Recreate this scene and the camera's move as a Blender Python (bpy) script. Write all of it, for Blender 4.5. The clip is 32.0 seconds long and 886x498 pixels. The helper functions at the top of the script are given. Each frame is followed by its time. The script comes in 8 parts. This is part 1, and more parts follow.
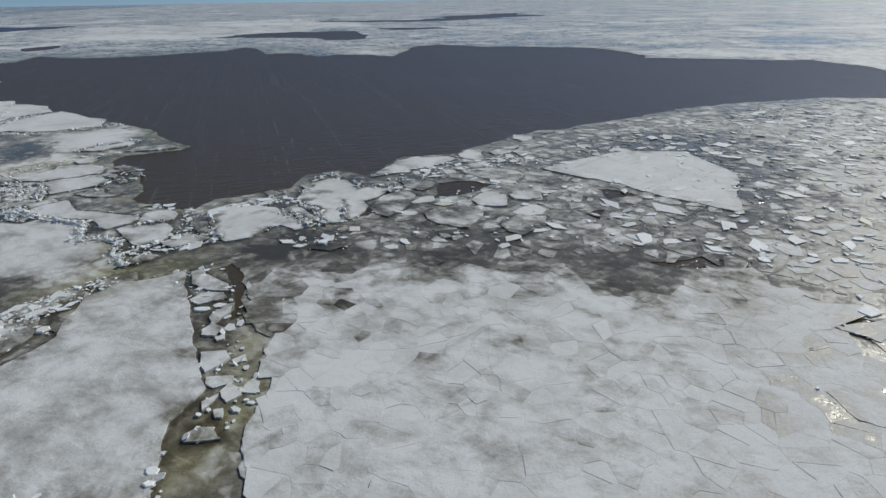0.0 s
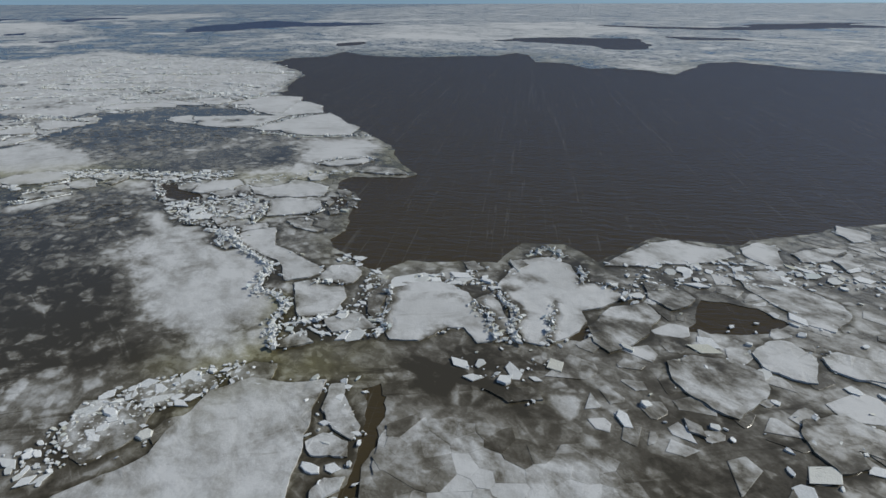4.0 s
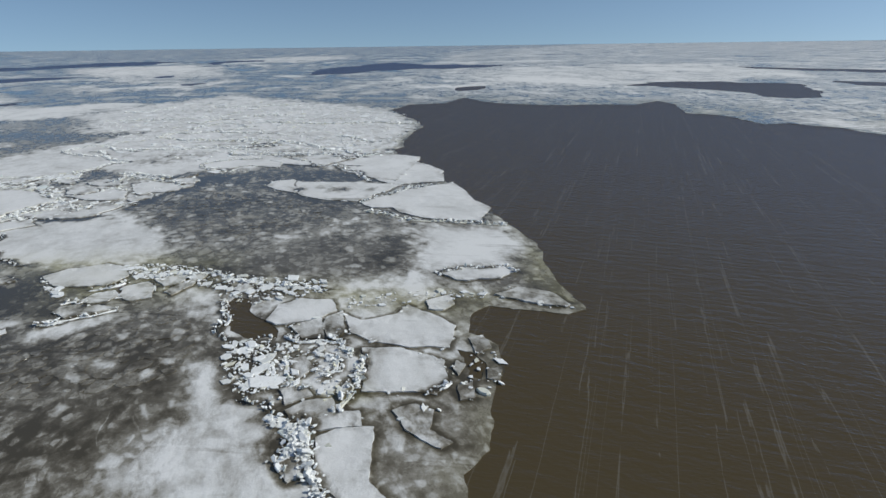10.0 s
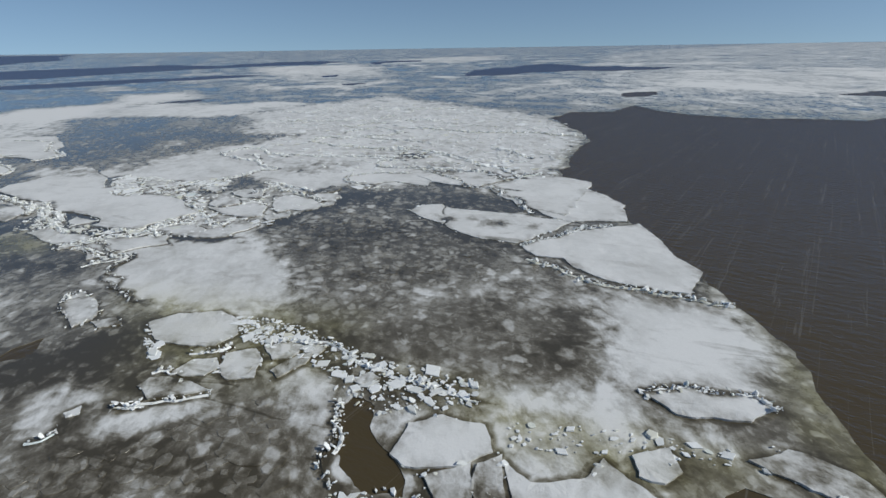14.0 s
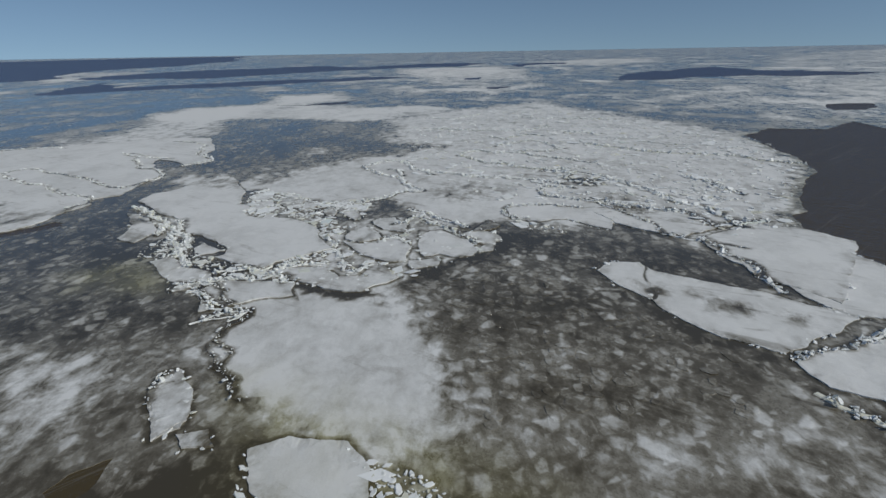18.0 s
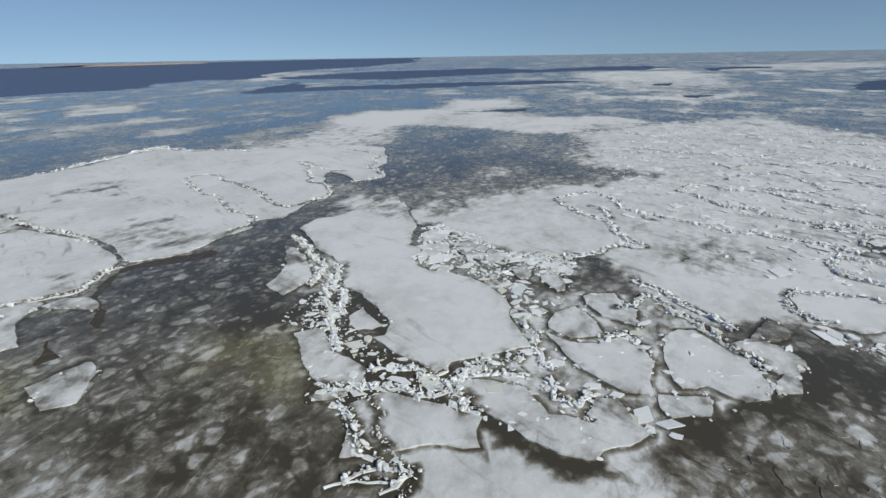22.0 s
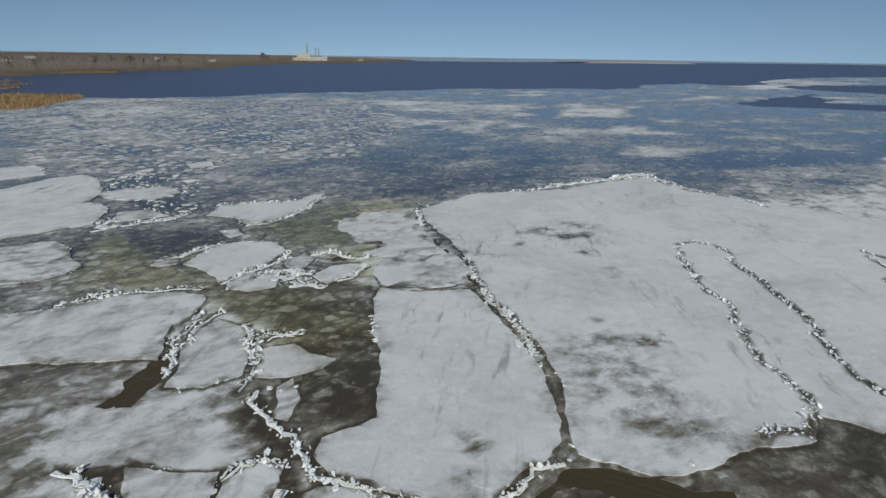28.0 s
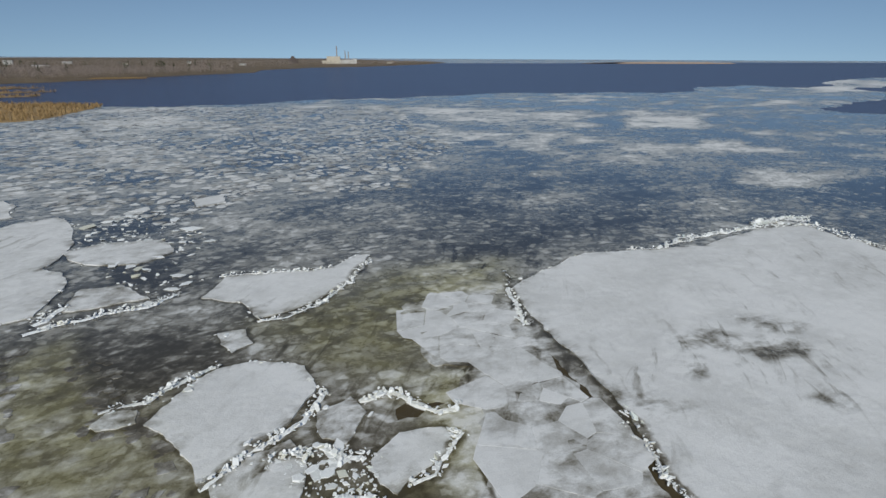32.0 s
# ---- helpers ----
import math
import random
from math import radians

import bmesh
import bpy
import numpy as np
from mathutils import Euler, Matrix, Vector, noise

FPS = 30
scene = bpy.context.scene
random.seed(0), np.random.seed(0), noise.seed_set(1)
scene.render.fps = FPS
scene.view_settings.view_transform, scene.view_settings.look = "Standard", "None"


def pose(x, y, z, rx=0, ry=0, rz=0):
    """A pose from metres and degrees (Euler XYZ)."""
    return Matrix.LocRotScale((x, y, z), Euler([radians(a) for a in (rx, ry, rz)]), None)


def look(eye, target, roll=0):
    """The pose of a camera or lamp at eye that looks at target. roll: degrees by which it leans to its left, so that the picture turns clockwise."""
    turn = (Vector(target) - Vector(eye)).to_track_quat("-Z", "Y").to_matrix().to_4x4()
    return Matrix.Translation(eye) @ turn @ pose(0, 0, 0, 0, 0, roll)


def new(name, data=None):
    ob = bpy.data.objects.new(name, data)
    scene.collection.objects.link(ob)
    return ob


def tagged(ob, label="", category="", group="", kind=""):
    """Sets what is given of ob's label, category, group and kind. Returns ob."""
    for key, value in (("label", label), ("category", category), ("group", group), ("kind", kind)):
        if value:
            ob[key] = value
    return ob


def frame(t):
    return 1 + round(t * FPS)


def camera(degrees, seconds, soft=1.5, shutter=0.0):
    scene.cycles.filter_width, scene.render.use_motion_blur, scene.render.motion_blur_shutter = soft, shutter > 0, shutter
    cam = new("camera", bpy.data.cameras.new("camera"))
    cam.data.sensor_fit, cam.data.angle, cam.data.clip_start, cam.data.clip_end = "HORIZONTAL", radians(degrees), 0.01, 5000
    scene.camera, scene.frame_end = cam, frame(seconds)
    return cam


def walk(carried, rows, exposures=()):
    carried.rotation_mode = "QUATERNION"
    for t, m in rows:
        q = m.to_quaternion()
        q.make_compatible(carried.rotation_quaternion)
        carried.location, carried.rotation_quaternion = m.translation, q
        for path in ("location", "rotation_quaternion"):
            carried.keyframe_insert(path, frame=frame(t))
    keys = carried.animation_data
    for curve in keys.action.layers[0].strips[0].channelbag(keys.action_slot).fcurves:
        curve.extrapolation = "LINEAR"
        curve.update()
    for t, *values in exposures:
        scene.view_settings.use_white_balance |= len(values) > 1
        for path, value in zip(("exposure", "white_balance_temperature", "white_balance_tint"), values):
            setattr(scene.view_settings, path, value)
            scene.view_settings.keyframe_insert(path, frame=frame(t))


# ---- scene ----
cam = camera(79.5, 32.0)
METRES, EYE, TILT, LEAN, TURN = 189.4, 20.0, 0.0, 0.0, 0.0
ROWS = [
    (0.0, 0.0, 0.0, 0.0, -0.4, -25.26, 0.85),
    (0.5, 0.0021, 0.0123, 0.0012, 3.0, -25.17, 0.77),
    (1.0, 0.0032, 0.0245, 0.0024, 6.48, -25.12, 0.63),
    (1.5, 0.0039, 0.0367, 0.0036, 10.06, -25.06, 0.55),
    (2.0, 0.0033, 0.0487, 0.0048, 14.62, -24.99, 0.4),
    (2.5, 0.0017, 0.0608, 0.0064, 18.98, -24.97, 0.28),
    (3.0, -0.0007, 0.0725, 0.008, 22.47, -24.96, 0.26),
    (3.5, -0.0044, 0.0837, 0.0095, 24.38, -24.96, 0.23),
    (4.0, -0.0094, 0.0944, 0.0111, 27.3, -24.94, 0.13),
    (4.5, -0.0149, 0.1048, 0.0129, 31.73, -24.93, 0.06),
    (6.5, -0.0451, 0.1415, 0.0177, 37.7, -24.87, 0.15),
    (7.0, -0.0535, 0.15, 0.0176, 38.51, -24.83, 0.23),
    (7.5, -0.0622, 0.1585, 0.0176, 39.2, -24.79, 0.26),
    (8.0, -0.0714, 0.1669, 0.0177, 39.51, -24.81, 0.31),
    (8.5, -0.0808, 0.175, 0.0176, 39.44, -24.53, 0.37),
    (9.0, -0.0904, 0.1831, 0.0177, 39.29, -22.69, 0.45),
    (9.5, -0.0998, 0.1909, 0.0173, 38.99, -21.12, 0.56),
    (10.0, -0.1096, 0.1986, 0.0172, 38.59, -21.12, 0.7),
    (10.5, -0.1189, 0.2064, 0.0172, 38.28, -21.11, 0.85),
    (11.0, -0.1286, 0.2139, 0.0173, 38.97, -21.09, 0.94),
    (11.5, -0.1384, 0.2216, 0.0174, 41.16, -21.05, 0.98),
    (12.0, -0.1485, 0.2288, 0.0177, 43.46, -21.04, 0.95),
    (12.5, -0.1588, 0.2366, 0.0179, 47.7, -21.0, 0.94),
    (13.0, -0.1699, 0.2433, 0.0183, 50.82, -20.95, 0.88),
    (13.5, -0.1817, 0.2494, 0.0187, 52.61, -20.92, 0.81),
    (14.0, -0.194, 0.2549, 0.0187, 53.98, -20.9, 0.81),
    (14.5, -0.2069, 0.2597, 0.0188, 54.93, -20.89, 0.8),
    (16.5, -0.2615, 0.275, 0.0189, 61.3, -20.67, 0.89),
    (17.0, -0.2762, 0.2771, 0.019, 62.94, -20.65, 0.9),
    (17.5, -0.2911, 0.2793, 0.0192, 65.85, -20.59, 0.91),
    (18.0, -0.3061, 0.2812, 0.0195, 67.93, -20.53, 0.93),
    (18.5, -0.3216, 0.2826, 0.0197, 69.13, -20.48, 0.97),
    (19.0, -0.3372, 0.2837, 0.02, 71.33, -20.4, 0.97),
    (19.5, -0.3522, 0.284, 0.0205, 73.11, -20.38, 0.97),
    (20.0, -0.3684, 0.2844, 0.0206, 75.2, -20.29, 0.96),
    (20.5, -0.3845, 0.284, 0.021, 77.45, -20.26, 0.96),
    (21.0, -0.4009, 0.283, 0.0215, 79.32, -20.21, 0.94),
    (21.5, -0.4175, 0.2814, 0.022, 82.09, -20.16, 0.91),
    (22.0, -0.4346, 0.2789, 0.0226, 85.05, -20.1, 0.88),
    (22.5, -0.4518, 0.2756, 0.0234, 87.84, -20.08, 0.89),
    (23.0, -0.4688, 0.2715, 0.0242, 90.98, -19.99, 0.77),
    (23.5, -0.4859, 0.266, 0.0252, 94.42, -19.99, 0.68),
    (24.0, -0.5032, 0.2592, 0.0257, 98.35, -19.89, 0.51),
    (24.5, -0.5203, 0.2518, 0.0265, 102.74, -19.86, 0.35),
    (25.0, -0.5371, 0.2428, 0.0273, 106.71, -19.84, 0.15),
    (25.5, -0.5539, 0.2326, 0.028, 110.31, -19.85, -0.0),
    (26.0, -0.5702, 0.221, 0.029, 114.98, -19.88, -0.2),
    (26.5, -0.5863, 0.2082, 0.0297, 121.02, -19.9, -0.45),
    (28.5, -0.6449, 0.1461, 0.0334, 133.29, -20.1, -0.83),
    (29.0, -0.6579, 0.1283, 0.0339, 134.11, -20.08, -0.8),
    (29.5, -0.6701, 0.1098, 0.0342, 134.2, -20.06, -0.73),
    (30.0, -0.6817, 0.0908, 0.0342, 134.26, -20.0, -0.67),
    (30.5, -0.6929, 0.0715, 0.0341, 134.36, -19.98, -0.6),
    (31.0, -0.7038, 0.0522, 0.0341, 134.48, -19.94, -0.47),
    (31.5, -0.7145, 0.0328, 0.0341, 134.57, -19.94, -0.38),
    (32.0, -0.725, 0.0133, 0.0338, 134.56, -19.93, -0.29),
]
EXPOSURES = [(t, -0.22 + e, 6380 if t < 15 else 6400, 4) for t, e in ((0, 0.13), (2, 0.25), (4, -0.02), (7, 0.05), (9, 0.22), (10, 0.4), (11, 0.4), (13, 0.44), (14, 0.31), (16.5, 0.08), (19, -0.06), (21, 0.17), (23, 0.42), (24, 0.3), (25, 0.02), (26, -0.1), (29, 0.12), (31, 0.12), (32, 0.2))]
walk(cam, [(t, pose(0, 0, EYE, TILT, LEAN, TURN) @ pose(METRES * x, METRES * y, METRES * z, 90 + pitch, roll, yaw)) for t, x, y, z, yaw, pitch, roll in ROWS], EXPOSURES)

# ---- light ----
world = bpy.data.worlds.new("sky")
scene.world = world
world.use_nodes = True
SUN_TURN, SUN_HEIGHT = 52.0, 38.0          # degrees clockwise from +y, degrees above the horizon
sky_nodes = world.node_tree.nodes
sky = sky_nodes.new("ShaderNodeTexSky")
sky.sky_type = "NISHITA"
sky.sun_disc = False
sky.sun_elevation = radians(SUN_HEIGHT)
sky.sun_rotation = radians(SUN_TURN)
sky.air_density, sky.dust_density, sky.ozone_density = 0.8, 0.5, 1.3
# the air near the horizon is clear and dry: lift the sky's lowest, dusty band out of sight
where = sky_nodes.new("ShaderNodeTexCoord")
lift = sky_nodes.new("ShaderNodeVectorMath")
lift.operation = "ADD"
lift.inputs[1].default_value = (0.0, 0.0, 0.13)
world.node_tree.links.new(where.outputs["Generated"], lift.inputs[0])
world.node_tree.links.new(lift.outputs[0], sky.inputs["Vector"])
background = sky_nodes["Background"]
background.inputs["Strength"].default_value = 0.085
world.node_tree.links.new(sky.outputs[0], background.inputs[0])

sun = new("sun", bpy.data.lights.new("sun", "SUN"))
sun.data.energy, sun.data.angle, sun.data.color = 2.8, radians(0.53), (1.0, 0.94, 0.86)
toward = Vector((math.sin(radians(SUN_TURN)) * math.cos(radians(SUN_HEIGHT)), math.cos(radians(SUN_TURN)) * math.cos(radians(SUN_HEIGHT)), math.sin(radians(SUN_HEIGHT))))
sun.matrix_world = look(toward * 300, (0, 0, 0))

# ---- materials ----
class Nodes:
    """A small helper to wire node materials."""

    def __init__(self, name):
        self.mat = bpy.data.materials.new(name)
        self.mat.use_nodes = True
        self.tree = self.mat.node_tree
        self.bsdf = self.tree.nodes["Principled BSDF"]

    def add(self, kind, **values):
        node = self.tree.nodes.new("ShaderNode" + kind)
        for key, value in values.items():
            node.inputs[key.replace("_", " ")].default_value = value
        return node

    def link(self, out, into):
        self.tree.links.new(out, into)

    def set(self, **values):
        for key, value in values.items():
            self.bsdf.inputs[key.replace("_", " ")].default_value = value

    def place(self, scale=(1, 1, 1), turn=0.0):
        """World metres, turned and scaled."""
        geo = self.add("NewGeometry")
        spin, mapping = self.add("Mapping"), self.add("Mapping")
        spin.inputs["Rotation"].default_value = (0, 0, radians(turn))
        mapping.inputs["Scale"].default_value = scale
        self.link(geo.outputs["Position"], spin.inputs["Vector"])
        self.link(spin.outputs[0], mapping.inputs["Vector"])
        return mapping.outputs[0]

    def noise(self, where, scale, detail=4.0, rough=0.55, twist=0.0):
        node = self.add("TexNoise", Scale=scale, Detail=detail, Roughness=rough, Distortion=twist)
        self.link(where, node.inputs["Vector"])
        return node.outputs["Fac"]

    def math(self, op, a, b=0.0, c=None, clamp=False):
        node = self.add("Math")
        node.operation, node.use_clamp = op, clamp
        for i, v in enumerate((a, b, c)):
            if v is None:
                continue
            if isinstance(v, (int, float)):
                node.inputs[i].default_value = v
            else:
                self.link(v, node.inputs[i])
        return node.outputs[0]

    def ramp(self, fac, stops):
        node = self.add("ValToRGB")
        el = node.color_ramp.elements
        while len(el) < len(stops):
            el.new(0.5)
        for e, (p, c) in zip(el, stops):
            e.position = p
            e.color = (c, c, c, 1) if isinstance(c, (int, float)) else (*c, 1)
        self.link(fac, node.inputs[0])
        return node.outputs[0]

    def mix(self, fac, a, b):
        node = self.add("Mix")
        node.data_type = "RGBA"
        for v, sock in ((fac, node.inputs[0]), (a, node.inputs[6]), (b, node.inputs[7])):
            if isinstance(v, (int, float)):
                sock.default_value = v
            elif isinstance(v, tuple):
                sock.default_value = (*v, 1)
            else:
                self.link(v, sock)
        return node.outputs[2]

    def bump(self, height, strength, distance, normal=None):
        node = self.add("Bump", Strength=strength, Distance=distance)
        self.link(height, node.inputs["Height"])
        if normal is not None:
            self.link(normal, node.inputs["Normal"])
        return node.outputs[0]

    def attr(self, name):
        node = self.add("Attribute")
        node.attribute_name = name
        return node.outputs["Fac"]


def make_ice():
    """Ice whose look follows its cover: bare wet grey-brown ice, slush, or dry snow; algae tint it olive."""
    n = Nodes("snow_on_ice")
    cover, algae = n.attr("snow"), n.attr("algae")
    flat = n.place((1, 1.25, 1), 25)
    broad = n.noise(n.place((1, 1.4, 1), -20), 0.045, 3.0, 0.5)
    patch = n.noise(n.place((0.9, 1.3, 1), 25), 0.30, 9.0, 0.68, 0.25)
    # separate pans frozen into the sheet
    bend = n.add("TexNoise", Scale=0.8, Detail=3.0)
    n.link(flat, bend.inputs["Vector"])
    shift = n.add("VectorMath")
    shift.operation = "MULTIPLY_ADD"
    shift.inputs[1].default_value = (0.7, 0.7, 0)
    n.link(bend.outputs["Color"], shift.inputs[0])
    n.link(flat, shift.inputs[2])
    layers = []
    for size, rim, rare in ((0.46, 0.06, 0.26), (0.85, 0.08, 0.34)):
        pans = n.add("TexVoronoi", Scale=size)
        n.link(shift.outputs[0], pans.inputs["Vector"])
        split = n.add("SeparateColor")
        n.link(pans.outputs["Color"], split.inputs[0])
        rims = n.add("TexVoronoi", Scale=size)
        rims.feature = "DISTANCE_TO_EDGE"
        n.link(shift.outputs[0], rims.inputs["Vector"])
        # the wider the margin, the rounder and smaller the pan
        margin = n.math("MULTIPLY_ADD", split.outputs[1], 0.14, rim)
        body = n.math("MULTIPLY", n.math("SUBTRACT", rims.outputs["Distance"], margin, clamp=True), 8.0, clamp=True)
        tones = n.math("MULTIPLY_ADD", split.outputs[2], 0.6, 0.4)
        layers.append(n.math("MULTIPLY", n.math("MULTIPLY", body, n.math("GREATER_THAN", split.outputs[0], rare)), tones))
    pan = n.math("MAXIMUM", layers[0], n.math("MULTIPLY", layers[1], 0.8))
    small = n.noise(n.place(), 1.1, 7.0, 0.66)
    grain = n.noise(n.place(), 7.0, 4.0, 0.65)
    # the mottling is strongest where the cover is neither bare nor full
    drift = n.attr("drift")
    open_part = n.math("SUBTRACT", 1.0, cover, clamp=True)
    swing = n.math("MULTIPLY_ADD", open_part, 1.9, 0.2)
    wobble = n.math("ADD", n.math("MULTIPLY", n.math("SUBTRACT", patch, 0.5), 0.95), n.math("MULTIPLY", n.math("SUBTRACT", broad, 0.5), 0.8))
    wobble = n.math("ADD", wobble, n.math("MULTIPLY", n.math("SUBTRACT", small, 0.5), 0.5))
    wobble = n.math("MULTIPLY_ADD", n.math("SUBTRACT", pan, 0.3), 0.25, wobble)
    level = n.math("MULTIPLY_ADD", wobble, swing, cover)
    # broad belts of whiter and darker ice far out
    for size, weight, rim in ((0.012, 0.5, 9.0), (0.05, 0.36, 11.0)):
        belt = n.noise(n.place((1, 1.5, 1), 35), size, 9.0, 0.62, 0.5)
        lift = n.math("MULTIPLY", n.math("SUBTRACT", belt, 0.535, clamp=True), rim, clamp=True)
        sink = n.math("MULTIPLY", n.math("SUBTRACT", 0.43, belt, clamp=True), rim, clamp=True)
        level = n.math("MULTIPLY_ADD", n.math("MULTIPLY", n.math("SUBTRACT", lift, sink), drift), weight, level)
    # snow ends raggedly: islands and bays along its edge
    verge = n.math("MULTIPLY", n.math("MULTIPLY", n.math("SUBTRACT", cover, 0.46, clamp=True), n.math("SUBTRACT", 0.95, cover, clamp=True)), 16.0)
    level = n.math("MULTIPLY_ADD", n.math("MULTIPLY", n.math("SUBTRACT", patch, 0.5), verge), 2.2, level)
    # thin wind-blown smudges where the snow is worn through
    wisp = n.noise(n.place((0.35, 1.5, 1), -35), 0.42, 5.0, 0.62, 0.8)
    worn = n.math("MULTIPLY", n.math("MULTIPLY", n.math("SUBTRACT", wisp, 0.555, clamp=True), 7.0, clamp=True), 0.34)
    worn = n.math("MULTIPLY", worn, n.math("MULTIPLY", n.math("SUBTRACT", n.noise(n.place(), 0.06, 2.0), 0.4, clamp=True), 4.5))
    # crisp smears of blown snow on the slush
    blown = n.noise(n.place((0.3, 1.7, 1), 20), 0.5, 4.0, 0.6, 1.2)
    blown = n.math("MULTIPLY", n.math("MULTIPLY", n.math("SUBTRACT", blown, 0.635, clamp=True), 9.0, clamp=True), n.math("MULTIPLY", open_part, 0.42))
    level = n.math("ADD", level, blown)
    tone = n.math("MULTIPLY", n.math("SUBTRACT", n.noise(n.place(), 0.11, 4.0, 0.6), 0.5), 0.5)
    level = n.math("SUBTRACT", n.math("ADD", level, tone), worn)
    level = n.math("ADD", level, n.math("MULTIPLY", n.math("SUBTRACT", grain, 0.5), 0.2), clamp=True)
    # white flecks of thin ice on the blue-tinted ice far out
    fleck = n.noise(n.place((1, 1.3, 1), 35), 0.4, 8.0, 0.68, 0.4)
    fleck = n.math("MULTIPLY", n.math("MULTIPLY", n.math("SUBTRACT", fleck, 0.55, clamp=True), 7.0, clamp=True), n.math("MULTIPLY", drift, 0.34))
    level = n.math("ADD", level, n.math("MULTIPLY", fleck, open_part), clamp=True)
    colour = n.ramp(level, [(0.0, (0.064, 0.054, 0.035)), (0.2, (0.115, 0.1, 0.073)), (0.45, (0.235, 0.218, 0.180)), (0.62, (0.42, 0.41, 0.385)), (0.85, (0.63, 0.63, 0.62)), (1.0, (0.74, 0.74, 0.735))])
    # the blue of sky mirrored at low angles, painted into wet ice by distance
    sky_tint = n.math("MULTIPLY", drift, n.math("SUBTRACT", 1.0, level, clamp=True))
    colour = n.mix(n.math("MULTIPLY", sky_tint, 1.7, clamp=True), colour, n.ramp(level, [(0.0, (0.038, 0.047, 0.066)), (0.25, (0.125, 0.15, 0.175)), (0.6, (0.36, 0.395, 0.42)), (0.85, (0.56, 0.59, 0.61))]))
    tint = n.math("MULTIPLY", n.math("MULTIPLY", algae, 0.75), n.math("MULTIPLY_ADD", n.noise(flat, 0.35, 4.0), 3.0, -0.4), clamp=True)
    olive = n.ramp(level, [(0.0, (0.075, 0.062, 0.026)), (0.35, (0.205, 0.185, 0.095)), (0.7, (0.42, 0.40, 0.27)), (1.0, (0.66, 0.65, 0.58))])
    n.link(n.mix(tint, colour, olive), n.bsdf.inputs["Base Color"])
    n.link(n.ramp(level, [(0.0, 0.13), (0.35, 0.25), (0.6, 0.55), (1.0, 0.8)]), n.bsdf.inputs["Roughness"])
    relief = n.math("ADD", n.math("MULTIPLY", level, 0.25), n.math("MULTIPLY_ADD", small, 0.3, n.math("MULTIPLY", grain, 0.08)))
    # wet ice is smooth, snow is rough
    rise = n.add("Bump", Distance=0.25)
    n.link(relief, rise.inputs["Height"])
    n.link(n.ramp(level, [(0.0, 0.12), (0.4, 0.3), (0.7, 0.6)]), rise.inputs["Strength"])
    n.link(rise.outputs[0], n.bsdf.inputs["Normal"])
    n.set(Specular_IOR_Level=0.5)
    return n.mat


def make_block():
    """Broken ice: white crusts, some pieces bluish or yellowed, varied piece by piece."""
    n = Nodes("broken_ice")
    info = n.add("ObjectInfo")
    geo = n.add("NewGeometry")
    pick = n.math("FRACT", n.math("ADD", info.outputs["Random"], geo.outputs["Random Per Island"]))
    tone = n.ramp(pick, [(0.0, (0.66, 0.67, 0.65)), (0.2, (0.80, 0.81, 0.80)), (0.55, (0.87, 0.88, 0.88)), (0.85, (0.90, 0.91, 0.91)), (0.95, (0.68, 0.66, 0.54)), (1.0, (0.72, 0.78, 0.78))])
    stain = n.noise(n.place(), 2.2, 5.0, 0.6)
    n.link(n.mix(n.math("MULTIPLY", n.math("SUBTRACT", stain, 0.5, clamp=True), 1.5), tone, (0.56, 0.57, 0.55)), n.bsdf.inputs["Base Color"])
    n.link(n.bump(n.noise(n.place(), 6.0, 5.0, 0.6), 0.6, 0.08), n.bsdf.inputs["Normal"])
    n.set(Roughness=0.55, Specular_IOR_Level=0.4)
    return n.mat


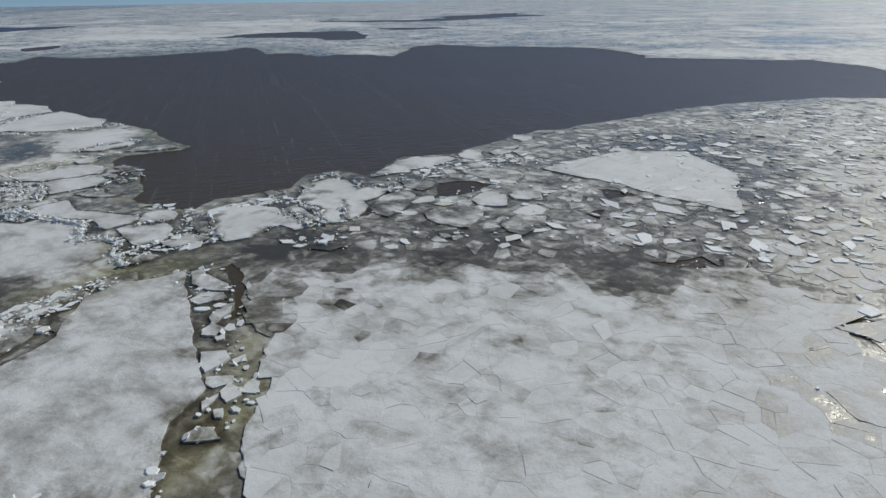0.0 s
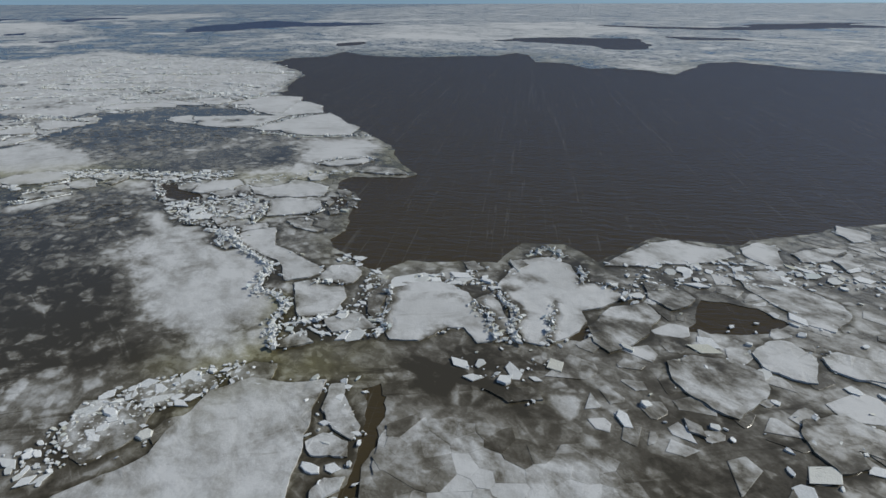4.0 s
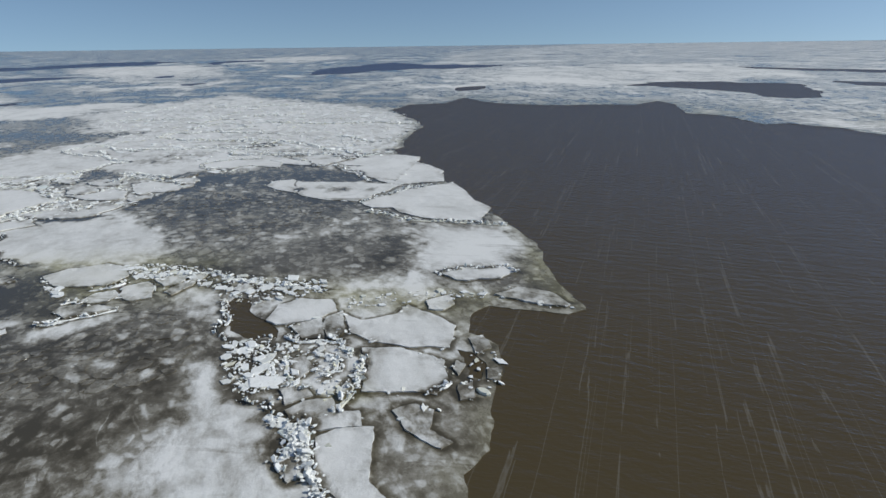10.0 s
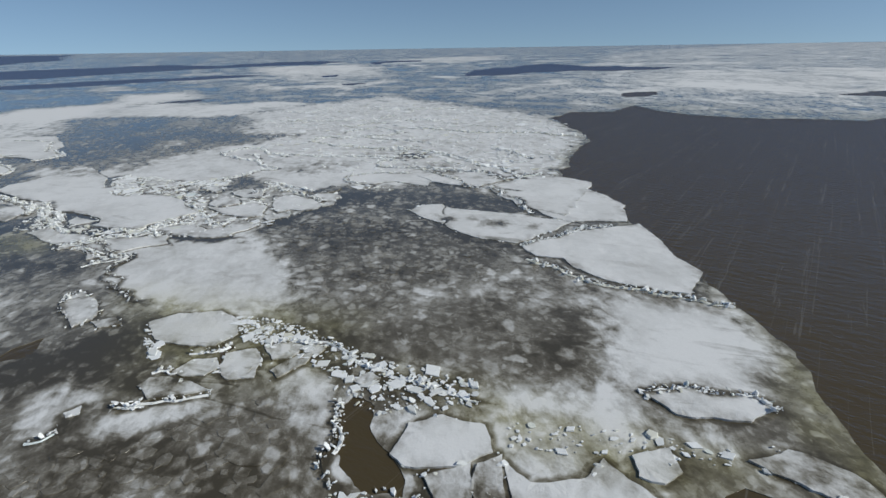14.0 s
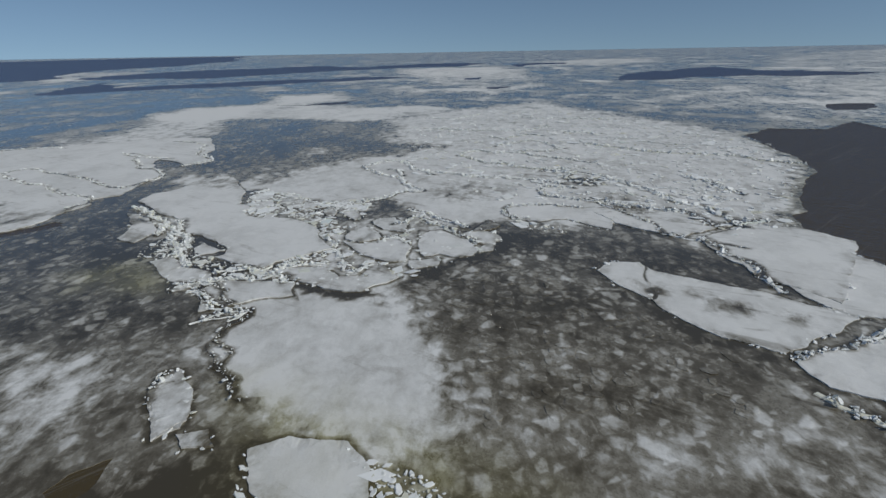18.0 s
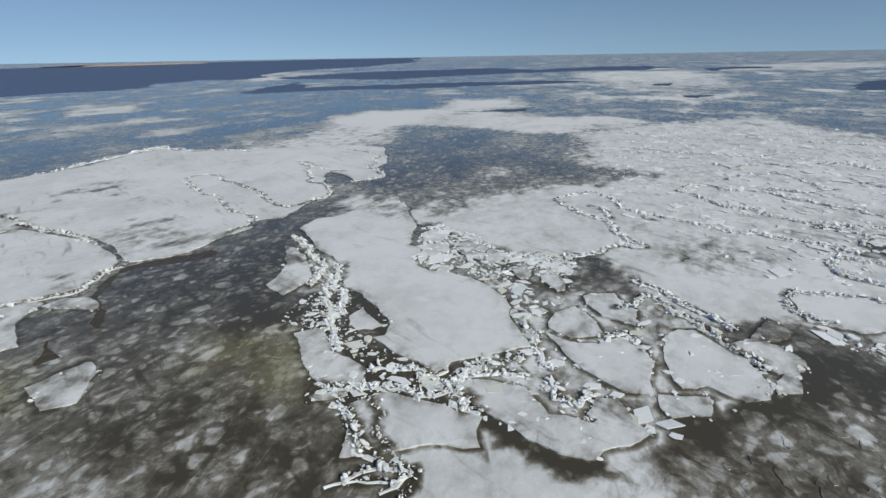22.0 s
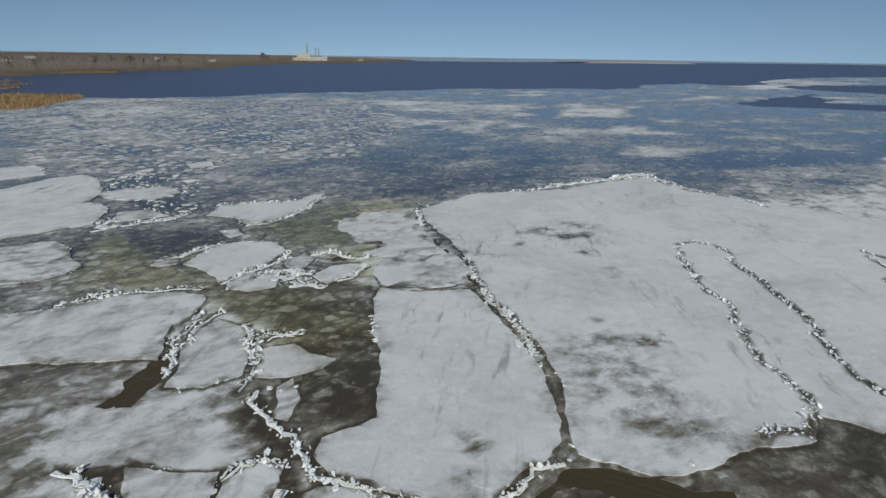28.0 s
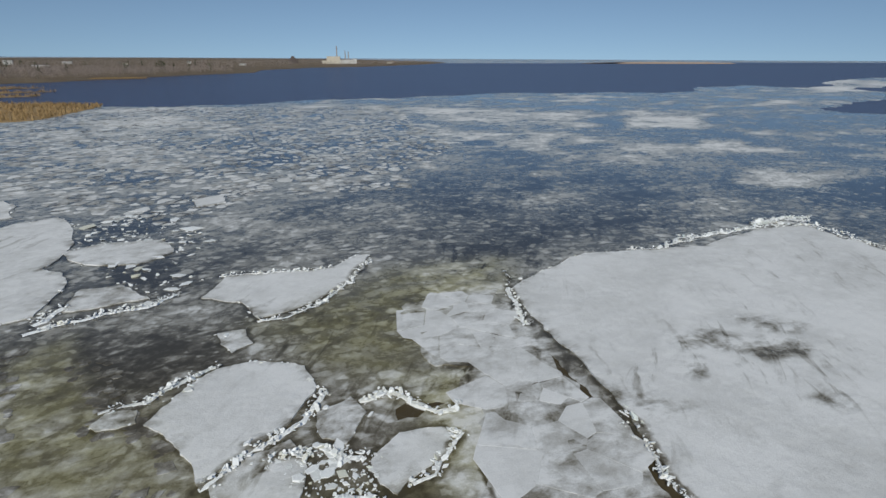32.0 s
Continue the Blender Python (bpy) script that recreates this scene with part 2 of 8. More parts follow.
def make_water():
    """Peat-brown water, ruffled by wind, with thin foam streaks along the wind."""
    n = Nodes("brown_water")
    wind = 19.0
    waves = n.place((0.55, 1.6, 1), -wind)
    ripple = n.noise(waves, 0.75, 3.0, 0.55, 0.3)
    chop = n.noise(n.place((0.8, 1.5, 1), -wind - 12), 2.6, 3.0, 0.6)
    swell = n.noise(n.place((0.5, 1.0, 1), -wind), 0.12, 2.0)
    height = n.math("ADD", n.math("MULTIPLY", ripple, 0.6), n.math("MULTIPLY_ADD", chop, 0.22, n.math("MULTIPLY", swell, 0.6)))
    streak = n.noise(n.place((0.9, 0.007, 1), -wind), 1.0, 2.0, 0.5, 0.1)
    streak = n.math("MULTIPLY_ADD", n.math("SUBTRACT", n.noise(n.place(), 0.22, 3.0), 0.5), 0.075, streak)
    line = n.math("SUBTRACT", 1.0, n.math("MULTIPLY", n.math("ABSOLUTE", n.math("SUBTRACT", streak, 0.5)), 100.0), clamp=True)
    broken = n.math("MULTIPLY", n.math("GREATER_THAN", n.noise(n.place((0.4, 0.03, 1), -wind), 1.0, 5.0, 0.7), 0.47), line)
    # a brown body under a wave-broken mirror; the short steep waves keep the mirror from closing at low angles
    body = n.add("BsdfDiffuse")
    # river water is brown; westward the body colour is painted with reflected sky blue
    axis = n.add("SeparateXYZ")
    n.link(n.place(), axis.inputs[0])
    bay_sky = n.math("DIVIDE", n.math("SUBTRACT", -240.0, axis.outputs[0]), 180.0, clamp=True)
    bay_sky = n.math("MAXIMUM", bay_sky, n.math("DIVIDE", n.math("SUBTRACT", -170.0, axis.outputs[1]), 120.0, clamp=True))
    deep = n.mix(bay_sky, (0.074, 0.057, 0.029), (0.05, 0.058, 0.094))
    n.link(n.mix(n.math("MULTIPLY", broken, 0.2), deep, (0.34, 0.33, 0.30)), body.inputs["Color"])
    gloss = n.add("BsdfGlossy", Roughness=0.16)
    # mirror tinted blue to stand in for the deeper sky higher up
    n.link(n.mix(bay_sky, (0.66, 0.66, 0.78), (0.78, 0.80, 0.92)), gloss.inputs["Color"])
    wavy = n.bump(height, 0.55, 0.55)
    edge = n.add("Fresnel", IOR=1.333)
    for node in (gloss, edge):
        n.link(wavy, node.inputs["Normal"])
    both = n.add("MixShader")
    n.link(n.math("MINIMUM", edge.outputs[0], 0.3), both.inputs[0])
    n.link(body.outputs[0], both.inputs[1])
    n.link(gloss.outputs[0], both.inputs[2])
    n.link(both.outputs[0], n.tree.nodes["Material Output"].inputs["Surface"])
    n.tree.nodes.remove(n.bsdf)
    return n.mat


def make_plain(name, low, high, scale, rough=0.85, bump=0.3, islands=False):
    """A rough surface that varies between two colours."""
    n = Nodes(name)
    fac = n.noise(n.place(), scale, 6.0, 0.62)
    if islands:
        fac = n.math("MULTIPLY_ADD", n.add("NewGeometry").outputs["Random Per Island"], 0.6, n.math("MULTIPLY", fac, 0.4))
    n.link(n.ramp(fac, [(0.25, low), (0.75, high)]), n.bsdf.inputs["Base Color"])
    n.link(n.bump(n.noise(n.place(), scale * 3, 4.0), bump, 0.3), n.bsdf.inputs["Normal"])
    n.set(Roughness=rough, Specular_IOR_Level=0.2)
    return n.mat


ICE, BLOCK, WATER = make_ice(), make_block(), make_water()
EARTH = make_plain("winter_ground", (0.10, 0.075, 0.05), (0.22, 0.17, 0.11), 0.03)
SAND = make_plain("bare_sand", (0.36, 0.25, 0.17), (0.48, 0.36, 0.26), 0.02)
REED = make_plain("dry_reeds", (0.24, 0.16, 0.075), (0.40, 0.28, 0.14), 0.25, islands=True)
TWIG = make_plain("bare_branches", (0.20, 0.165, 0.145), (0.33, 0.275, 0.245), 0.4, islands=True)
PINE = make_plain("pine_needles", (0.025, 0.032, 0.018), (0.05, 0.06, 0.03), 0.6, islands=True)
CONCRETE = make_plain("pale_cladding", (0.50, 0.46, 0.38), (0.60, 0.55, 0.46), 0.1, 0.7, 0.1)
DARK_WALL = make_plain("dark_cladding", (0.09, 0.075, 0.07), (0.16, 0.13, 0.12), 0.1, 0.7, 0.1)
WHITE_WALL = make_plain("white_render", (0.50, 0.49, 0.47), (0.60, 0.59, 0.57), 0.1, 0.8, 0.1)
CHIMNEY = make_plain("chimney_concrete", (0.28, 0.24, 0.22), (0.38, 0.33, 0.30), 0.2, 0.8, 0.1)
GLASS = make_plain("window_glass", (0.03, 0.035, 0.04), (0.06, 0.07, 0.08), 0.5, 0.15, 0.0)

# ---- shapes of the ice ----
from mathutils.geometry import delaunay_2d_cdt

rng = np.random.default_rng(7)
HOLES, COVERS, ALGAE, RIDGES, PATCHES = [], [], [], [], []


def area(p):
    x, y = np.array(p).T
    return 0.5 * float(np.sum(x * np.roll(y, -1) - np.roll(x, -1) * y))


def ragged(points, rough=0.10, step=0.7, closed=True, seed=1, cap=14.0):
    """An outline or line with broken, irregular edges: each stretch is split and pushed sideways at ever finer scale."""
    r = np.random.default_rng(seed)
    pts = [np.array(p, float) for p in points]
    if closed and area(points) < 0:
        pts.reverse()
    for level in range(9):
        out, grew = [], False
        last = len(pts) if closed else len(pts) - 1
        for i in range(last):
            a, b = pts[i], pts[(i + 1) % len(pts)]
            d = b - a
            long = float(np.hypot(*d))
            out.append(a)
            if long > step:
                push = rough * r.normal() * min(long, cap) * 0.55
                out.append((a + b) / 2 + np.array((-d[1], d[0])) / long * push)
                grew = True
        if not closed:
            out.append(pts[-1])
        pts = out
        if not grew:
            break
    return np.array(pts)


def inside(pts, poly):
    """Which of pts lie in the outline."""
    x, y = pts[:, 0], pts[:, 1]
    hit = np.zeros(len(pts), bool)
    lo, hi = poly.min(0), poly.max(0)
    near = np.where((x > lo[0]) & (x < hi[0]) & (y > lo[1]) & (y < hi[1]))[0]
    if len(near) == 0:
        return hit
    x, y = x[near], y[near]
    part_hit = np.zeros(len(near), bool)
    for (ax, ay), (bx, by) in zip(poly, np.roll(poly, -1, 0)):
        if ay == by:
            continue
        part_hit ^= ((ay > y) != (by > y)) & (x < (bx - ax) * (y - ay) / (by - ay) + ax)
    hit[near] = part_hit
    return hit


def distance(pts, line, closed=True):
    """Distance from each of pts to an outline or a line."""
    best = np.full(len(pts), 1e9)
    ends = np.roll(line, -1, 0) if closed else line[1:]
    for a, b in zip(line, ends):
        d = b - a
        k = np.clip(((pts - a) @ d) / max(float(d @ d), 1e-9), 0, 1)
        best = np.minimum(best, np.hypot(*(pts - a - k[:, None] * d).T))
    return best


def soft_mask(pts, poly, fade):
    """1 well inside the outline, 0 outside, with a soft edge."""
    out = np.zeros(len(pts))
    lo, hi = poly.min(0) - fade, poly.max(0) + fade
    near = np.where(((pts > lo) & (pts < hi)).all(1))[0]
    if len(near):
        d = distance(pts[near], poly) * np.where(inside(pts[near], poly), 1, -1)
        s = np.clip(d / fade * 0.5 + 0.5, 0, 1)
        out[near] = s * s * (3 - 2 * s)
    return out


def cover_at(pts, base, sheet):
    """Snow cover and algae of the ice at these places. The thin sheet takes all patches, the thick floes only melt and moats."""
    snow = np.full(len(pts), float(base)) if np.isscalar(base) else base
    algae = np.zeros(len(pts))
    if sheet:
        for poly, value, fade in COVERS:
            m = soft_mask(pts, poly, fade)
            snow = snow * (1 - m) + value * m
    for poly, value, fade in PATCHES:
        if not sheet:
            m = soft_mask(pts, poly, fade)
            snow = snow * (1 - m) + value * m
    for poly, fade in ALGAE:
        algae = np.maximum(algae, soft_mask(pts, poly, fade) * (1.0 if sheet else 0.35))
    if sheet:
        # the rotten, half-sunk margin along open water
        for poly in HOLES[:1]:
            lo, hi = poly.min(0) - 4, poly.max(0) + 4
            near = np.where(((pts > lo) & (pts < hi)).all(1) & (np.abs(pts) < 400).all(1))[0]
            m = np.clip(1.2 - distance(pts[near], poly[(np.abs(poly) < 320).all(1)], False) / 2.2, 0, 1)
            snow[near] = snow[near] * (1 - m) + 0.47 * m
            algae[near] = np.maximum(algae[near], 0.3 * m)
    if sheet:
        # a narrow gap of wet slush round each floe
        for outline, _, _ in FLOES:
            lo, hi = outline.min(0) - 1.5, outline.max(0) + 1.5
            near = np.where(((pts > lo) & (pts < hi)).all(1))[0]
            if len(near):
                m = 0.8 * np.clip(1.3 - distance(pts[near], outline) / 0.5, 0, 1)
                snow[near] = snow[near] * (1 - m) + 0.12 * m
                algae[near] = np.maximum(algae[near], 0.2 * m)
    for line, width in RIDGES:
        lo, hi = line.min(0) - 4 * width, line.max(0) + 4 * width
        near = np.where(((pts > lo) & (pts < hi)).all(1))[0]
        if len(near):
            d = distance(pts[near], line, False)
            m = np.clip(1.5 - d / (width * 1.1), 0, 1)
            snow[near] = snow[near] * (1 - m) + (0.08 if sheet else 0.3) * m
    return snow, algae


def slab(name, outline, top, bottom, base, sheet=False, holes=(), spacing=1.6, parent=None, far=()):
    """A sheet of ice with a broken outline, thickness and holes."""
    lo, hi = outline.min(0), outline.max(0)
    grid = []
    if spacing:
        gx, gy = np.meshgrid(np.arange(max(lo[0], -300), min(hi[0], 130), spacing), np.arange(max(lo[1], -150), min(hi[1], 230), spacing))
        grid.append(np.c_[gx.ravel(), gy.ravel()] + rng.uniform(-0.3, 0.3, (gx.size, 2)) * spacing)
    for line, width in RIDGES:
        if ((line.max(0) > lo) & (line.min(0) < hi)).all():
            d = np.gradient(line, axis=0)
            side = np.c_[-d[:, 1], d[:, 0]] / np.hypot(*d.T)[:, None]
            for k in (-2.1, -1.2, 0, 1.2, 2.1):
                grid.append(line + side * width * k)
    if sheet:
        for ring, _, _ in FLOES:
            d = np.roll(ring, -1, 0) - np.roll(ring, 1, 0)
            out = np.c_[d[:, 1], -d[:, 0]] / np.maximum(np.hypot(*d.T), 1e-6)[:, None]
            grid += [ring + out * 0.15, (ring + out * 0.65)[::2]]
    grid += list(far)
    pts = np.concatenate(grid) if grid else np.zeros((0, 2))
    if len(pts):
        keep = inside(pts, outline)
        for h in holes:
            keep &= ~inside(pts, h)
        pts = pts[keep]
    loops = [outline, *holes]
    verts, edges = [], []
    for loop in loops:
        s = len(verts)
        verts += [tuple(p) for p in loop]
        edges += [(s + i, s + (i + 1) % len(loop)) for i in range(len(loop))]
    verts += [tuple(p) for p in pts]
    got = delaunay_2d_cdt([Vector(v) for v in verts], edges, [], 0, 1e-4)
    vs = np.array([(v[0], v[1]) for v in got[0]])
    tris = np.array([f for f in got[2] if len(f) == 3])
    mid = vs[tris].mean(1)
    keep = inside(mid, outline)
    for h in holes:
        keep &= ~inside(mid, h)
    tris = tris[keep]
    snow, algae = cover_at(vs, base, sheet)
    if not sheet:
        edge = distance(vs, outline)
        snow = snow * (1 - 0.20 * np.clip(1 - edge / 1.1, 0, 1) * rng.uniform(0.2, 1.0, len(vs)))
    z = np.full(len(vs), float(top))
    if not sheet:
        z += rng.normal(0, 0.012, len(vs))
    count = {}
    for a, b, c in tris:
        for e in ((a, b), (b, c), (c, a)):
            count[e] = 1
    rim = [e for e in count if (e[1], e[0]) not in count]
    low = {}
    coords = [(x, y, h) for (x, y), h in zip(vs, z)]
    snow, algae = list(snow), list(algae)
    faces = [tuple(t) for t in tris]
    for a, b in rim:
        for v in (a, b):
            if v not in low:
                low[v] = len(coords)
                coords.append((vs[v][0], vs[v][1], bottom))
                snow.append(snow[v] * 0.9)
                algae.append(algae[v])
        faces.append((b, a, low[a], low[b]))
    me = bpy.data.meshes.new(name)
    me.from_pydata(coords, [], faces)
    me.attributes.new("snow", "FLOAT", "POINT").data.foreach_set("value", np.array(snow, np.float32))
    me.attributes.new("algae", "FLOAT", "POINT").data.foreach_set("value", np.array(algae, np.float32))
    if sheet:
        # distance weight: far belts, flecks and the painted sky blue
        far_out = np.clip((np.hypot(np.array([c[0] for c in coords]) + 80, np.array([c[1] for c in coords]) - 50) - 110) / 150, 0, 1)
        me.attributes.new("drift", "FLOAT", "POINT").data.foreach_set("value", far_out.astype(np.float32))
    me.materials.append(ICE)
    ob = new(name, me)
    if parent:
        ob.parent = parent
    return ob


def piece_mesh(name, corners, thick, material, bevel=0.12, flat=None, cover=None):
    """A plate of broken ice: corners round the origin, thickness, a worn upper edge. About 20 to 40 triangles."""
    n = len(corners)
    c = np.array(corners, float)
    ring = c * (1 - bevel)
    coords = [(x, y, -thick) for x, y in c * 0.94] + [(x, y, thick * 0.55) for x, y in c] + [(x, y, thick) for x, y in ring]
    faces = [tuple(range(2 * n, 3 * n)), tuple(range(n - 1, -1, -1))]
    for k in (0, n):
        faces += [(k + i, k + (i + 1) % n, k + n + (i + 1) % n, k + n + i) for i in range(n)]
    me = bpy.data.meshes.new(name)
    me.from_pydata(coords, [], faces)
    me.materials.append(material)
    if cover is not None:
        me.attributes.new("snow", "FLOAT", "POINT").data.foreach_set("value", np.full(len(coords), cover, np.float32))
    return me


def random_corners(r, n, spread=0.25, stretch=1.5):
    a = np.sort(np.arange(n) / n * math.tau + r.uniform(-0.5, 0.5, n) * spread * 4 / n)
    q = r.uniform(0.65, 1.2, n)
    return np.c_[np.cos(a) * q * 0.5 * stretch ** 0.5, np.sin(a) * q * 0.5 / stretch ** 0.5]


BLOCKS = []
for k in range(16):
    BLOCKS.append(piece_mesh("ice_block", random_corners(rng, int(rng.integers(4, 8)), 0.35, rng.uniform(1.0, 2.0)), rng.uniform(0.07, 0.17), BLOCK, rng.uniform(0.06, 0.2)))
PANS = []
for k in range(14):
    PANS.append(piece_mesh("ice_pan", random_corners(rng, int(rng.integers(4, 7)), 0.6, rng.uniform(1.0, 1.8)), rng.uniform(0.05, 0.09), BLOCK, 0.05))


def join_pieces(name, items, parent=None, material=None):
    """Many pieces as one mesh: items of (mesh, matrix)."""
    coords, faces, known, s = [], [], {}, 0
    for me, m in items:
        if me not in known:
            known[me] = (np.array([(*v.co, 1) for v in me.vertices]), [tuple(p.vertices) for p in me.polygons])
        co, fs = known[me]
        coords.append(co @ np.array(m).T[:, :3])
        faces += [tuple(s + i for i in f) for f in fs]
        s += len(co)
    coords = np.concatenate(coords)
    me = bpy.data.meshes.new(name)
    me.from_pydata(coords, [], faces)
    me.materials.append(material or BLOCK)
    if material:
        values = np.concatenate([np.full(len(m.vertices), m.attributes["snow"].data[0].value, np.float32) for m, _ in items])
        me.attributes.new("snow", "FLOAT", "POINT").data.foreach_set("value", values)
    ob = new(name, me)
    if parent:
        ob.parent = parent
    return tagged(ob, kind="stuff")


def put_pieces(parent, items, most=300, material=None):
    """Pieces as parts of their thing; past the count, the rest as one mesh."""
    for me, m in items[:most]:
        ob = new(me.name.split(".")[0], me)
        ob.parent = parent
        ob.matrix_basis = m
    if len(items) > most:
        join_pieces("ice_rubble", items[most:], parent, material)


def pose_piece(x, y, z, size, tilt, r):
    e = Euler((radians(r.normal() * tilt), radians(r.normal() * tilt), r.uniform(0, math.tau)))
    s = size * float(np.exp(r.normal() * 0.35))
    return Matrix.LocRotScale((x, y, z), e, (s * r.uniform(0.8, 1.25), s, min(s, 0.7) * r.uniform(0.55, 1.05)))


# ---- what the map is written in ----
def hole(points, rough=0.12, step=0.8, seed=1):
    HOLES.append(ragged(points, rough, step, True, seed, 14.0 if step < 5 else 220.0))


def cover(points, value, fade):
    COVERS.append((np.array(points, float), value, fade))


def melt(points, value, fade):
    PATCHES.append((np.array(points, float), value, fade))


def algae(points, fade):
    ALGAE.append((np.array(points, float), fade))


FLOES, LINES, BRASH, PANS_AT = [], [], [], []


def floe(points, snow=0.95, label="", seed=1, rough=0.08):
    FLOES.append((ragged(points, rough, 0.45, True, seed), snow, label))


def ridge(points, width, size, per_metre, seed=1):
    line = ragged(points, 0.16, 0.9, False, seed)
    d = np.gradient(line, axis=0)
    side = np.c_[-d[:, 1], d[:, 0]] / np.hypot(*d.T)[:, None]
    # the wet crack runs along one side of the heap
    RIDGES.append((line + side * 0.45 * width, max(width * 0.8, 0.35)))
    LINES.append((line, width, size, per_metre, seed))


def crack(points, seed=1):
    RIDGES.append((ragged(points, 0.10, 0.8, False, seed), 0.13))


def brash(points, count, size, seed=1, wet=True):
    if wet:
        COVERS.append((np.array(points, float), 0.22, 0.9))
    BRASH.append((np.array(points, float), count, size, seed))


def build_ridge(line, width, size, per_metre, seed):
    """A pressure ridge: a low mound of crushed ice along a line, with tilted blocks heaped on it."""
    r = np.random.default_rng(seed)
    d = np.gradient(line, axis=0)
    side = np.c_[-d[:, 1], d[:, 0]] / np.hypot(*d.T)[:, None]
    bm = bmesh.new()
    rows = []
    for p, s in zip(line, side):
        k = r.uniform(0.6, 1.2)
        rows.append([bm.verts.new((p[0] + s[0] * o * width * k, p[1] + s[1] * o * width * k, h)) for o, h in ((-0.7, 0.0), (-0.35, 0.07 + r.uniform(0, 0.08)), (0.3, 0.07 + r.uniform(0, 0.1)), (0.7, 0.0))])
    for a, b in zip(rows, rows[1:]):
        for i in range(3):
            bm.faces.new((a[i], b[i], b[i + 1], a[i + 1]))
    bmesh.ops.recalc_face_normals(bm, faces=bm.faces)
    me = bpy.data.meshes.new("pressure_ridge")
    bm.to_mesh(me)
    bm.free()
    me.materials.append(BLOCK if width >= 0.17 else ICE)
    ob = tagged(new("pressure_ridge", me), "low ridge of heaped broken white ice blocks between floes", "ice ridge", "ice ridges")
    long = np.concatenate([[0], np.cumsum(np.hypot(*np.diff(line, axis=0).T))])
    items = []
    for k in range(int(long[-1] * per_metre * 1.35)):
        u = r.uniform(0, long[-1])
        i = min(int(np.searchsorted(long, u)), len(line) - 1)
        if math.sin(u * 0.9 + seed) + math.sin(u * 0.37 + 2 * seed) * 0.8 < r.uniform(-2.7, -0.5):
            continue
        off = r.normal() * 0.5
        x, y = line[i] + side[i] * off * width + r.normal(0, 0.2, 2)
        heap = math.exp(-off * off * 2)
        s = size * (0.45 + 0.4 * heap) * r.uniform(0.3, 1.25)
        items.append((BLOCKS[int(r.integers(len(BLOCKS)))], pose_piece(x, y, 0.12 + 0.26 * heap * r.uniform(0.3, 1.2), s, 10 + 20 * heap, r)))
    near = min(float(np.hypot(*(line - np.array(q)).T).min()) for q in ((-5, 20), (-30, 45), (-75, 52), (-105, 44), (-122, 27), (-137, 3)))
    put_pieces(ob, items, 40 if near < 45 else 16)


def build_brash(poly, count, size, seed):
    """Loose pieces lying in slush inside an outline: a few large pans, many small blocks."""
    r = np.random.default_rng(seed)
    lo, hi = poly.min(0), poly.max(0)
    pts = r.uniform(lo, hi, (count * 6, 2))
    pts = pts[inside(pts, poly)]
    kept, sizes = [], []
    for p in pts:
        s = size * float(np.exp(r.normal() * 0.75)) * 0.5
        s = min(max(s, 0.16), size * 1.7)
        if all((p[0] - q[0]) ** 2 + (p[1] - q[1]) ** 2 > (0.42 * (s + t)) ** 2 for q, t in zip(kept, sizes)):
            kept.append(p)
            sizes.append(s)
        if len(kept) >= count:
            break
    base = BLOCKS[seed % len(BLOCKS)]
    ob = tagged(new("brash_ice", base), "loose white broken ice pieces floating in slush", "brash ice", "patches of brash ice")
    ob.matrix_basis = Matrix.Translation((*kept[0], 0.1)) if kept else Matrix.Translation((*poly.mean(0), 0.1))
    back = ob.matrix_basis.inverted()
    items = []
    for p, s in zip(kept[1:], sizes[1:]):
        flat = s > size * 0.7
        me = PANS[int(r.integers(len(PANS)))] if flat else BLOCKS[int(r.integers(len(BLOCKS)))]
        items.append((me, back @ pose_piece(p[0], p[1], 0.10 + 0.03 * r.random(), s * (1.25 if flat else 1.0), 2.5 if flat else 9, r)))
    put_pieces(ob, sorted(items, key=lambda i: -i[1].to_scale()[0]), 64)


def build_pans(points, count, size, seed):
    """Thin rounded pans of grey ice, half sunk in slush."""
    poly = np.array(points, float)
    r = np.random.default_rng(seed)
    lo, hi = poly.min(0), poly.max(0)
    pts = r.uniform(lo, hi, (count * 5, 2))
    pts = pts[inside(pts, poly)][:count]
    pts = pts[cover_at(pts, 0.4, True)[0] < 0.46]
    kinds = [piece_mesh("ice_pan", random_corners(r, int(r.integers(6, 10)), 0.3, r.uniform(1.0, 1.6)), 0.03, ICE, 0.04, cover=float(r.uniform(0.28, 0.48))) for k in range(12)]
    items = []
    for x, y in pts:
        s = size * float(np.exp(r.normal() * 0.4))
        items.append((kinds[int(r.integers(12))], Matrix.LocRotScale((x, y, 0.045 + r.uniform(0, 0.02)), Euler((r.normal() * 0.012, r.normal() * 0.012, r.uniform(0, math.tau))), (s, s, 1))))
    ob = tagged(new("pan_ice", kinds[0]), "thin grey rounded ice pans frozen into brown slush", "pan ice", "patches of pan ice")
    ob.matrix_basis = items[0][1]
    back = ob.matrix_basis.inverted()
    put_pieces(ob, [(me, back @ m) for me, m in items[1:]], 70, ICE)


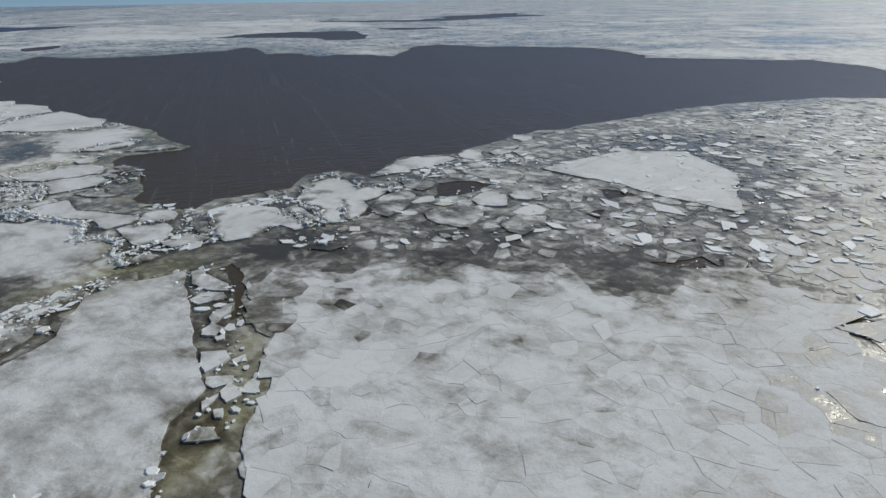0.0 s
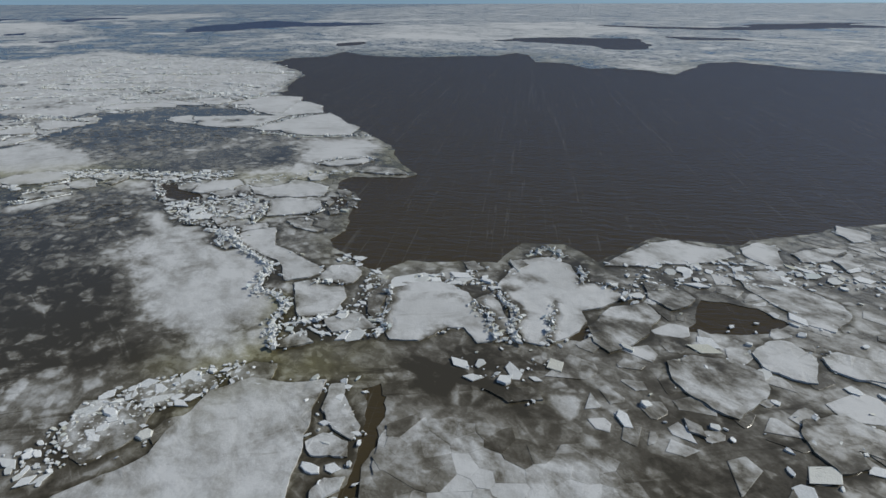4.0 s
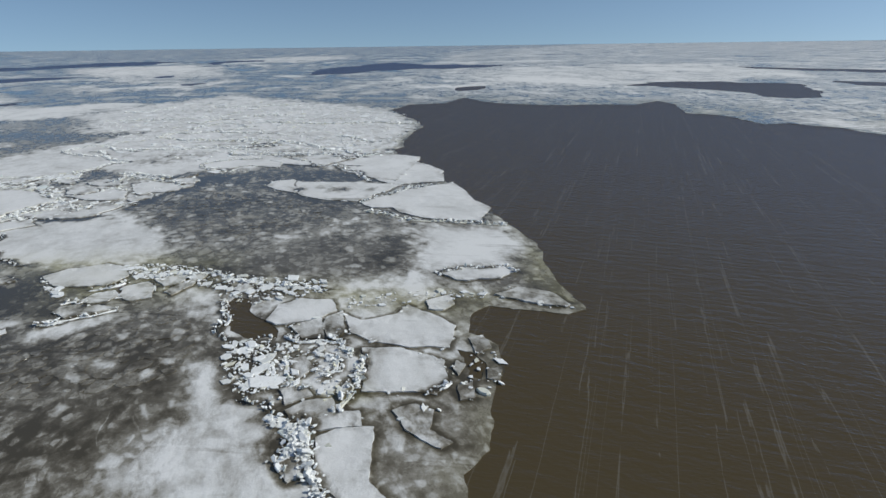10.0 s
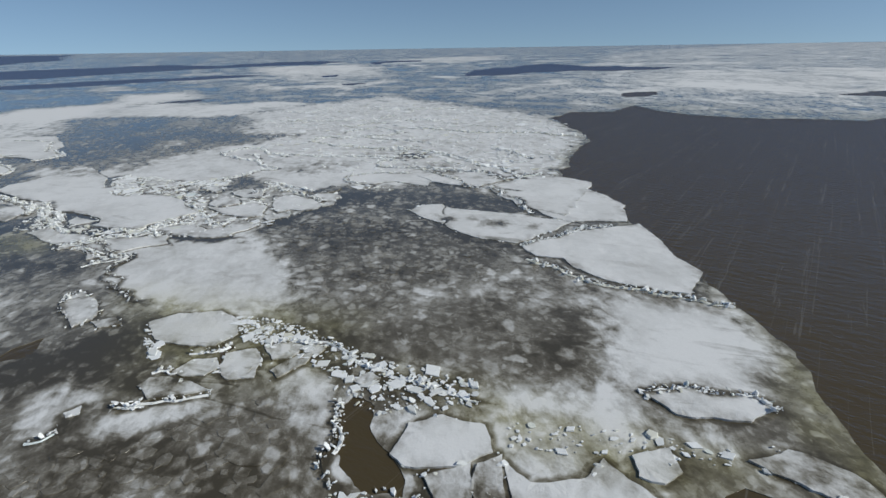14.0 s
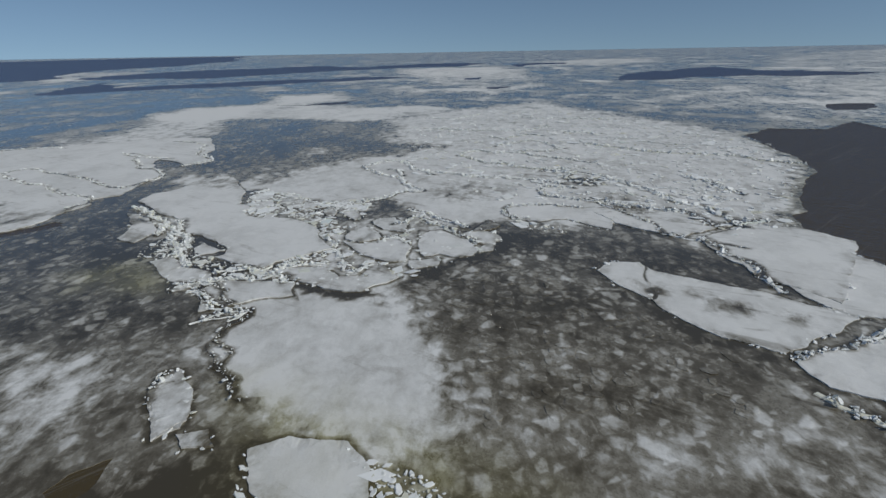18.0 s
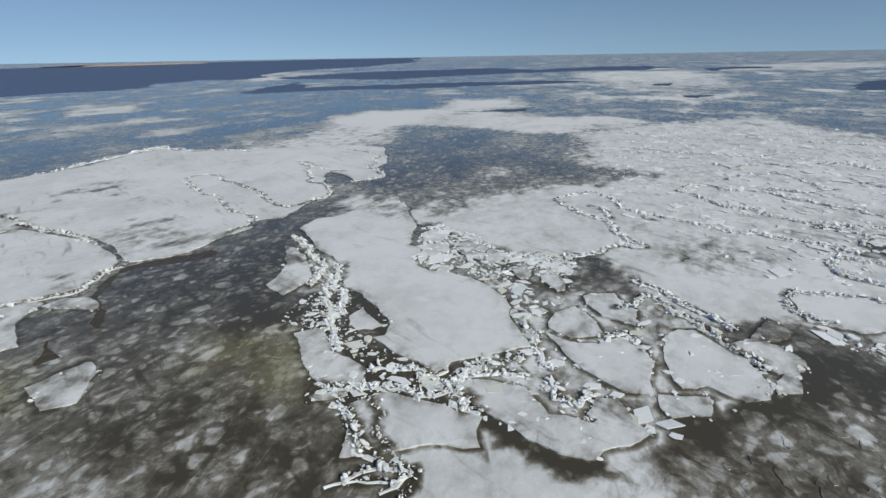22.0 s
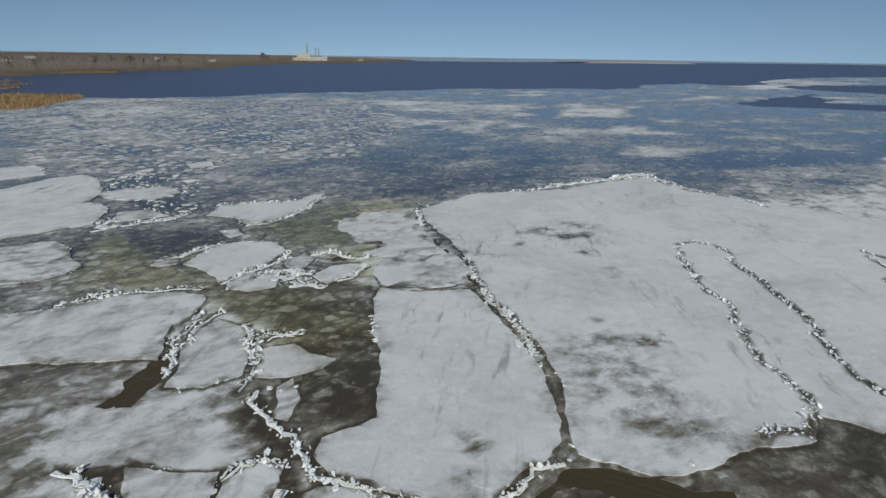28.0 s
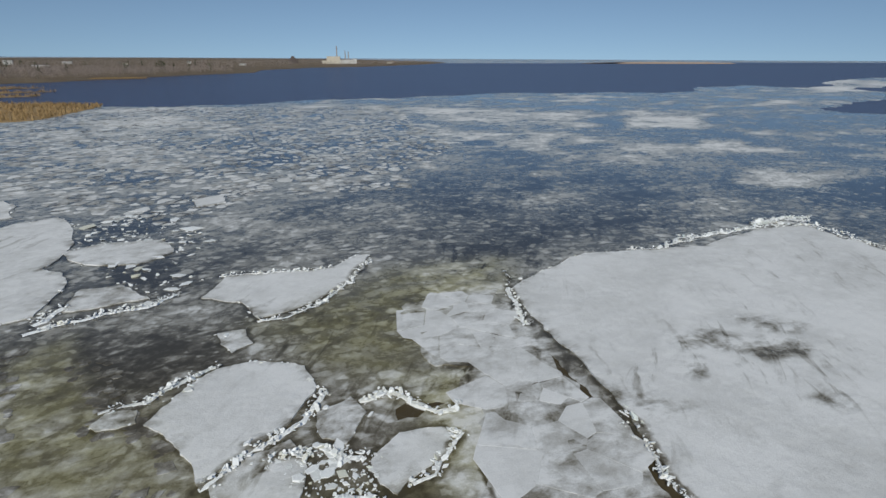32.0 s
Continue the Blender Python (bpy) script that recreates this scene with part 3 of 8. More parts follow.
def cells(poly, size, gap, seed, jitter=0.5, drop=0.42, closed=False):
    """Random convex pieces that fill an outline."""
    r = np.random.default_rng(seed)
    lo, hi = poly.min(0) - size, poly.max(0) + size
    nx, ny = int((hi[0] - lo[0]) / size) + 1, int((hi[1] - lo[1]) / size) + 1
    seeds = {(i, j): lo + size * (np.array((i + 0.5 * (j % 2), j)) + r.uniform(-jitter, jitter, 2)) for i in range(nx) for j in range(ny) if r.random() > drop}
    keys = list(seeds)
    ok = inside(np.array([seeds[k] for k in keys]), poly)
    for k, good in zip(keys, ok):
        if not good:
            continue
        c = seeds[k]
        ring = [c + 3 * size * np.array(q) for q in ((-1, -1), (1, -1), (1, 1), (-1, 1))]
        for i in range(-4, 5):
            for j in range(-4, 5):
                o = seeds.get((k[0] + i, k[1] + j))
                if o is None or (i == 0 and j == 0):
                    continue
                nrm = (o - c) / np.hypot(*(o - c))
                # many joints are closed, some stand open
                a, b = (k[0], k[1]), (k[0] + i, k[1] + j)
                dice = random.Random(str(min(a, b)) + str(max(a, b)) + str(seed)).random()
                lim = float(nrm @ ((o + c) / 2)) - (gap * (dice - 0.68) * 5 if dice > 0.68 else -0.005) if closed else float(nrm @ ((o + c) / 2)) - gap
                out = []
                for a, b in zip(ring, ring[1:] + ring[:1]):
                    da, db = float(nrm @ a) - lim, float(nrm @ b) - lim
                    if da <= 0:
                        out.append(a)
                    if (da < 0) != (db < 0):
                        out.append(a + (b - a) * (da / (da - db)))
                ring = out
                if len(ring) < 3:
                    break
            if len(ring) < 3:
                break
        if len(ring) >= 3:
            yield c, np.array(ring)

# ---- the map of the ice, in metres ----

cover([(-300, 230), (-60, 262), (60, 262), (140, 215), (400, 150), (5000, 1500), (5000, 6000), (-2500, 6000), (-900, 900)], 0.64, 25)
cover([(150, 60), (400, 0), (5000, 0), (5000, 2000), (400, 180), (170, 150)], 0.7, 20)
cover([(-250, 230), (-300, 130), (-420, 110), (-2500, 900), (-2500, 4000), (-700, 900)], 0.42, 25)
cover([(-330, 60), (-300, -250), (-700, -200), (-2500, 100), (-2500, 700), (-420, 110)], 0.33, 25)
cover([(-160, -110), (-300, -80), (-350, -230), (-230, -340), (-100, -330)], 0.5, 20)
polynya = (
    [(-32.5, 54.2), (-28.5, 53.3), (-26.6, 52.8), (-25.4, 56.2), (-21.5, 57.9), (-17.7, 59.6), (-17.1, 64.8), (-13.2, 66.5), (-9.3, 63.9), (-7.5, 68.2), (-5.4, 72.6), (1.4, 73.6), (7, 79), (11.4, 83.7), (16.4, 87.5), (20.5, 88.1), (32, 94.9), (47.4, 104.2)] +
    [(61.4, 109), (80.1, 113.3), (98.2, 109.5), (113.4, 127.9), (124.3, 159.7), (120.3, 180.2), (71, 195.2), (72.4, 211.6), (64.6, 236), (38.6, 249.2), (20.4, 251), (11, 261), (-1.8, 269), (-10.3, 261), (-14.9, 236), (-17.9, 215.3), (-27.6, 223.1), (-41.4, 225.6), (-46.3, 219.5), (-53.6, 226.6), (-62, 234.7), (-72.7, 234.9), (-81.7, 256.2), (-93.4, 270), (-95.1, 251.1), (-103.7, 247.3), (-119.2, 234.3), (-138.8, 227.5), (-153.3, 229.9), (-170, 240)] +
    [(-162.5, 215.9), (-172, 204.5), (-164.6, 185.8), (-127.6, 161.3), (-116.7, 142.4), (-108, 128.2), (-97.9, 120.5), (-84.4, 117.3), (-79.1, 111), (-73.4, 107.2), (-64.3, 102.5), (-60.1, 99.2), (-56.9, 97), (-51.3, 93.5), (-47.8, 89.7), (-44.2, 85.5), (-40.8, 82.4), (-38.1, 80.2), (-39, 78.4)] +
    [(-41.5, 77.3), (-45.7, 75.4), (-45.9, 72.7), (-44.3, 70.2), (-41.2, 70), (-38.7, 67.2), (-37.2, 63.1), (-34.9, 59.5), (-35, 56.9), (-33.5, 55.4), (-31.3, 54.8)]
)
hole(polynya, 0.1, 0.8)

hole([(-17.9, 39), (-16.8, 39.3), (-14.1, 31.9), (-14.8, 31.2), (-16.3, 36)], 0.12, 0.8, 4076)
hole([(-18.6, 39.2), (-17.8, 40.2), (-15.9, 37.7), (-13.9, 32.5), (-14.6, 32.1), (-15.8, 35.3)], 0.12, 0.8, 1024)
hole([(14.4, 50), (16.7, 51.2), (15.4, 48.4)], 0.12, 0.8, 3134)
hole([(17.6, 57.7), (21.7, 55.6), (18.1, 54)], 0.12, 0.8, 4592)
hole([(17, 39.1), (21.6, 40), (25.3, 38.8), (24.1, 37.6), (18.7, 37.6)], 0.12, 0.8, 42)
hole([(26.3, 32.5), (27.8, 31.7), (27.4, 30.6), (29.2, 29.5), (28.5, 28.6), (26.4, 29.6)], 0.12, 0.8, 879)
hole([(-137.8, 18.7), (-141.2, 18.1), (-146.8, 18.3), (-150.1, 23.3), (-152.2, 27.2), (-149.4, 28.8), (-147.4, 24.5), (-145.6, 19.5), (-140.9, 19.5), (-134.1, 22.4), (-132, 23.3), (-130.4, 23.6), (-131.4, 22.1), (-135.5, 20.7)], 0.12, 0.8, 5733)
hole([(-130.3, -14.1), (-134.2, -15), (-135.3, -14.1), (-132.5, -11.9), (-129.5, -10), (-128.6, -10.8)], 0.12, 0.8, 7481)
cover([(-134.8, 33), (-136.8, 33.5), (-140.7, 34.8), (-141, 36.9), (-136.5, 38.9), (-134.5, 38.3), (-132.6, 34.2)], -0.03, 2)
hole([(-160, -24.9), (-161.9, -25.1), (-163.4, -22.6), (-160.5, -22.9), (-159.2, -23.7)], 0.12, 0.8, 3953)
hole([(-80.1, 56.1), (-78.8, 56.8), (-75.7, 54.3)], 0.12, 0.8, 4824)
floe([(7.7, 56.6), (11, 56.2), (10.7, 54.1), (8.1, 54.7)], 0.95, seed=535)
floe([(5.6, 48.2), (8.1, 50), (10.4, 49.5), (10, 47), (7, 47)], 0.6, seed=4325)
floe([(12.9, 65.7), (25.3, 73.2), (33.8, 72.7), (35.6, 62.1), (30.2, 49.3), (26.7, 52.7), (20.4, 59.6)], 0.95, seed=9584)
floe([(-11.9, 42.6), (-8.8, 44.2), (-8.1, 43.3), (-9.9, 42.1)], 0.6, seed=966)
floe([(25.6, 29), (29.5, 29.9), (29.6, 28.5), (27.3, 27.4)], 0.95, seed=5375)
floe([(20.8, 23), (23.1, 23.5), (23.7, 21.4), (22.5, 19.9), (21.1, 20.7)], 0.95, seed=1575)
floe([(-21, 38.8), (-17.9, 32), (-15.7, 27.9), (-13.6, 24.1), (-14.5, 21.5), (-14.2, 19.9), (-13, 16.3), (-26, 16.6), (-29.3, 23.1), (-27, 26.3), (-25.6, 29.5), (-26.8, 34.6), (-25.5, 36.7)], 0.86, seed=1396)
floe([(-54.5, 78.4), (-52.5, 81.8), (-49.2, 83.9), (-47.9, 83.6), (-48.2, 81.3), (-51.5, 78.1)], 0.95, seed=5511)
floe([(-46.6, 77.6), (-45.6, 80.4), (-42.5, 81.3), (-39.6, 80), (-41.4, 78.6), (-44, 78.1)], 0.8, seed=515)
floe([(-103, 89.9), (-104.3, 93.1), (-102.8, 95.8), (-100.1, 95.5), (-95.5, 98.5), (-90.3, 102), (-87.8, 102.7), (-85.1, 104.7), (-83.9, 104.4), (-83, 100.4), (-83, 96.6), (-82.5, 92.9), (-83.3, 92.2), (-86.4, 90.3), (-89.8, 89.7), (-94.7, 90.1), (-99, 89.4)], 0.95, seed=4411)
floe([(-81.8, 92.5), (-81.8, 96.4), (-80.1, 104.1), (-77.7, 111.3), (-72.5, 108), (-63.3, 102.1), (-61.1, 96), (-66, 93.3), (-68.4, 92.3), (-71.2, 92.3), (-73, 92.3), (-75.5, 93.4), (-78, 91.5), (-79, 91.7)], 0.95, seed=6893)
floe([(-106.3, 108.2), (-104.1, 120.8), (-99.8, 121.8), (-84.4, 117.3), (-79.4, 110.7), (-84.4, 104.3), (-92.9, 105.4)], 0.95, seed=4689)
floe([(-97.5, 45.1), (-99.5, 47.1), (-95.7, 48.2), (-92, 47.5), (-91.4, 45.8)], 0.8, seed=9097)
floe([(-185, -32.7), (-202, -32.9), (-217.9, -21.8), (-241.6, -17.6), (-237.2, -7.5), (-235.8, 14.9), (-240.1, 38.7), (-232.5, 49), (-217.8, 50.1), (-202.7, 47.4), (-194.2, 49.6), (-191.3, 43.5), (-197.8, 40.8), (-201.5, 37.5), (-187.4, 38.3), (-181.7, 39.9), (-173.3, 36.2), (-166, 34), (-165.2, 29.9), (-161.5, 30.4), (-153.4, 25.6), (-149.9, 22.8), (-148.5, 18.2), (-153.2, 14.5), (-159.2, 8.6), (-166.8, -4.8)], 0.95, seed=3714)
floe([(-120.6, 104.4), (-116.2, 115.7), (-108.5, 121.4), (-108, 110.4), (-111.5, 105.2)], 0.95, seed=6128)
floe([(-106, 109), (-106.8, 120), (-104.2, 123.9), (-97.2, 125), (-86.5, 105.9), (-94.7, 104.3)], 0.95, seed=7220)
floe([(-115.7, 48.3), (-117.2, 51.2), (-115.2, 54.7), (-113.3, 57.9), (-110.3, 57.3), (-110.3, 48.2)], 0.95, seed=3608)
floe([(-174.5, -101.7), (-181.1, -101.4), (-178.2, -95.1), (-173.1, -95.6)], 0.95, seed=5896)
cover([(65.3, 110), (89.6, 109), (70.9, 76.6), (43.3, 43.2), (43.6, 64)], 0.62, 12)
cover([(-16.3, 39.8), (-4.2, 42.7), (10.4, 41), (25, 38.3), (26.6, 32.9), (31.2, 30.5), (19.9, 16.2), (-8.7, 16.2)], 0.55, 8)
cover([(-147, 18.8), (-152.2, 27.2), (-152.6, 35.4), (-145.9, 37.6), (-135.9, 37.6), (-129.2, 27), (-134.1, 22.4)], 0.17, 3)
cover([(-132.4, 14), (-136.9, 21.8), (-145.3, 38.1), (-128.3, 43.4), (-116.2, 41), (-113.3, 34.4), (-113.2, 27.6)], 0.34, 4)
cover([(-70.5, 38.4), (-62.8, 47.3), (-68.4, 60.5), (-54, 51.8), (-44, 42.5), (-39, 36.2), (-44.1, 32.1)], 0.2, 4)
cover([(-117.8, 78.2), (-113.4, 100.4), (-71.1, 94.8), (-60.4, 80.5), (-60.5, 71.4), (-68.4, 69.6), (-78.6, 66.8)], 0.5, 5)
cover([(-65.2, 74.9), (-63.5, 82.3), (-58.7, 79.2), (-58.4, 73.9), (-61.4, 71.7)], 0.15, 2)
cover([(-77.6, 47.4), (-68.5, 54.3), (-57, 53.6), (-44.7, 41.6), (-38.6, 35.2), (-38.2, 28.5)], 0.2, 5)
cover([(-15, 45.6), (0.8, 43.7), (25.2, 41.5), (24.4, 36.4), (13.4, 35), (5.4, 39), (-9, 41.7)], 0.28, 4)
cover([(-9.6, 34.9), (-7.5, 35.2), (-5.9, 32.8), (-7.9, 32.4)], 0.3, 1.5)
cover([(-119.2, 88.4), (-104.8, 105.1), (-91, 99.2), (-81.8, 90.1), (-77.9, 84.1), (-84.9, 64.3), (-94.3, 66.5), (-109.5, 75.9)], 0.27, 5)
cover([(-240.8, 53.6), (-270.2, 85.4), (-173.2, 62.9), (-169.4, 54.9), (-178.9, 45.8)], 0.28, 5)
cover([(-289.1, -325.7), (-296.7, -66.8), (-270.6, 31.1), (-241.6, -17.6), (-194.4, -42.1), (-177, -105.8)], 0.36, 15)
cover([(-197.2, -76.5), (-242.2, -77.8), (-257.5, -30.2), (-219.3, -26.5), (-194.4, -40.5), (-184.5, -53.5)], 0.3, 8)
cover([(-139.8, -60.9), (-153.3, -54.2), (-159.1, -46.6), (-148.7, -41.2), (-136.5, -35.7)], 0.38, 5)
algae([(-125, 37.2), (-128.3, 41.5), (-123.4, 44.2), (-117.2, 44.5), (-118.3, 40.8)], 3)
algae([(-123.5, 15.8), (-123.5, 20.3), (-117.7, 24.7), (-117.2, 20.9)], 3)
algae([(-158.6, -45.5), (-169.6, -46.3), (-178.9, -46.9), (-192.1, -39.6), (-184.6, -33.7), (-174, -33.7), (-161.9, -25.7), (-161.7, -33.2)], 5)
algae([(-138.3, -49.3), (-145.4, -38), (-145.9, -28.5), (-141.5, -30.7), (-136.5, -35.7)], 6)
algae([(-14.1, 31.9), (-11.3, 29.1), (-10.1, 23.6), (-10.3, 19.5), (-11.6, 16.8), (-13.4, 16.8), (-14, 20.3), (-12.3, 23.6)], 2)
algae([(-145.2, -29.5), (-152.5, -18.8), (-151.3, -3.9), (-141.1, -4.8), (-141.7, -16.5)], 4)
algae([(-32.5, 35.2), (-27.4, 41.7), (-21, 42.6), (-19.5, 40.5), (-26.3, 31.3)], 4)
algae([(-67.8, 65.6), (-56.6, 72.1), (-45.7, 77.5), (-47.3, 72), (-56.2, 67.1)], 4)
algae([(-51.2, 92.8), (-47.7, 90.5), (-40.3, 82), (-38.4, 80.2), (-41.5, 79.8), (-47.1, 84.4)], 2)
algae([(-164.6, -30.3), (-168, -24.3), (-161.7, -16.4), (-157.1, -15), (-151.6, -20.6), (-157.6, -17.4)], 3)
algae([(19.2, 23.3), (20.8, 23.3), (20.9, 18.8), (19.4, 16.6), (18.7, 18.8)], 2)
ridge([(-197.5, 7.9), (-188.1, 13.5), (-181.1, 19.2), (-169.6, 26.3), (-164.4, 29.5), (-162, 29.7), (-159.3, 27.3)], 0.42, 0.38, 6.8, 1178)
ridge([(-198.2, 7.6), (-201.5, 8.6), (-201, 13.3), (-191.4, 20.3), (-179.6, 27.7), (-174, 31.1), (-172.1, 33.6)], 0.31, 0.38, 5.1, 8094)
ridge([(-172.1, 33.6), (-173.9, 36.1), (-177.5, 38.4), (-182.8, 39.8), (-188.7, 38.2), (-199.6, 33.6), (-214.6, 28.6), (-213.2, 30.9), (-203.1, 36.9), (-201.2, 40.7)], 0.42, 0.38, 5.1, 6517)
ridge([(-230.7, 39.1), (-225, 44.7), (-216.6, 47.7), (-203.6, 45.8), (-201.3, 48.2), (-194.2, 49.6), (-190.4, 43.5)], 0.42, 0.43, 5.1, 6997)
ridge([(-171.4, -12), (-170.5, -10.1), (-168.8, -7.7), (-167.5, -5)], 0.1, 0.25, 2.6, 2741)
ridge([(-189.1, -36.8), (-181.1, -28.5), (-179.3, -25.7)], 0.1, 0.25, 2.6, 7491)
ridge([(-216.5, -26.2), (-232.3, -19.8), (-242.2, -13), (-240.1, -8), (-234.5, -2.5)], 0.37, 0.43, 3.4, 9799)
ridge([(-235.8, -20.8), (-241.9, -18), (-243.9, -14.2)], 1.22, 0.54, 6.8, 1349)
ridge([(-126.9, 108.2), (-109.8, 105.6), (-101.1, 110.5)], 0.31, 0.43, 3.4, 8246)
ridge([(-78, 90), (-74.7, 90.7), (-66.8, 91.6), (-61.5, 94.7), (-57.1, 96.8)], 0.49, 0.43, 6.8, 554)
ridge([(-81.7, 92.4), (-79.4, 107.3)], 0.37, 0.43, 5.1, 5084)
ridge([(-54.5, 78.4), (-52.5, 81.8), (-49.4, 84.3), (-47.7, 83.8)], 0.31, 0.33, 6.8, 5101)
ridge([(-107.8, 47.5), (-108.3, 52.7), (-116.5, 49.9)], 0.18, 0.28, 4.5, 4858)
ridge([(-114.4, 48.4), (-110.2, 50.3), (-108.1, 52.9), (-105.2, 50.3), (-103.7, 49.5), (-99, 49.9), (-94.8, 51)], 0.12, 0.2, 4, 4604)
ridge([(-118.5, 115.1), (-109, 114.3), (-108, 122.7)], 0.92, 0.66, 3.4, 8382)
ridge([(-106.9, 109.2), (-97.8, 106.9), (-90.5, 103.2)], 0.61, 0.43, 5.1, 1677)
brash([(-7.3, 64.4), (1.9, 70.4), (14.1, 74), (13.2, 69), (-0.1, 63.3), (-5.3, 58.5)], 183, 0.83, 6003, False)
brash([(-31.8, 25.4), (-32.5, 32), (-27.8, 37.7), (-24.8, 37.8), (-29.2, 29.9), (-28.6, 25.4)], 272, 0.68, 432)
brash([(-147.9, 105.5), (-133.1, 130.1), (-108, 122.7), (-114.8, 111.3), (-131.6, 105.9)], 200, .8, 2714, False)
SE_PLATES = [(-15.3, 36.8), (-8.7, 39.5), (-3.1, 40.4), (5.3, 38.8), (11.9, 37.3), (18.8, 37.7), (24.7, 37.8), (26.3, 32.5), (26, 28.5), (23.5, 24), (23.5, 19), (21.5, 11.6), (-8.1, 12), (-10.3, 20.6), (-10, 24.5), (-11.3, 29.1), (-13.7, 31.9)]
SW_PLATES = [(-172.3, -38.3), (-177.9, -37.6), (-183.8, -33.9), (-179.4, -28.3), (-175.6, -22.5), (-173.4, -17.8), (-172.1, -15.4), (-170.7, -12.9), (-168.9, -9.7), (-167.4, -7.3), (-166.2, -5.4), (-156.8, -14.2), (-161.4, -16.7), (-165.3, -22.2), (-168.9, -24.7), (-166.5, -27), (-169.7, -32.7)]
EAST_FIELD = [(-17, 47), (-9.7, 45.4), (-4.1, 58.8), (1.4, 69), (10.5, 82.5), (46.7, 102.5), (78.4, 110.7), (97.2, 107), (29.9, 26.7), (25.6, 28), (26.6, 32.9), (25.3, 38.8), (10.4, 41), (-4.2, 42.7)]
FAR_W_FIELD = [(-166.3, -263.5), (-221.9, -325.6), (-332.4, -225.7), (-257.4, -111.6), (-206.9, -79.6), (-187.5, -95.2), (-165.3, -87.8), (-153.8, -108.3), (-148.1, -124.5)]
brash([(-225.4, 106.3), (-259.1, 174.7), (-194, 182), (-156, 183.5), (-129.2, 159.7), (-108.4, 127.8), (-99.5, 120.7), (-108, 109.6), (-128.6, 110.8), (-132.7, 94), (-165.1, 89)], 2000, .9, 6723, False)
brash([(-268.4, 139), (-239.6, 196.3), (-153.2, 172.6), (-110.5, 132.2), (-116, 113.7), (-160.1, 87)], 700, .9, 5947, False)
melt([(-161.9, 10.2), (-165.5, 13.2), (-159.6, 21.2), (-157.3, 24.8), (-153.6, 21.7), (-154, 16.2)], 0.62, 5)
melt([(-187.2, -13.6), (-190.9, -11.6), (-188.3, -10.2), (-186.4, -11.6)], 0.4, 1.5)
melt([(-191.1, -9), (-194, -5.3), (-193.9, -3.8), (-190.3, -6.3)], 0.55, 2)
melt([(-174.4, -12.6), (-176, -10.4), (-174.5, -9.3), (-173.3, -11.1)], 0.45, 1)
floe([(-120.7, 22.7), (-124.2, 25.7), (-122.1, 27.3), (-118.3, 27.9), (-117.5, 25.7)], 0.85, seed=5007)
melt([(-14.3, 43.1), (-1.2, 41.4), (10.2, 39.9), (23.6, 38.4), (23.5, 35.5), (15.2, 34.1), (7.5, 37.9), (-3.8, 37.4), (-10.3, 38.6)], 0.5, 3.5)
melt([(-9.1, 34.5), (-7, 34.8), (-5.9, 32.8), (-7.9, 32.4)], 0.55, 1.2)
melt([(-14.7, 35.1), (-11.7, 33.3), (-11.5, 29.7), (-13.5, 31.1)], 0.35, 1.5)
melt([(14.3, 37.7), (19.1, 38.5), (16.8, 34.9), (13.7, 34.5)], 0.3, 2)
melt([(18.9, 24.5), (20.4, 24.2), (21, 19.2), (19.6, 18.9)], 0.55, 0.8)
melt([(-16.7, 40.1), (-11.5, 40), (-11.4, 37.5), (-14.4, 36.5)], 0.6, 2.5)
melt([(-8.5, 44.3), (-3.4, 43.1), (-2.2, 39.3), (-5.3, 40.3)], 0.5, 2.5)
brash([(-4.3, 43.9), (1.1, 57.6), (18.1, 76.8), (54.2, 99.2), (84.3, 102.1), (59.7, 63.1), (30.5, 27.9), (25.5, 39.3), (10.7, 42.1)], 770, .9, 5448, False)
PANS_AT.append([(-106.8, 68.7), (-110.4, 81.7), (-93.7, 86.6), (-83.5, 88.9), (-77.9, 84.1), (-86, 61.3), (-91.8, 65.9)])
PANS_AT.append([(-139.4, -58.2), (-146.4, -48.5), (-145.7, -37.7), (-145.9, -28.5), (-144, -28.2), (-136.5, -35.7)])
PANS_AT.append([(-73.4, 41.1), (-71.2, 47.4), (-70.4, 57.2), (-64, 56), (-56.5, 52.3), (-66, 41)])
crack([(-168, -24.8), (-176.3, -27.2), (-182.9, -30)], 4755)
crack([(-168.5, -24.4), (-174.1, -26.7), (-179.8, -27.9)], 3331)
crack([(-168.5, -19.1), (-171.2, -18.7), (-173.5, -17.3)], 8155)
crack([(-4.5, 23.4), (-3.5, 16.7)], 1259)
crack([(-8.3, 20.5), (-7.3, 18.7), (-6, 17.7)], 3977)
ridge([(-149.8, 112.7), (-142, 119.5), (-129.2, 120.3), (-116.6, 120.2), (-107.8, 117.5)], .9, .8, 4, 1192)
ridge([(-135.9, 134.2), (-127.5, 133.9), (-120.2, 132.3)], .8, .8, 4, 7365)
ridge([(-174.7, 140.6), (-156.5, 146.1), (-146.2, 158.7), (-132, 164.6)], .7, .8, 3, 1461)
brash([(-133.9, 133.5), (-129.5, 138.8), (-117.2, 129.5), (-120.9, 124)], 120, .7, 1641, False)
floe([(-130.3, 93), (-128.3, 99.2), (-124.6, 102.8), (-121.4, 108.8), (-114, 100.6), (-120.7, 97.9), (-121.4, 93.6), (-123.9, 90.5), (-128, 92.1)], 0.95, seed=5667)
cover([(-135.2, 34.7), (-137.4, 36.5), (-135.5, 39.7), (-131.8, 40.7), (-128.8, 40.3), (-127.3, 37.7), (-128.6, 35.1)], 0.02, 1.5)
hole([(-128.6, 19.8), (-125.3, 22.8), (-124, 21.3)], 0.12, 0.8, 1937)
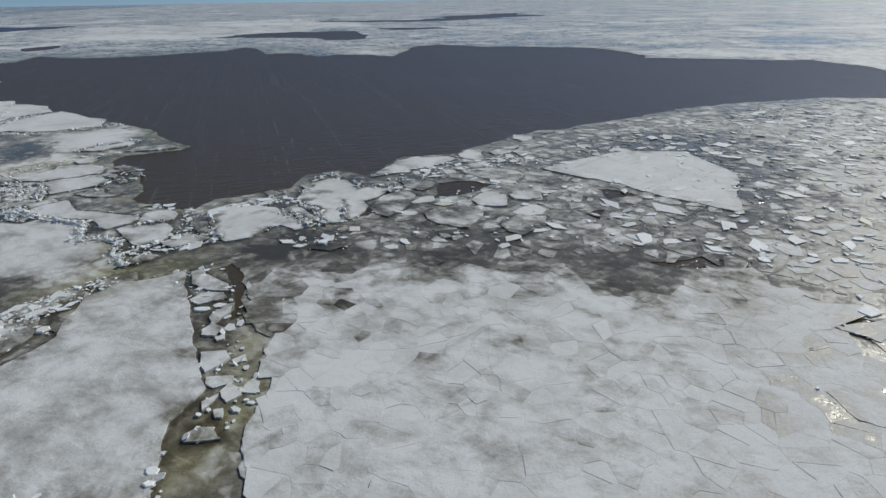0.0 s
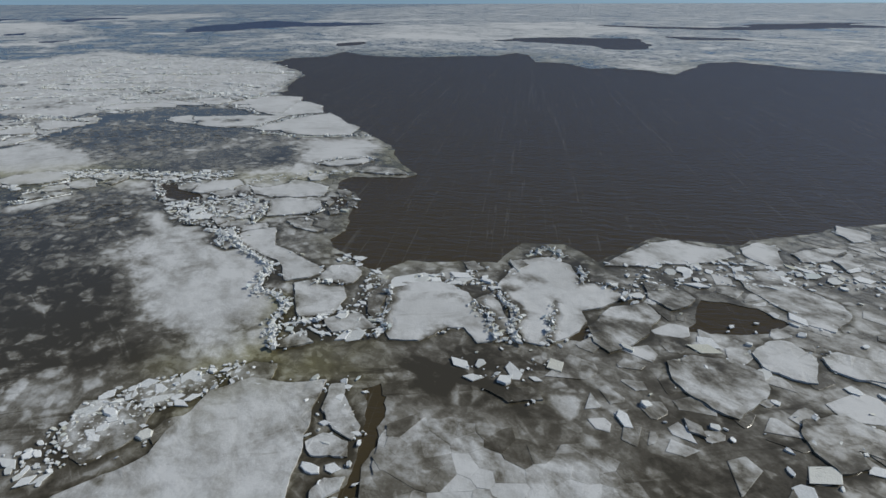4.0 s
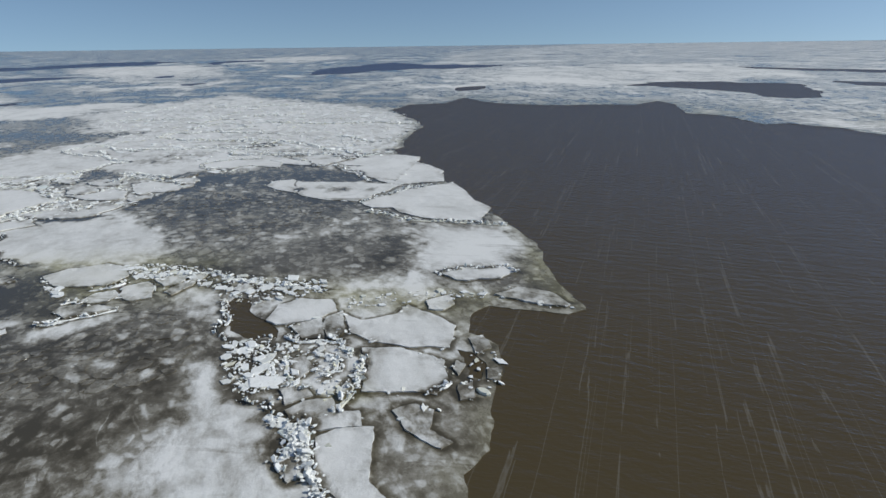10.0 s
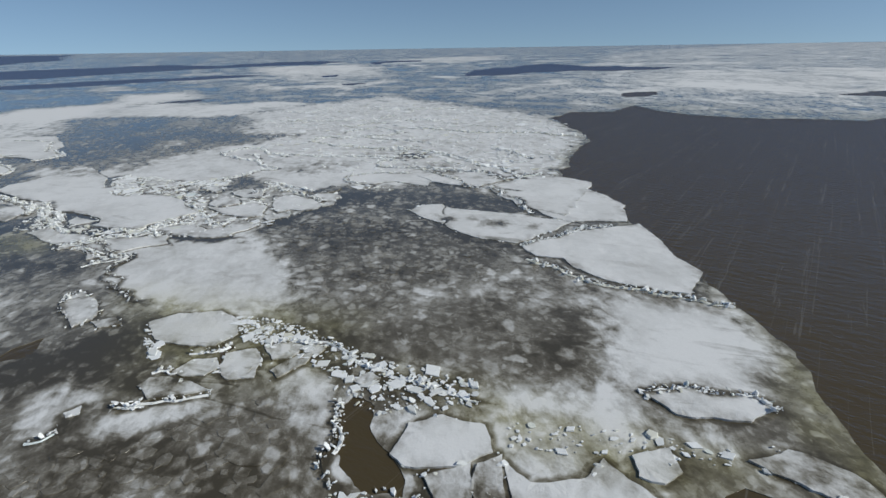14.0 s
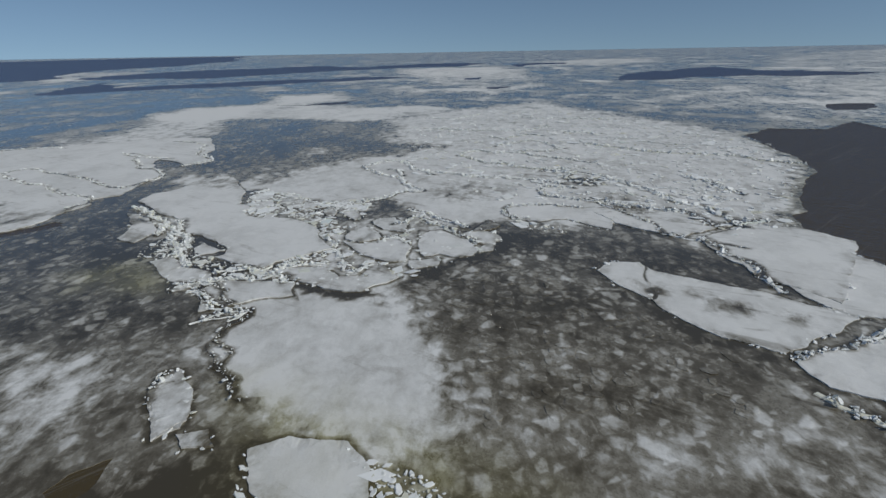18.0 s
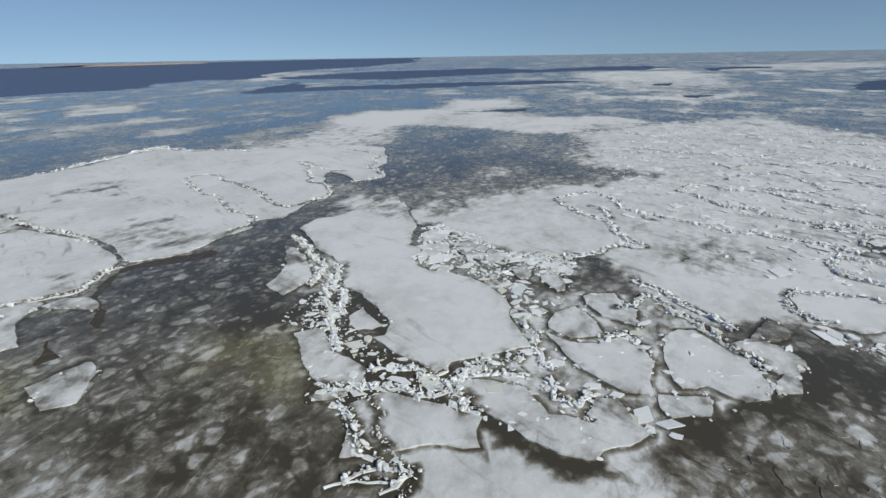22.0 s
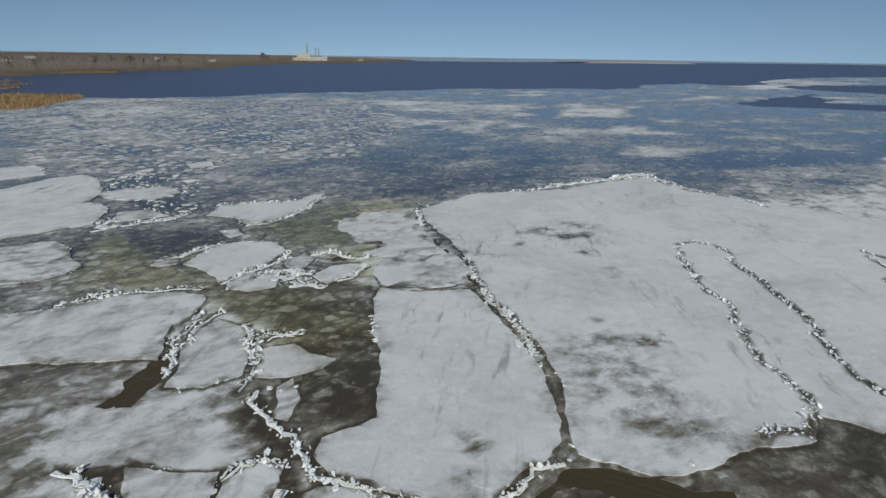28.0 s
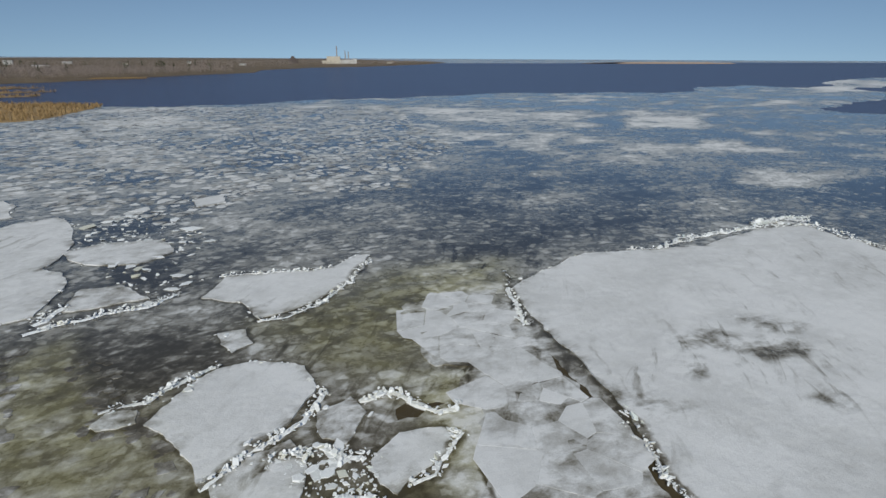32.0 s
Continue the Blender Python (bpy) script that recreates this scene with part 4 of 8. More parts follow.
floe([(-88, 51.6), (-88.2, 54.2), (-86.2, 57.7), (-83.3, 58.4), (-80.8, 57.6), (-80, 55.5), (-82.1, 53), (-84.3, 51.5)], 0.95, seed=6199)
floe([(-75.9, 54.8), (-78.1, 55.8), (-77.3, 58.1), (-75.2, 57.8), (-73.3, 56.6), (-74.2, 54.9)], 0.95, seed=2805)
floe([(-77, 58.7), (-77.1, 60.7), (-75.1, 61.1), (-74.7, 59.8), (-75.6, 58.7)], 0.85, seed=5754)
floe([(-73.4, 57.9), (-74, 59.5), (-73.9, 61.7), (-72.7, 60.5), (-72.2, 58)], 0.75, seed=2435)
floe([(-96, 45.5), (-99.9, 46), (-99.7, 47.3), (-96.4, 48.2), (-92.7, 47.9), (-91.3, 45.8)], 0.9, seed=859)
floe([(-91.3, 47.3), (-91, 49.3), (-89.2, 49.6), (-89.8, 47.7)], 0.7, seed=5640)
ridge([(-96.1, 45.3), (-99.1, 45.8), (-99.8, 46.6)], .3, .35, 6, 6394)
ridge([(-103, 49), (-98.9, 49.5), (-95, 50.7), (-93.5, 51.4)], .1, .22, 3, 5727)
hole([(-89, 40.4), (-90.1, 41.5), (-90.6, 43.8), (-88.7, 43.2), (-87.7, 42.1), (-88.1, 40.8)], 0.12, 0.8, 8949)
cover([(-88.3, 43.9), (-89.2, 48.1), (-88.3, 51), (-84.5, 51.1), (-76.7, 50.2), (-81.9, 40.9), (-87, 40.1)], 0.13, 2)
crack([(-82, 42.5), (-84, 43.4), (-86.6, 46.3), (-89, 48.4)], 7966)
brash([(-84.1, 58.4), (-81.9, 60.8), (-77.5, 63.3), (-73.8, 63.2), (-74.5, 62), (-76.8, 59.1), (-79.5, 57.6)], 170, .6, 7673)
brash([(-85.4, 50.8), (-83.5, 51.7), (-80.6, 51.4), (-81.1, 50.5)], 30, .5, 7770)
cover([(-43.4, 68.7), (-39.8, 68.6), (-36.8, 63), (-39.3, 60.4), (-40, 63.1), (-39.8, 65.1)], 0.46, 1.5)
brash([(-70.7, 61.6), (-63, 70), (-60.4, 67.9), (-63.8, 62), (-68.7, 60.5)], 110, .5, 2206)
algae([(-146.1, -9.2), (-147.5, -7.7), (-146.3, -4.5), (-144.2, -6.5)], 2)
algae([(-134.9, -36.9), (-146.6, -28.1), (-146.8, -20), (-141.5, -19), (-143.5, -25.8)], 4)
algae([(-121.2, 12.4), (-122.8, 20), (-119.4, 23.1), (-117.8, 15.9)], 3)
algae([(-127.9, 34.9), (-129.1, 40.5), (-123, 42), (-121.6, 35.9)], 4)
algae([(-96.5, 51.7), (-87.2, 60.6), (-77.1, 66.6), (-70.5, 61.6), (-77, 50.2)], 5)
cover([(-96, 65.7), (-89.1, 69.5), (-79.1, 71.1), (-74.3, 72.3), (-66.9, 74.2), (-74.2, 60.3), (-82.1, 60.2), (-90.3, 59.9)], 0.36, 6)
cover([(19.2, 23.3), (20.8, 23.3), (21.6, 19.5), (20.9, 16.2), (30.5, 27.9), (27.4, 30.6), (26.1, 32.1), (23.8, 26.9)], 0.66, 2)
hole([(-175.8, -21.2), (-174.4, -18.4), (-173.1, -15.4), (-171.6, -12.2), (-170.2, -9.5), (-168.8, -7.2), (-167.4, -5), (-166.8, -4.1), (-165.6, -5.3), (-167.3, -7.6), (-168.8, -10), (-170.6, -13.2), (-172.1, -15.8), (-173.2, -18)], 0.12, 0.8, 9827)
cover([(-106.8, 90), (-107.2, 95.3), (-96.3, 91), (-88.9, 89.6), (-82.7, 91.9), (-81.5, 91.6), (-85.1, 88.6), (-89.3, 87.4), (-96.5, 87.2), (-102.2, 87.7)], 0.1, 0.5)
melt([(-94.1, 94.9), (-89.8, 97.5), (-87.6, 96.8), (-90.2, 93.7)], 0.55, 1)
melt([(-99, 91.6), (-96.7, 93.1), (-94.4, 92.7), (-96, 90.8)], 0.5, 0.7)
melt([(-88.1, 99), (-85.4, 100.9), (-85.3, 98.2)], 0.55, 1)
crack([(-102.5, 96.3), (-99.9, 93.8), (-97.5, 92.4), (-94.7, 90.5)], 377)
cover([(-51.9, 52.1), (-49.6, 54), (-45.6, 50.6), (-42.3, 50.3), (-39.8, 50.6), (-37.3, 49.4), (-36.9, 47.9), (-35, 45.9), (-32.8, 45), (-31.1, 44.9), (-29.1, 43.5), (-37.7, 36.5), (-40.6, 39), (-42.7, 42.1), (-46, 45.6), (-49.4, 48.5)], 0.95, 2)
cover([(-115.4, 47.6), (-117.1, 51.9), (-114.2, 57.9), (-108.9, 63.1), (-103.5, 65.4), (-95.8, 66.6), (-90.6, 65.8), (-86.2, 62.1), (-86.4, 58.1), (-90.9, 54.3), (-95.3, 51.1), (-101.4, 49.3), (-104.5, 49.7), (-108.2, 52.7), (-110.4, 49.8)], 0.95, 0.8)
cover([(-51.5, 47.5), (-51.2, 52.7), (-38.8, 52.5), (-29, 43.5), (-27, 39.5), (-33.6, 36.9), (-42.5, 40.6)], 0.9, 6)
cover([(-68.7, 66.1), (-63.6, 69.1), (-59.5, 71.8), (-56.2, 78.5), (-48.4, 78.4), (-48.2, 76), (-52.2, 73.4), (-57.5, 69.9), (-61.8, 67.2)], 0.85, 3)
cover([(-67.4, 88.5), (-56.9, 96.4), (-51.3, 93.5), (-50.2, 86.2), (-49.8, 84.1), (-52.8, 81.5), (-54.9, 79), (-57.7, 78.8), (-61.7, 84.4)], 0.97, 3)
cover([(-108.3, 52.7), (-114.7, 52), (-110.2, 60.5), (-104.9, 66.4), (-94.8, 68), (-83.6, 65.3), (-82.8, 62), (-84.2, 58.4), (-91.7, 53.8), (-97.1, 51), (-104.6, 49.8)], 0.92, 4)
cover([(-73.9, 58.6), (-71.9, 62.4), (-66.8, 61.4), (-62.2, 58.1), (-54.9, 54.2), (-56.3, 52.5), (-61.2, 55.6)], 0.92, 3)
cover([(-245.6, 108.8), (-280.5, 187.1), (-201.6, 188.4), (-158.3, 187.5), (-127.6, 161.3), (-107.3, 127.4), (-97.9, 120.5), (-106.3, 108.2), (-126.1, 109.1), (-128, 91.6), (-165.5, 86.5)], 0.9, 8)
cover([(-316.5, 46.3), (-309.3, 74.7), (-287.2, 109.8), (-251.8, 115), (-253, 94.7), (-299.1, 45.9)], 0.9, 6)
cover([(-180.1, 43.4), (-168.7, 55.5), (-199.7, 74.7), (-174, 86.4), (-139.2, 87), (-143.1, 68.4), (-125.6, 50.9), (-133.3, 42.4)], 0.95, 3)
cover([(-107.6, 32.2), (-110.8, 35), (-104.1, 39.9), (-99.4, 41.6), (-96.1, 39.8), (-94.8, 36.7)], 0.86, 5)
cover([(-307.7, 28), (-324.6, 45.7), (-295.9, 82.5), (-284.2, 88.7), (-270.2, 85.4), (-278, 66.5), (-289.7, 34.5)], 0.85, 8)
cover([(-385.4, 87.2), (-399.6, 115.5), (-336.2, 100.8), (-347.8, 92.2)], 0.85, 8)
cover([(-320.1, -151.6), (-379.4, -152.8), (-370.3, -127.2), (-318.9, -122.8)], 0.8, 10)
cover([(70.4, 205.4), (104, 230.4), (156.4, 197), (138.2, 157.8), (104.7, 128.9), (121.3, 181.8)], 0.85, 10)
cover([(-125.5, 220.4), (-101.7, 268.2), (-76.6, 259.6), (-100.7, 247.5)], 0.8, 8)
cover([(-155.8, 88.6), (-149.3, 115.6), (-136.2, 103.4), (-149.7, 92.4)], 0.85, 4)
cover([(-234.6, 12.4), (-239.7, 51.4), (-320, 52.8), (-296.1, 34.1)], 0.8, 6)
cover([(-138.6, -30.5), (-142.3, -26.9), (-143.1, -13.7), (-135.9, -4.7), (-126.6, -6.9)], 0.8, 3)
cover([(-167.3, -33.4), (-177.1, -38.8), (-184.6, -33.7), (-176.7, -22.5), (-166.9, -5.3), (-156.5, -14.4)], 0.8, 2)
cover([(-66.5, 61.1), (-63.8, 61.4), (-54.8, 56.6), (-47.5, 53.7), (-41.4, 49.2), (-36, 46.7), (-42.9, 41.1), (-48.6, 44.8), (-55.1, 49.6), (-62.1, 56.3)], 0.85, 2.5)
cover([(-71.8, 34.9), (-57.6, 43.3), (-46.8, 41.9), (-39.9, 38.8), (-32.3, 35.1), (-41.2, 28.2)], -0.04, 2.5)
cover([(-142.9, 79.2), (-153.8, 88.5), (-155.2, 94.3), (-149, 100.3), (-143.9, 106.2), (-135.7, 105.1), (-127.8, 106.7), (-122, 108.7), (-122.2, 104.2), (-116.9, 98.3), (-118.9, 95.3), (-122.5, 92.2), (-124.6, 89.9), (-124.2, 84.6), (-124.9, 79.3), (-130.4, 77.3)], 0.93, 0.8)
cover([(-146.6, 87.4), (-149.1, 96.3), (-141.8, 99), (-135.4, 96.8), (-135, 88.9), (-139.8, 85.3)], 0.74, 4)
cover([(-160.3, 60.6), (-173.1, 66.9), (-182.6, 82.9), (-176.2, 94), (-179, 106.4), (-153.2, 95.6), (-155.6, 88.1), (-147.4, 82.9), (-143.8, 77), (-145.2, 70.7), (-147.9, 66.9), (-152.4, 63)], 0.92, 1.5)
cover([(-136, 41.8), (-137, 45.9), (-135.2, 48.8), (-129.6, 51.3), (-125.7, 51.3), (-125.4, 48.8), (-122.6, 51.8), (-120.7, 53.5), (-120.7, 49), (-121.8, 47.6), (-125.8, 45.7), (-129, 41)], 0.1, 0.6)
cover([(-119.7, 44.6), (-120.3, 49.5), (-121, 54), (-120.7, 57), (-121.8, 61.5), (-122.3, 63.6), (-119.2, 62.7), (-118.1, 57.6), (-116.8, 56.1), (-114.1, 58.3), (-113.3, 57.4), (-115.1, 55.1), (-116.9, 51.8), (-116.2, 48), (-116.2, 45.1)], 0.15, 0.5)
cover([(-158.9, 54.1), (-159.9, 57.1), (-156.8, 59.4), (-151.3, 62), (-147.2, 66.7), (-143.6, 70.3), (-143.8, 77), (-139.8, 78.3), (-134.9, 76.3), (-133.4, 76.3), (-134.8, 70.5), (-137.5, 68.7), (-130.2, 67.9), (-127.6, 68.3), (-125.6, 65.5), (-123.3, 67.5), (-125, 70.7), (-126, 72.4), (-119.3, 69.8), (-118.6, 68.4), (-116.3, 67.1), (-114.9, 67), (-113.6, 66.1), (-114.2, 63.4), (-116.1, 62.6), (-119.2, 62.4), (-122.7, 63.8), (-125.9, 62.9), (-130.7, 63.1), (-136, 61.3), (-138.7, 58.4), (-140.8, 55.9), (-142.8, 54.3), (-148.9, 53.8)], 0.4, 0.5)
cover([(-143.8, 67.1), (-144.2, 75.2), (-135, 70.8), (-136.5, 69.1), (-138.8, 67)], 0.45, 0.8)
brash([(-145.2, 66.6), (-144.7, 75.5), (-135, 70.8), (-136.5, 69.1), (-138.8, 67)], 220, 0.7, 156, False)
cover([(-116.3, 55.5), (-120.7, 59.2), (-119.8, 62.5), (-127.7, 63.4), (-132, 67.7), (-132.8, 72.3), (-131.1, 78.4), (-126.8, 80.2), (-121.3, 81.6), (-120.2, 85.8), (-116.1, 84.5), (-113, 79.6), (-111.2, 73.6), (-108.2, 68.6), (-108, 64.3), (-110.2, 60.6), (-113.7, 57.7)], 0.74, 0.6)
cover([(-113.7, 57.7), (-111.2, 60.3), (-108.9, 62.2), (-108.1, 64.8), (-108.2, 68.6), (-111.5, 70.5), (-111.1, 74), (-112.8, 76), (-112.7, 79.4), (-114.4, 83.4), (-118.4, 86.7), (-115.8, 85.9), (-112.7, 82.9), (-111.4, 79.2), (-110.4, 74.8), (-108.5, 70.8), (-107.1, 66.3), (-107.6, 62.8), (-109.5, 59.9), (-112.2, 58)], -0.12, 0.4)
cover([(-144.1, 113.5), (-141.1, 118.2), (-136.6, 117.2), (-136.7, 111.5), (-140, 110.7)], 0.3, 1)
cover([(-123.1, 104.6), (-118.7, 103.9), (-114.7, 103.7), (-111.9, 104.9), (-109.8, 106.4), (-108.8, 105.2), (-111.2, 103.4), (-114.1, 102.3), (-117.8, 102.3)], 0.02, 0.4)
floe([(-159.7, 37.6), (-150.5, 41.4), (-147, 44), (-142, 45.5), (-137, 46.1), (-135.3, 48.2), (-131.6, 50.1), (-127.8, 51.3), (-125.7, 50.8), (-125.5, 49.8), (-122.6, 51.8), (-121.1, 53.7), (-119.7, 54.3), (-119.3, 54.8), (-120, 56), (-120.8, 56.5), (-121.4, 59), (-122, 61.6), (-122.5, 63.7), (-125.9, 63.2), (-128.3, 62.9), (-130.7, 63.4), (-132.8, 63.2), (-136.7, 61.4), (-138.6, 59.7), (-140.2, 57.9), (-140.8, 55.9), (-142.8, 54.3), (-145.7, 53.9), (-146.6, 55.2), (-149.2, 55.1), (-150.1, 53.6), (-158.7, 55.1), (-168.2, 54.3), (-172, 53.4), (-174.3, 51), (-172.9, 47.1), (-167.9, 44.5), (-165, 42.1), (-164.4, 39.5)], 0.96, seed=191)
melt([(-175, 46), (-175.4, 51), (-168.4, 53.4), (-161.9, 53.3), (-163.9, 50.2), (-167.5, 47.3)], 0.68, 1.5)
floe([(-130.1, 47.3), (-131.8, 48.4), (-129.8, 49.4), (-127.9, 50.7), (-127.2, 49.7), (-127.3, 48.2), (-128.3, 47.5)], 0.95, seed=205)
floe([(-127.2, 42.4), (-128, 44.9), (-123.7, 46.4), (-122.2, 48), (-120.3, 49.5), (-118.3, 49.2), (-118.1, 47), (-119.1, 45.6), (-121.2, 44.4), (-125, 43.3)], 0.9, seed=212)
floe([(-117.2, 45.2), (-117.5, 45.8), (-117.6, 48), (-117, 48.2), (-116.6, 45.5)], 0.8, seed=219)
floe([(-138.9, 37.3), (-152.2, 37), (-150.9, 38.7), (-144.4, 41.4), (-139.1, 41.7), (-137.4, 40.7), (-136, 39.7)], 0.85, seed=226)
ridge([(-155.8, 37.1), (-153.1, 39.1), (-148.4, 40.8), (-146.2, 41.9), (-143.2, 43.1), (-140.7, 42.7), (-138.3, 42.1)], 0.7, 0.42, 13, 233)
ridge([(-143.2, 43.1), (-138.8, 44.2), (-134.3, 44.4), (-130.9, 45.4), (-126.8, 46.1), (-123.7, 46.7)], 0.7, 0.42, 13, 240)
ridge([(-144, 44.8), (-140.3, 45.2), (-137.1, 45.1), (-134.1, 46.5), (-130.8, 46.5)], 0.7, 0.42, 13, 247)
ridge([(-120.3, 49.5), (-120.5, 51.4), (-120, 53.7), (-118.5, 54.5), (-117.6, 55.3), (-119, 57.3), (-119.9, 58.3), (-120.2, 61.2), (-120.8, 62.6)], 0.55, 0.45, 9, 254)
ridge([(-118.6, 46.1), (-117.6, 48.8), (-117.3, 51.4), (-117.5, 52.7), (-116.3, 53.5), (-116.2, 54.8), (-116.8, 56.1), (-114.3, 56.7), (-113.8, 57.9)], 0.55, 0.42, 10, 261)
ridge([(-116, 47), (-115.2, 48.1), (-112.9, 48.9), (-111.2, 49.4), (-110.3, 50), (-109.9, 50.5)], 0.6, 0.42, 10, 268)
ridge([(-108.3, 48.5), (-108.9, 49.7), (-108.9, 51.8), (-108.6, 52.8), (-107.5, 51.8), (-107, 50.8)], 0.35, 0.36, 8, 275)
brash([(-134.7, 41.1), (-135.9, 43.3), (-132.8, 46), (-126.5, 48.7), (-122.6, 51.8), (-121.2, 52.8), (-121.6, 49), (-123.7, 46.9), (-127.9, 46), (-128.2, 43.3), (-129.6, 40.9)], 150, 0.5, 282, False)
brash([(-119.7, 44.6), (-120.3, 49.5), (-121, 54), (-120.7, 57), (-121.8, 61.5), (-122.3, 63.6), (-119.2, 62.7), (-118.1, 57.6), (-116.8, 56.1), (-114.1, 58.3), (-113.3, 57.4), (-115.1, 55.1), (-116.9, 51.8), (-116.2, 48), (-116.2, 45.1)], 110, 0.8, 289, False)
brash([(-157.3, 55.8), (-159.6, 59.1), (-155.3, 60.8), (-148.3, 64.2), (-143.8, 67.1), (-138.6, 66.2), (-130.2, 66.5), (-128.2, 66.6), (-127.5, 63), (-131.7, 63.8), (-137.6, 61.5), (-141.3, 59.3), (-140.5, 56), (-145.1, 54.1)], 420, 1.0, 296, False)
brash([(-156.6, 59.9), (-154.3, 62.9), (-145.6, 66.3), (-144.7, 70.8), (-141, 73.7), (-137.1, 71.8), (-138.6, 69.3), (-142.1, 67.4), (-144, 63.5), (-151, 60.1)], 420, 0.7, 303, False)
floe([(-149.8, 60.1), (-151.5, 62.3), (-148.3, 64.2), (-143.4, 62.7), (-144.5, 61.3), (-146.9, 60.1)], 0.9, seed=310)
floe([(-147.2, 64), (-146.4, 65.1), (-143.6, 65.9), (-142.1, 63), (-144.4, 63.2)], 0.85, seed=317)
floe([(-144.3, 69.2), (-145.3, 70.2), (-143.8, 70.9), (-142, 70.6), (-141.6, 69.7)], 0.95, seed=324)
floe([(-139.7, 65.7), (-141.7, 67.4), (-138.2, 67.6), (-137, 66.7), (-137.5, 65.8)], 0.9, seed=331)
floe([(-137.7, 68.5), (-137.8, 70.4), (-133.7, 70.2), (-133.4, 69.2), (-134.8, 68.8), (-136.3, 68.3)], 0.85, seed=338)
floe([(-129.7, 63.3), (-129.9, 64), (-128.7, 64), (-128.5, 63.2)], 0.9, seed=345)
floe([(-130.1, 66.2), (-128.9, 67), (-128.6, 66.1), (-129.2, 65.5)], 0.95, seed=352)
floe([(-154.9, 55.5), (-157, 58.1), (-154.3, 59.5), (-151.3, 58.2), (-151.5, 56.1)], 0.95, seed=359)
floe([(-150.1, 55.6), (-150.8, 59), (-147.8, 59), (-145.6, 56.7), (-146.3, 55)], 0.92, seed=366)
floe([(-141.6, 56.9), (-142, 58.5), (-139.9, 58), (-139.8, 56.8)], 0.95, seed=373)
floe([(-117.8, 56.1), (-117.9, 58.3), (-116.4, 61.8), (-113, 62.6), (-111.8, 65.4), (-112.5, 66.6), (-110.4, 69), (-109.4, 67.1), (-109.1, 65.1), (-108.4, 64.4), (-109.2, 62.2), (-110.6, 60.6), (-112.9, 59.1), (-114.2, 57.8), (-116.1, 56.5)], 0.95, seed=380)
floe([(-114.6, 66.6), (-114.2, 68.2), (-112, 68.3), (-110.1, 69), (-111.4, 66.8), (-112.8, 65.3)], 0.9, seed=387)
floe([(-124.7, 65.6), (-122.7, 67.3), (-122.1, 69.6), (-123.1, 71.9), (-120.5, 73.1), (-118.5, 73), (-114.6, 71.1), (-115.1, 69.1), (-116.6, 67.9), (-118, 67.2), (-120.9, 66.2)], 0.95, seed=394)
floe([(-128.3, 67.5), (-129.5, 69.9), (-125.8, 70.8), (-123.7, 70.8), (-123.4, 67.5), (-125.4, 66.1)], 0.9, seed=401)
floe([(-122.8, 76), (-123.9, 77.8), (-123.5, 79.3), (-120.1, 80.3), (-117.1, 80.7), (-114.6, 80.5), (-113.1, 79.3), (-113, 77.3), (-113.8, 76.5), (-115.2, 75.5), (-115.1, 73.6), (-117, 73.6), (-120.1, 74.6)], 0.95, seed=408)
floe([(-114.5, 71.4), (-113.9, 75.1), (-111.7, 73.9), (-111.8, 71.1), (-113, 70.8)], 0.93, seed=415)
floe([(-120.8, 80.4), (-121.5, 83.8), (-119.5, 85.3), (-117.3, 85.3), (-116.2, 84.3), (-116.1, 82), (-117, 81.2), (-118.6, 80.2)], 0.93, seed=422)
floe([(-115.1, 81.1), (-116.3, 84), (-113.5, 82.1), (-113.6, 80.2)], 0.9, seed=429)
floe([(-131.9, 71.6), (-132.1, 75), (-128, 75.7), (-124.9, 74.2), (-127.2, 71.9), (-130.1, 71.3)], 0.9, seed=436)
floe([(-120.8, 58.9), (-120.7, 61.8), (-118.6, 62.2), (-118.9, 58.9)], 0.9, seed=443)
floe([(-121, 82.5), (-124.9, 87.2), (-122.1, 87.7), (-120.8, 85.4)], 0.6, seed=450)
brash([(-116.3, 55.5), (-120.7, 59.2), (-119.8, 62.5), (-127.7, 63.4), (-132, 67.7), (-132.8, 72.3), (-131.1, 78.4), (-126.8, 80.2), (-121.3, 81.6), (-120.2, 85.8), (-116.1, 84.5), (-113, 79.6), (-111.2, 73.6), (-108.2, 68.6), (-108, 64.3), (-110.2, 60.6), (-113.7, 57.7)], 190, 0.75, 457, False)
ridge([(-128.5, 63.5), (-125.9, 64), (-122.9, 64), (-120.1, 64), (-118.7, 64.5)], 0.5, 0.45, 8, 464)
ridge([(-117.8, 56.1), (-118.6, 57.8), (-118.6, 60), (-118.1, 62.1)], 0.5, 0.45, 8, 471)
ridge([(-117.7, 63.7), (-114.8, 63.6), (-113.9, 64.9), (-115.2, 66.4)], 0.5, 0.45, 8, 478)
ridge([(-123.4, 70.7), (-123.6, 72.7), (-120.5, 73.1)], 0.5, 0.45, 8, 485)
ridge([(-128.5, 73.7), (-131.1, 78.4), (-126, 79.8), (-121.6, 80.4), (-119.3, 80.6), (-116.7, 81.4)], 0.5, 0.45, 8, 492)
ridge([(-135.5, 78.5), (-132.9, 79.8), (-128.5, 80.9), (-123.4, 82.8)], 0.5, 0.45, 8, 499)
brash([(-123, 91.1), (-119.8, 93.2), (-116.7, 96.3), (-115.2, 93.6), (-118, 91.1), (-120.8, 89.6)], 45, 0.8, 506, False)
floe([(-121.7, 103.4), (-120.5, 106.6), (-116.1, 109.2), (-113.3, 111.8), (-109.9, 113), (-107.8, 107.8), (-109.2, 105.9), (-112.7, 104.1), (-116, 103)], 0.95, seed=513)
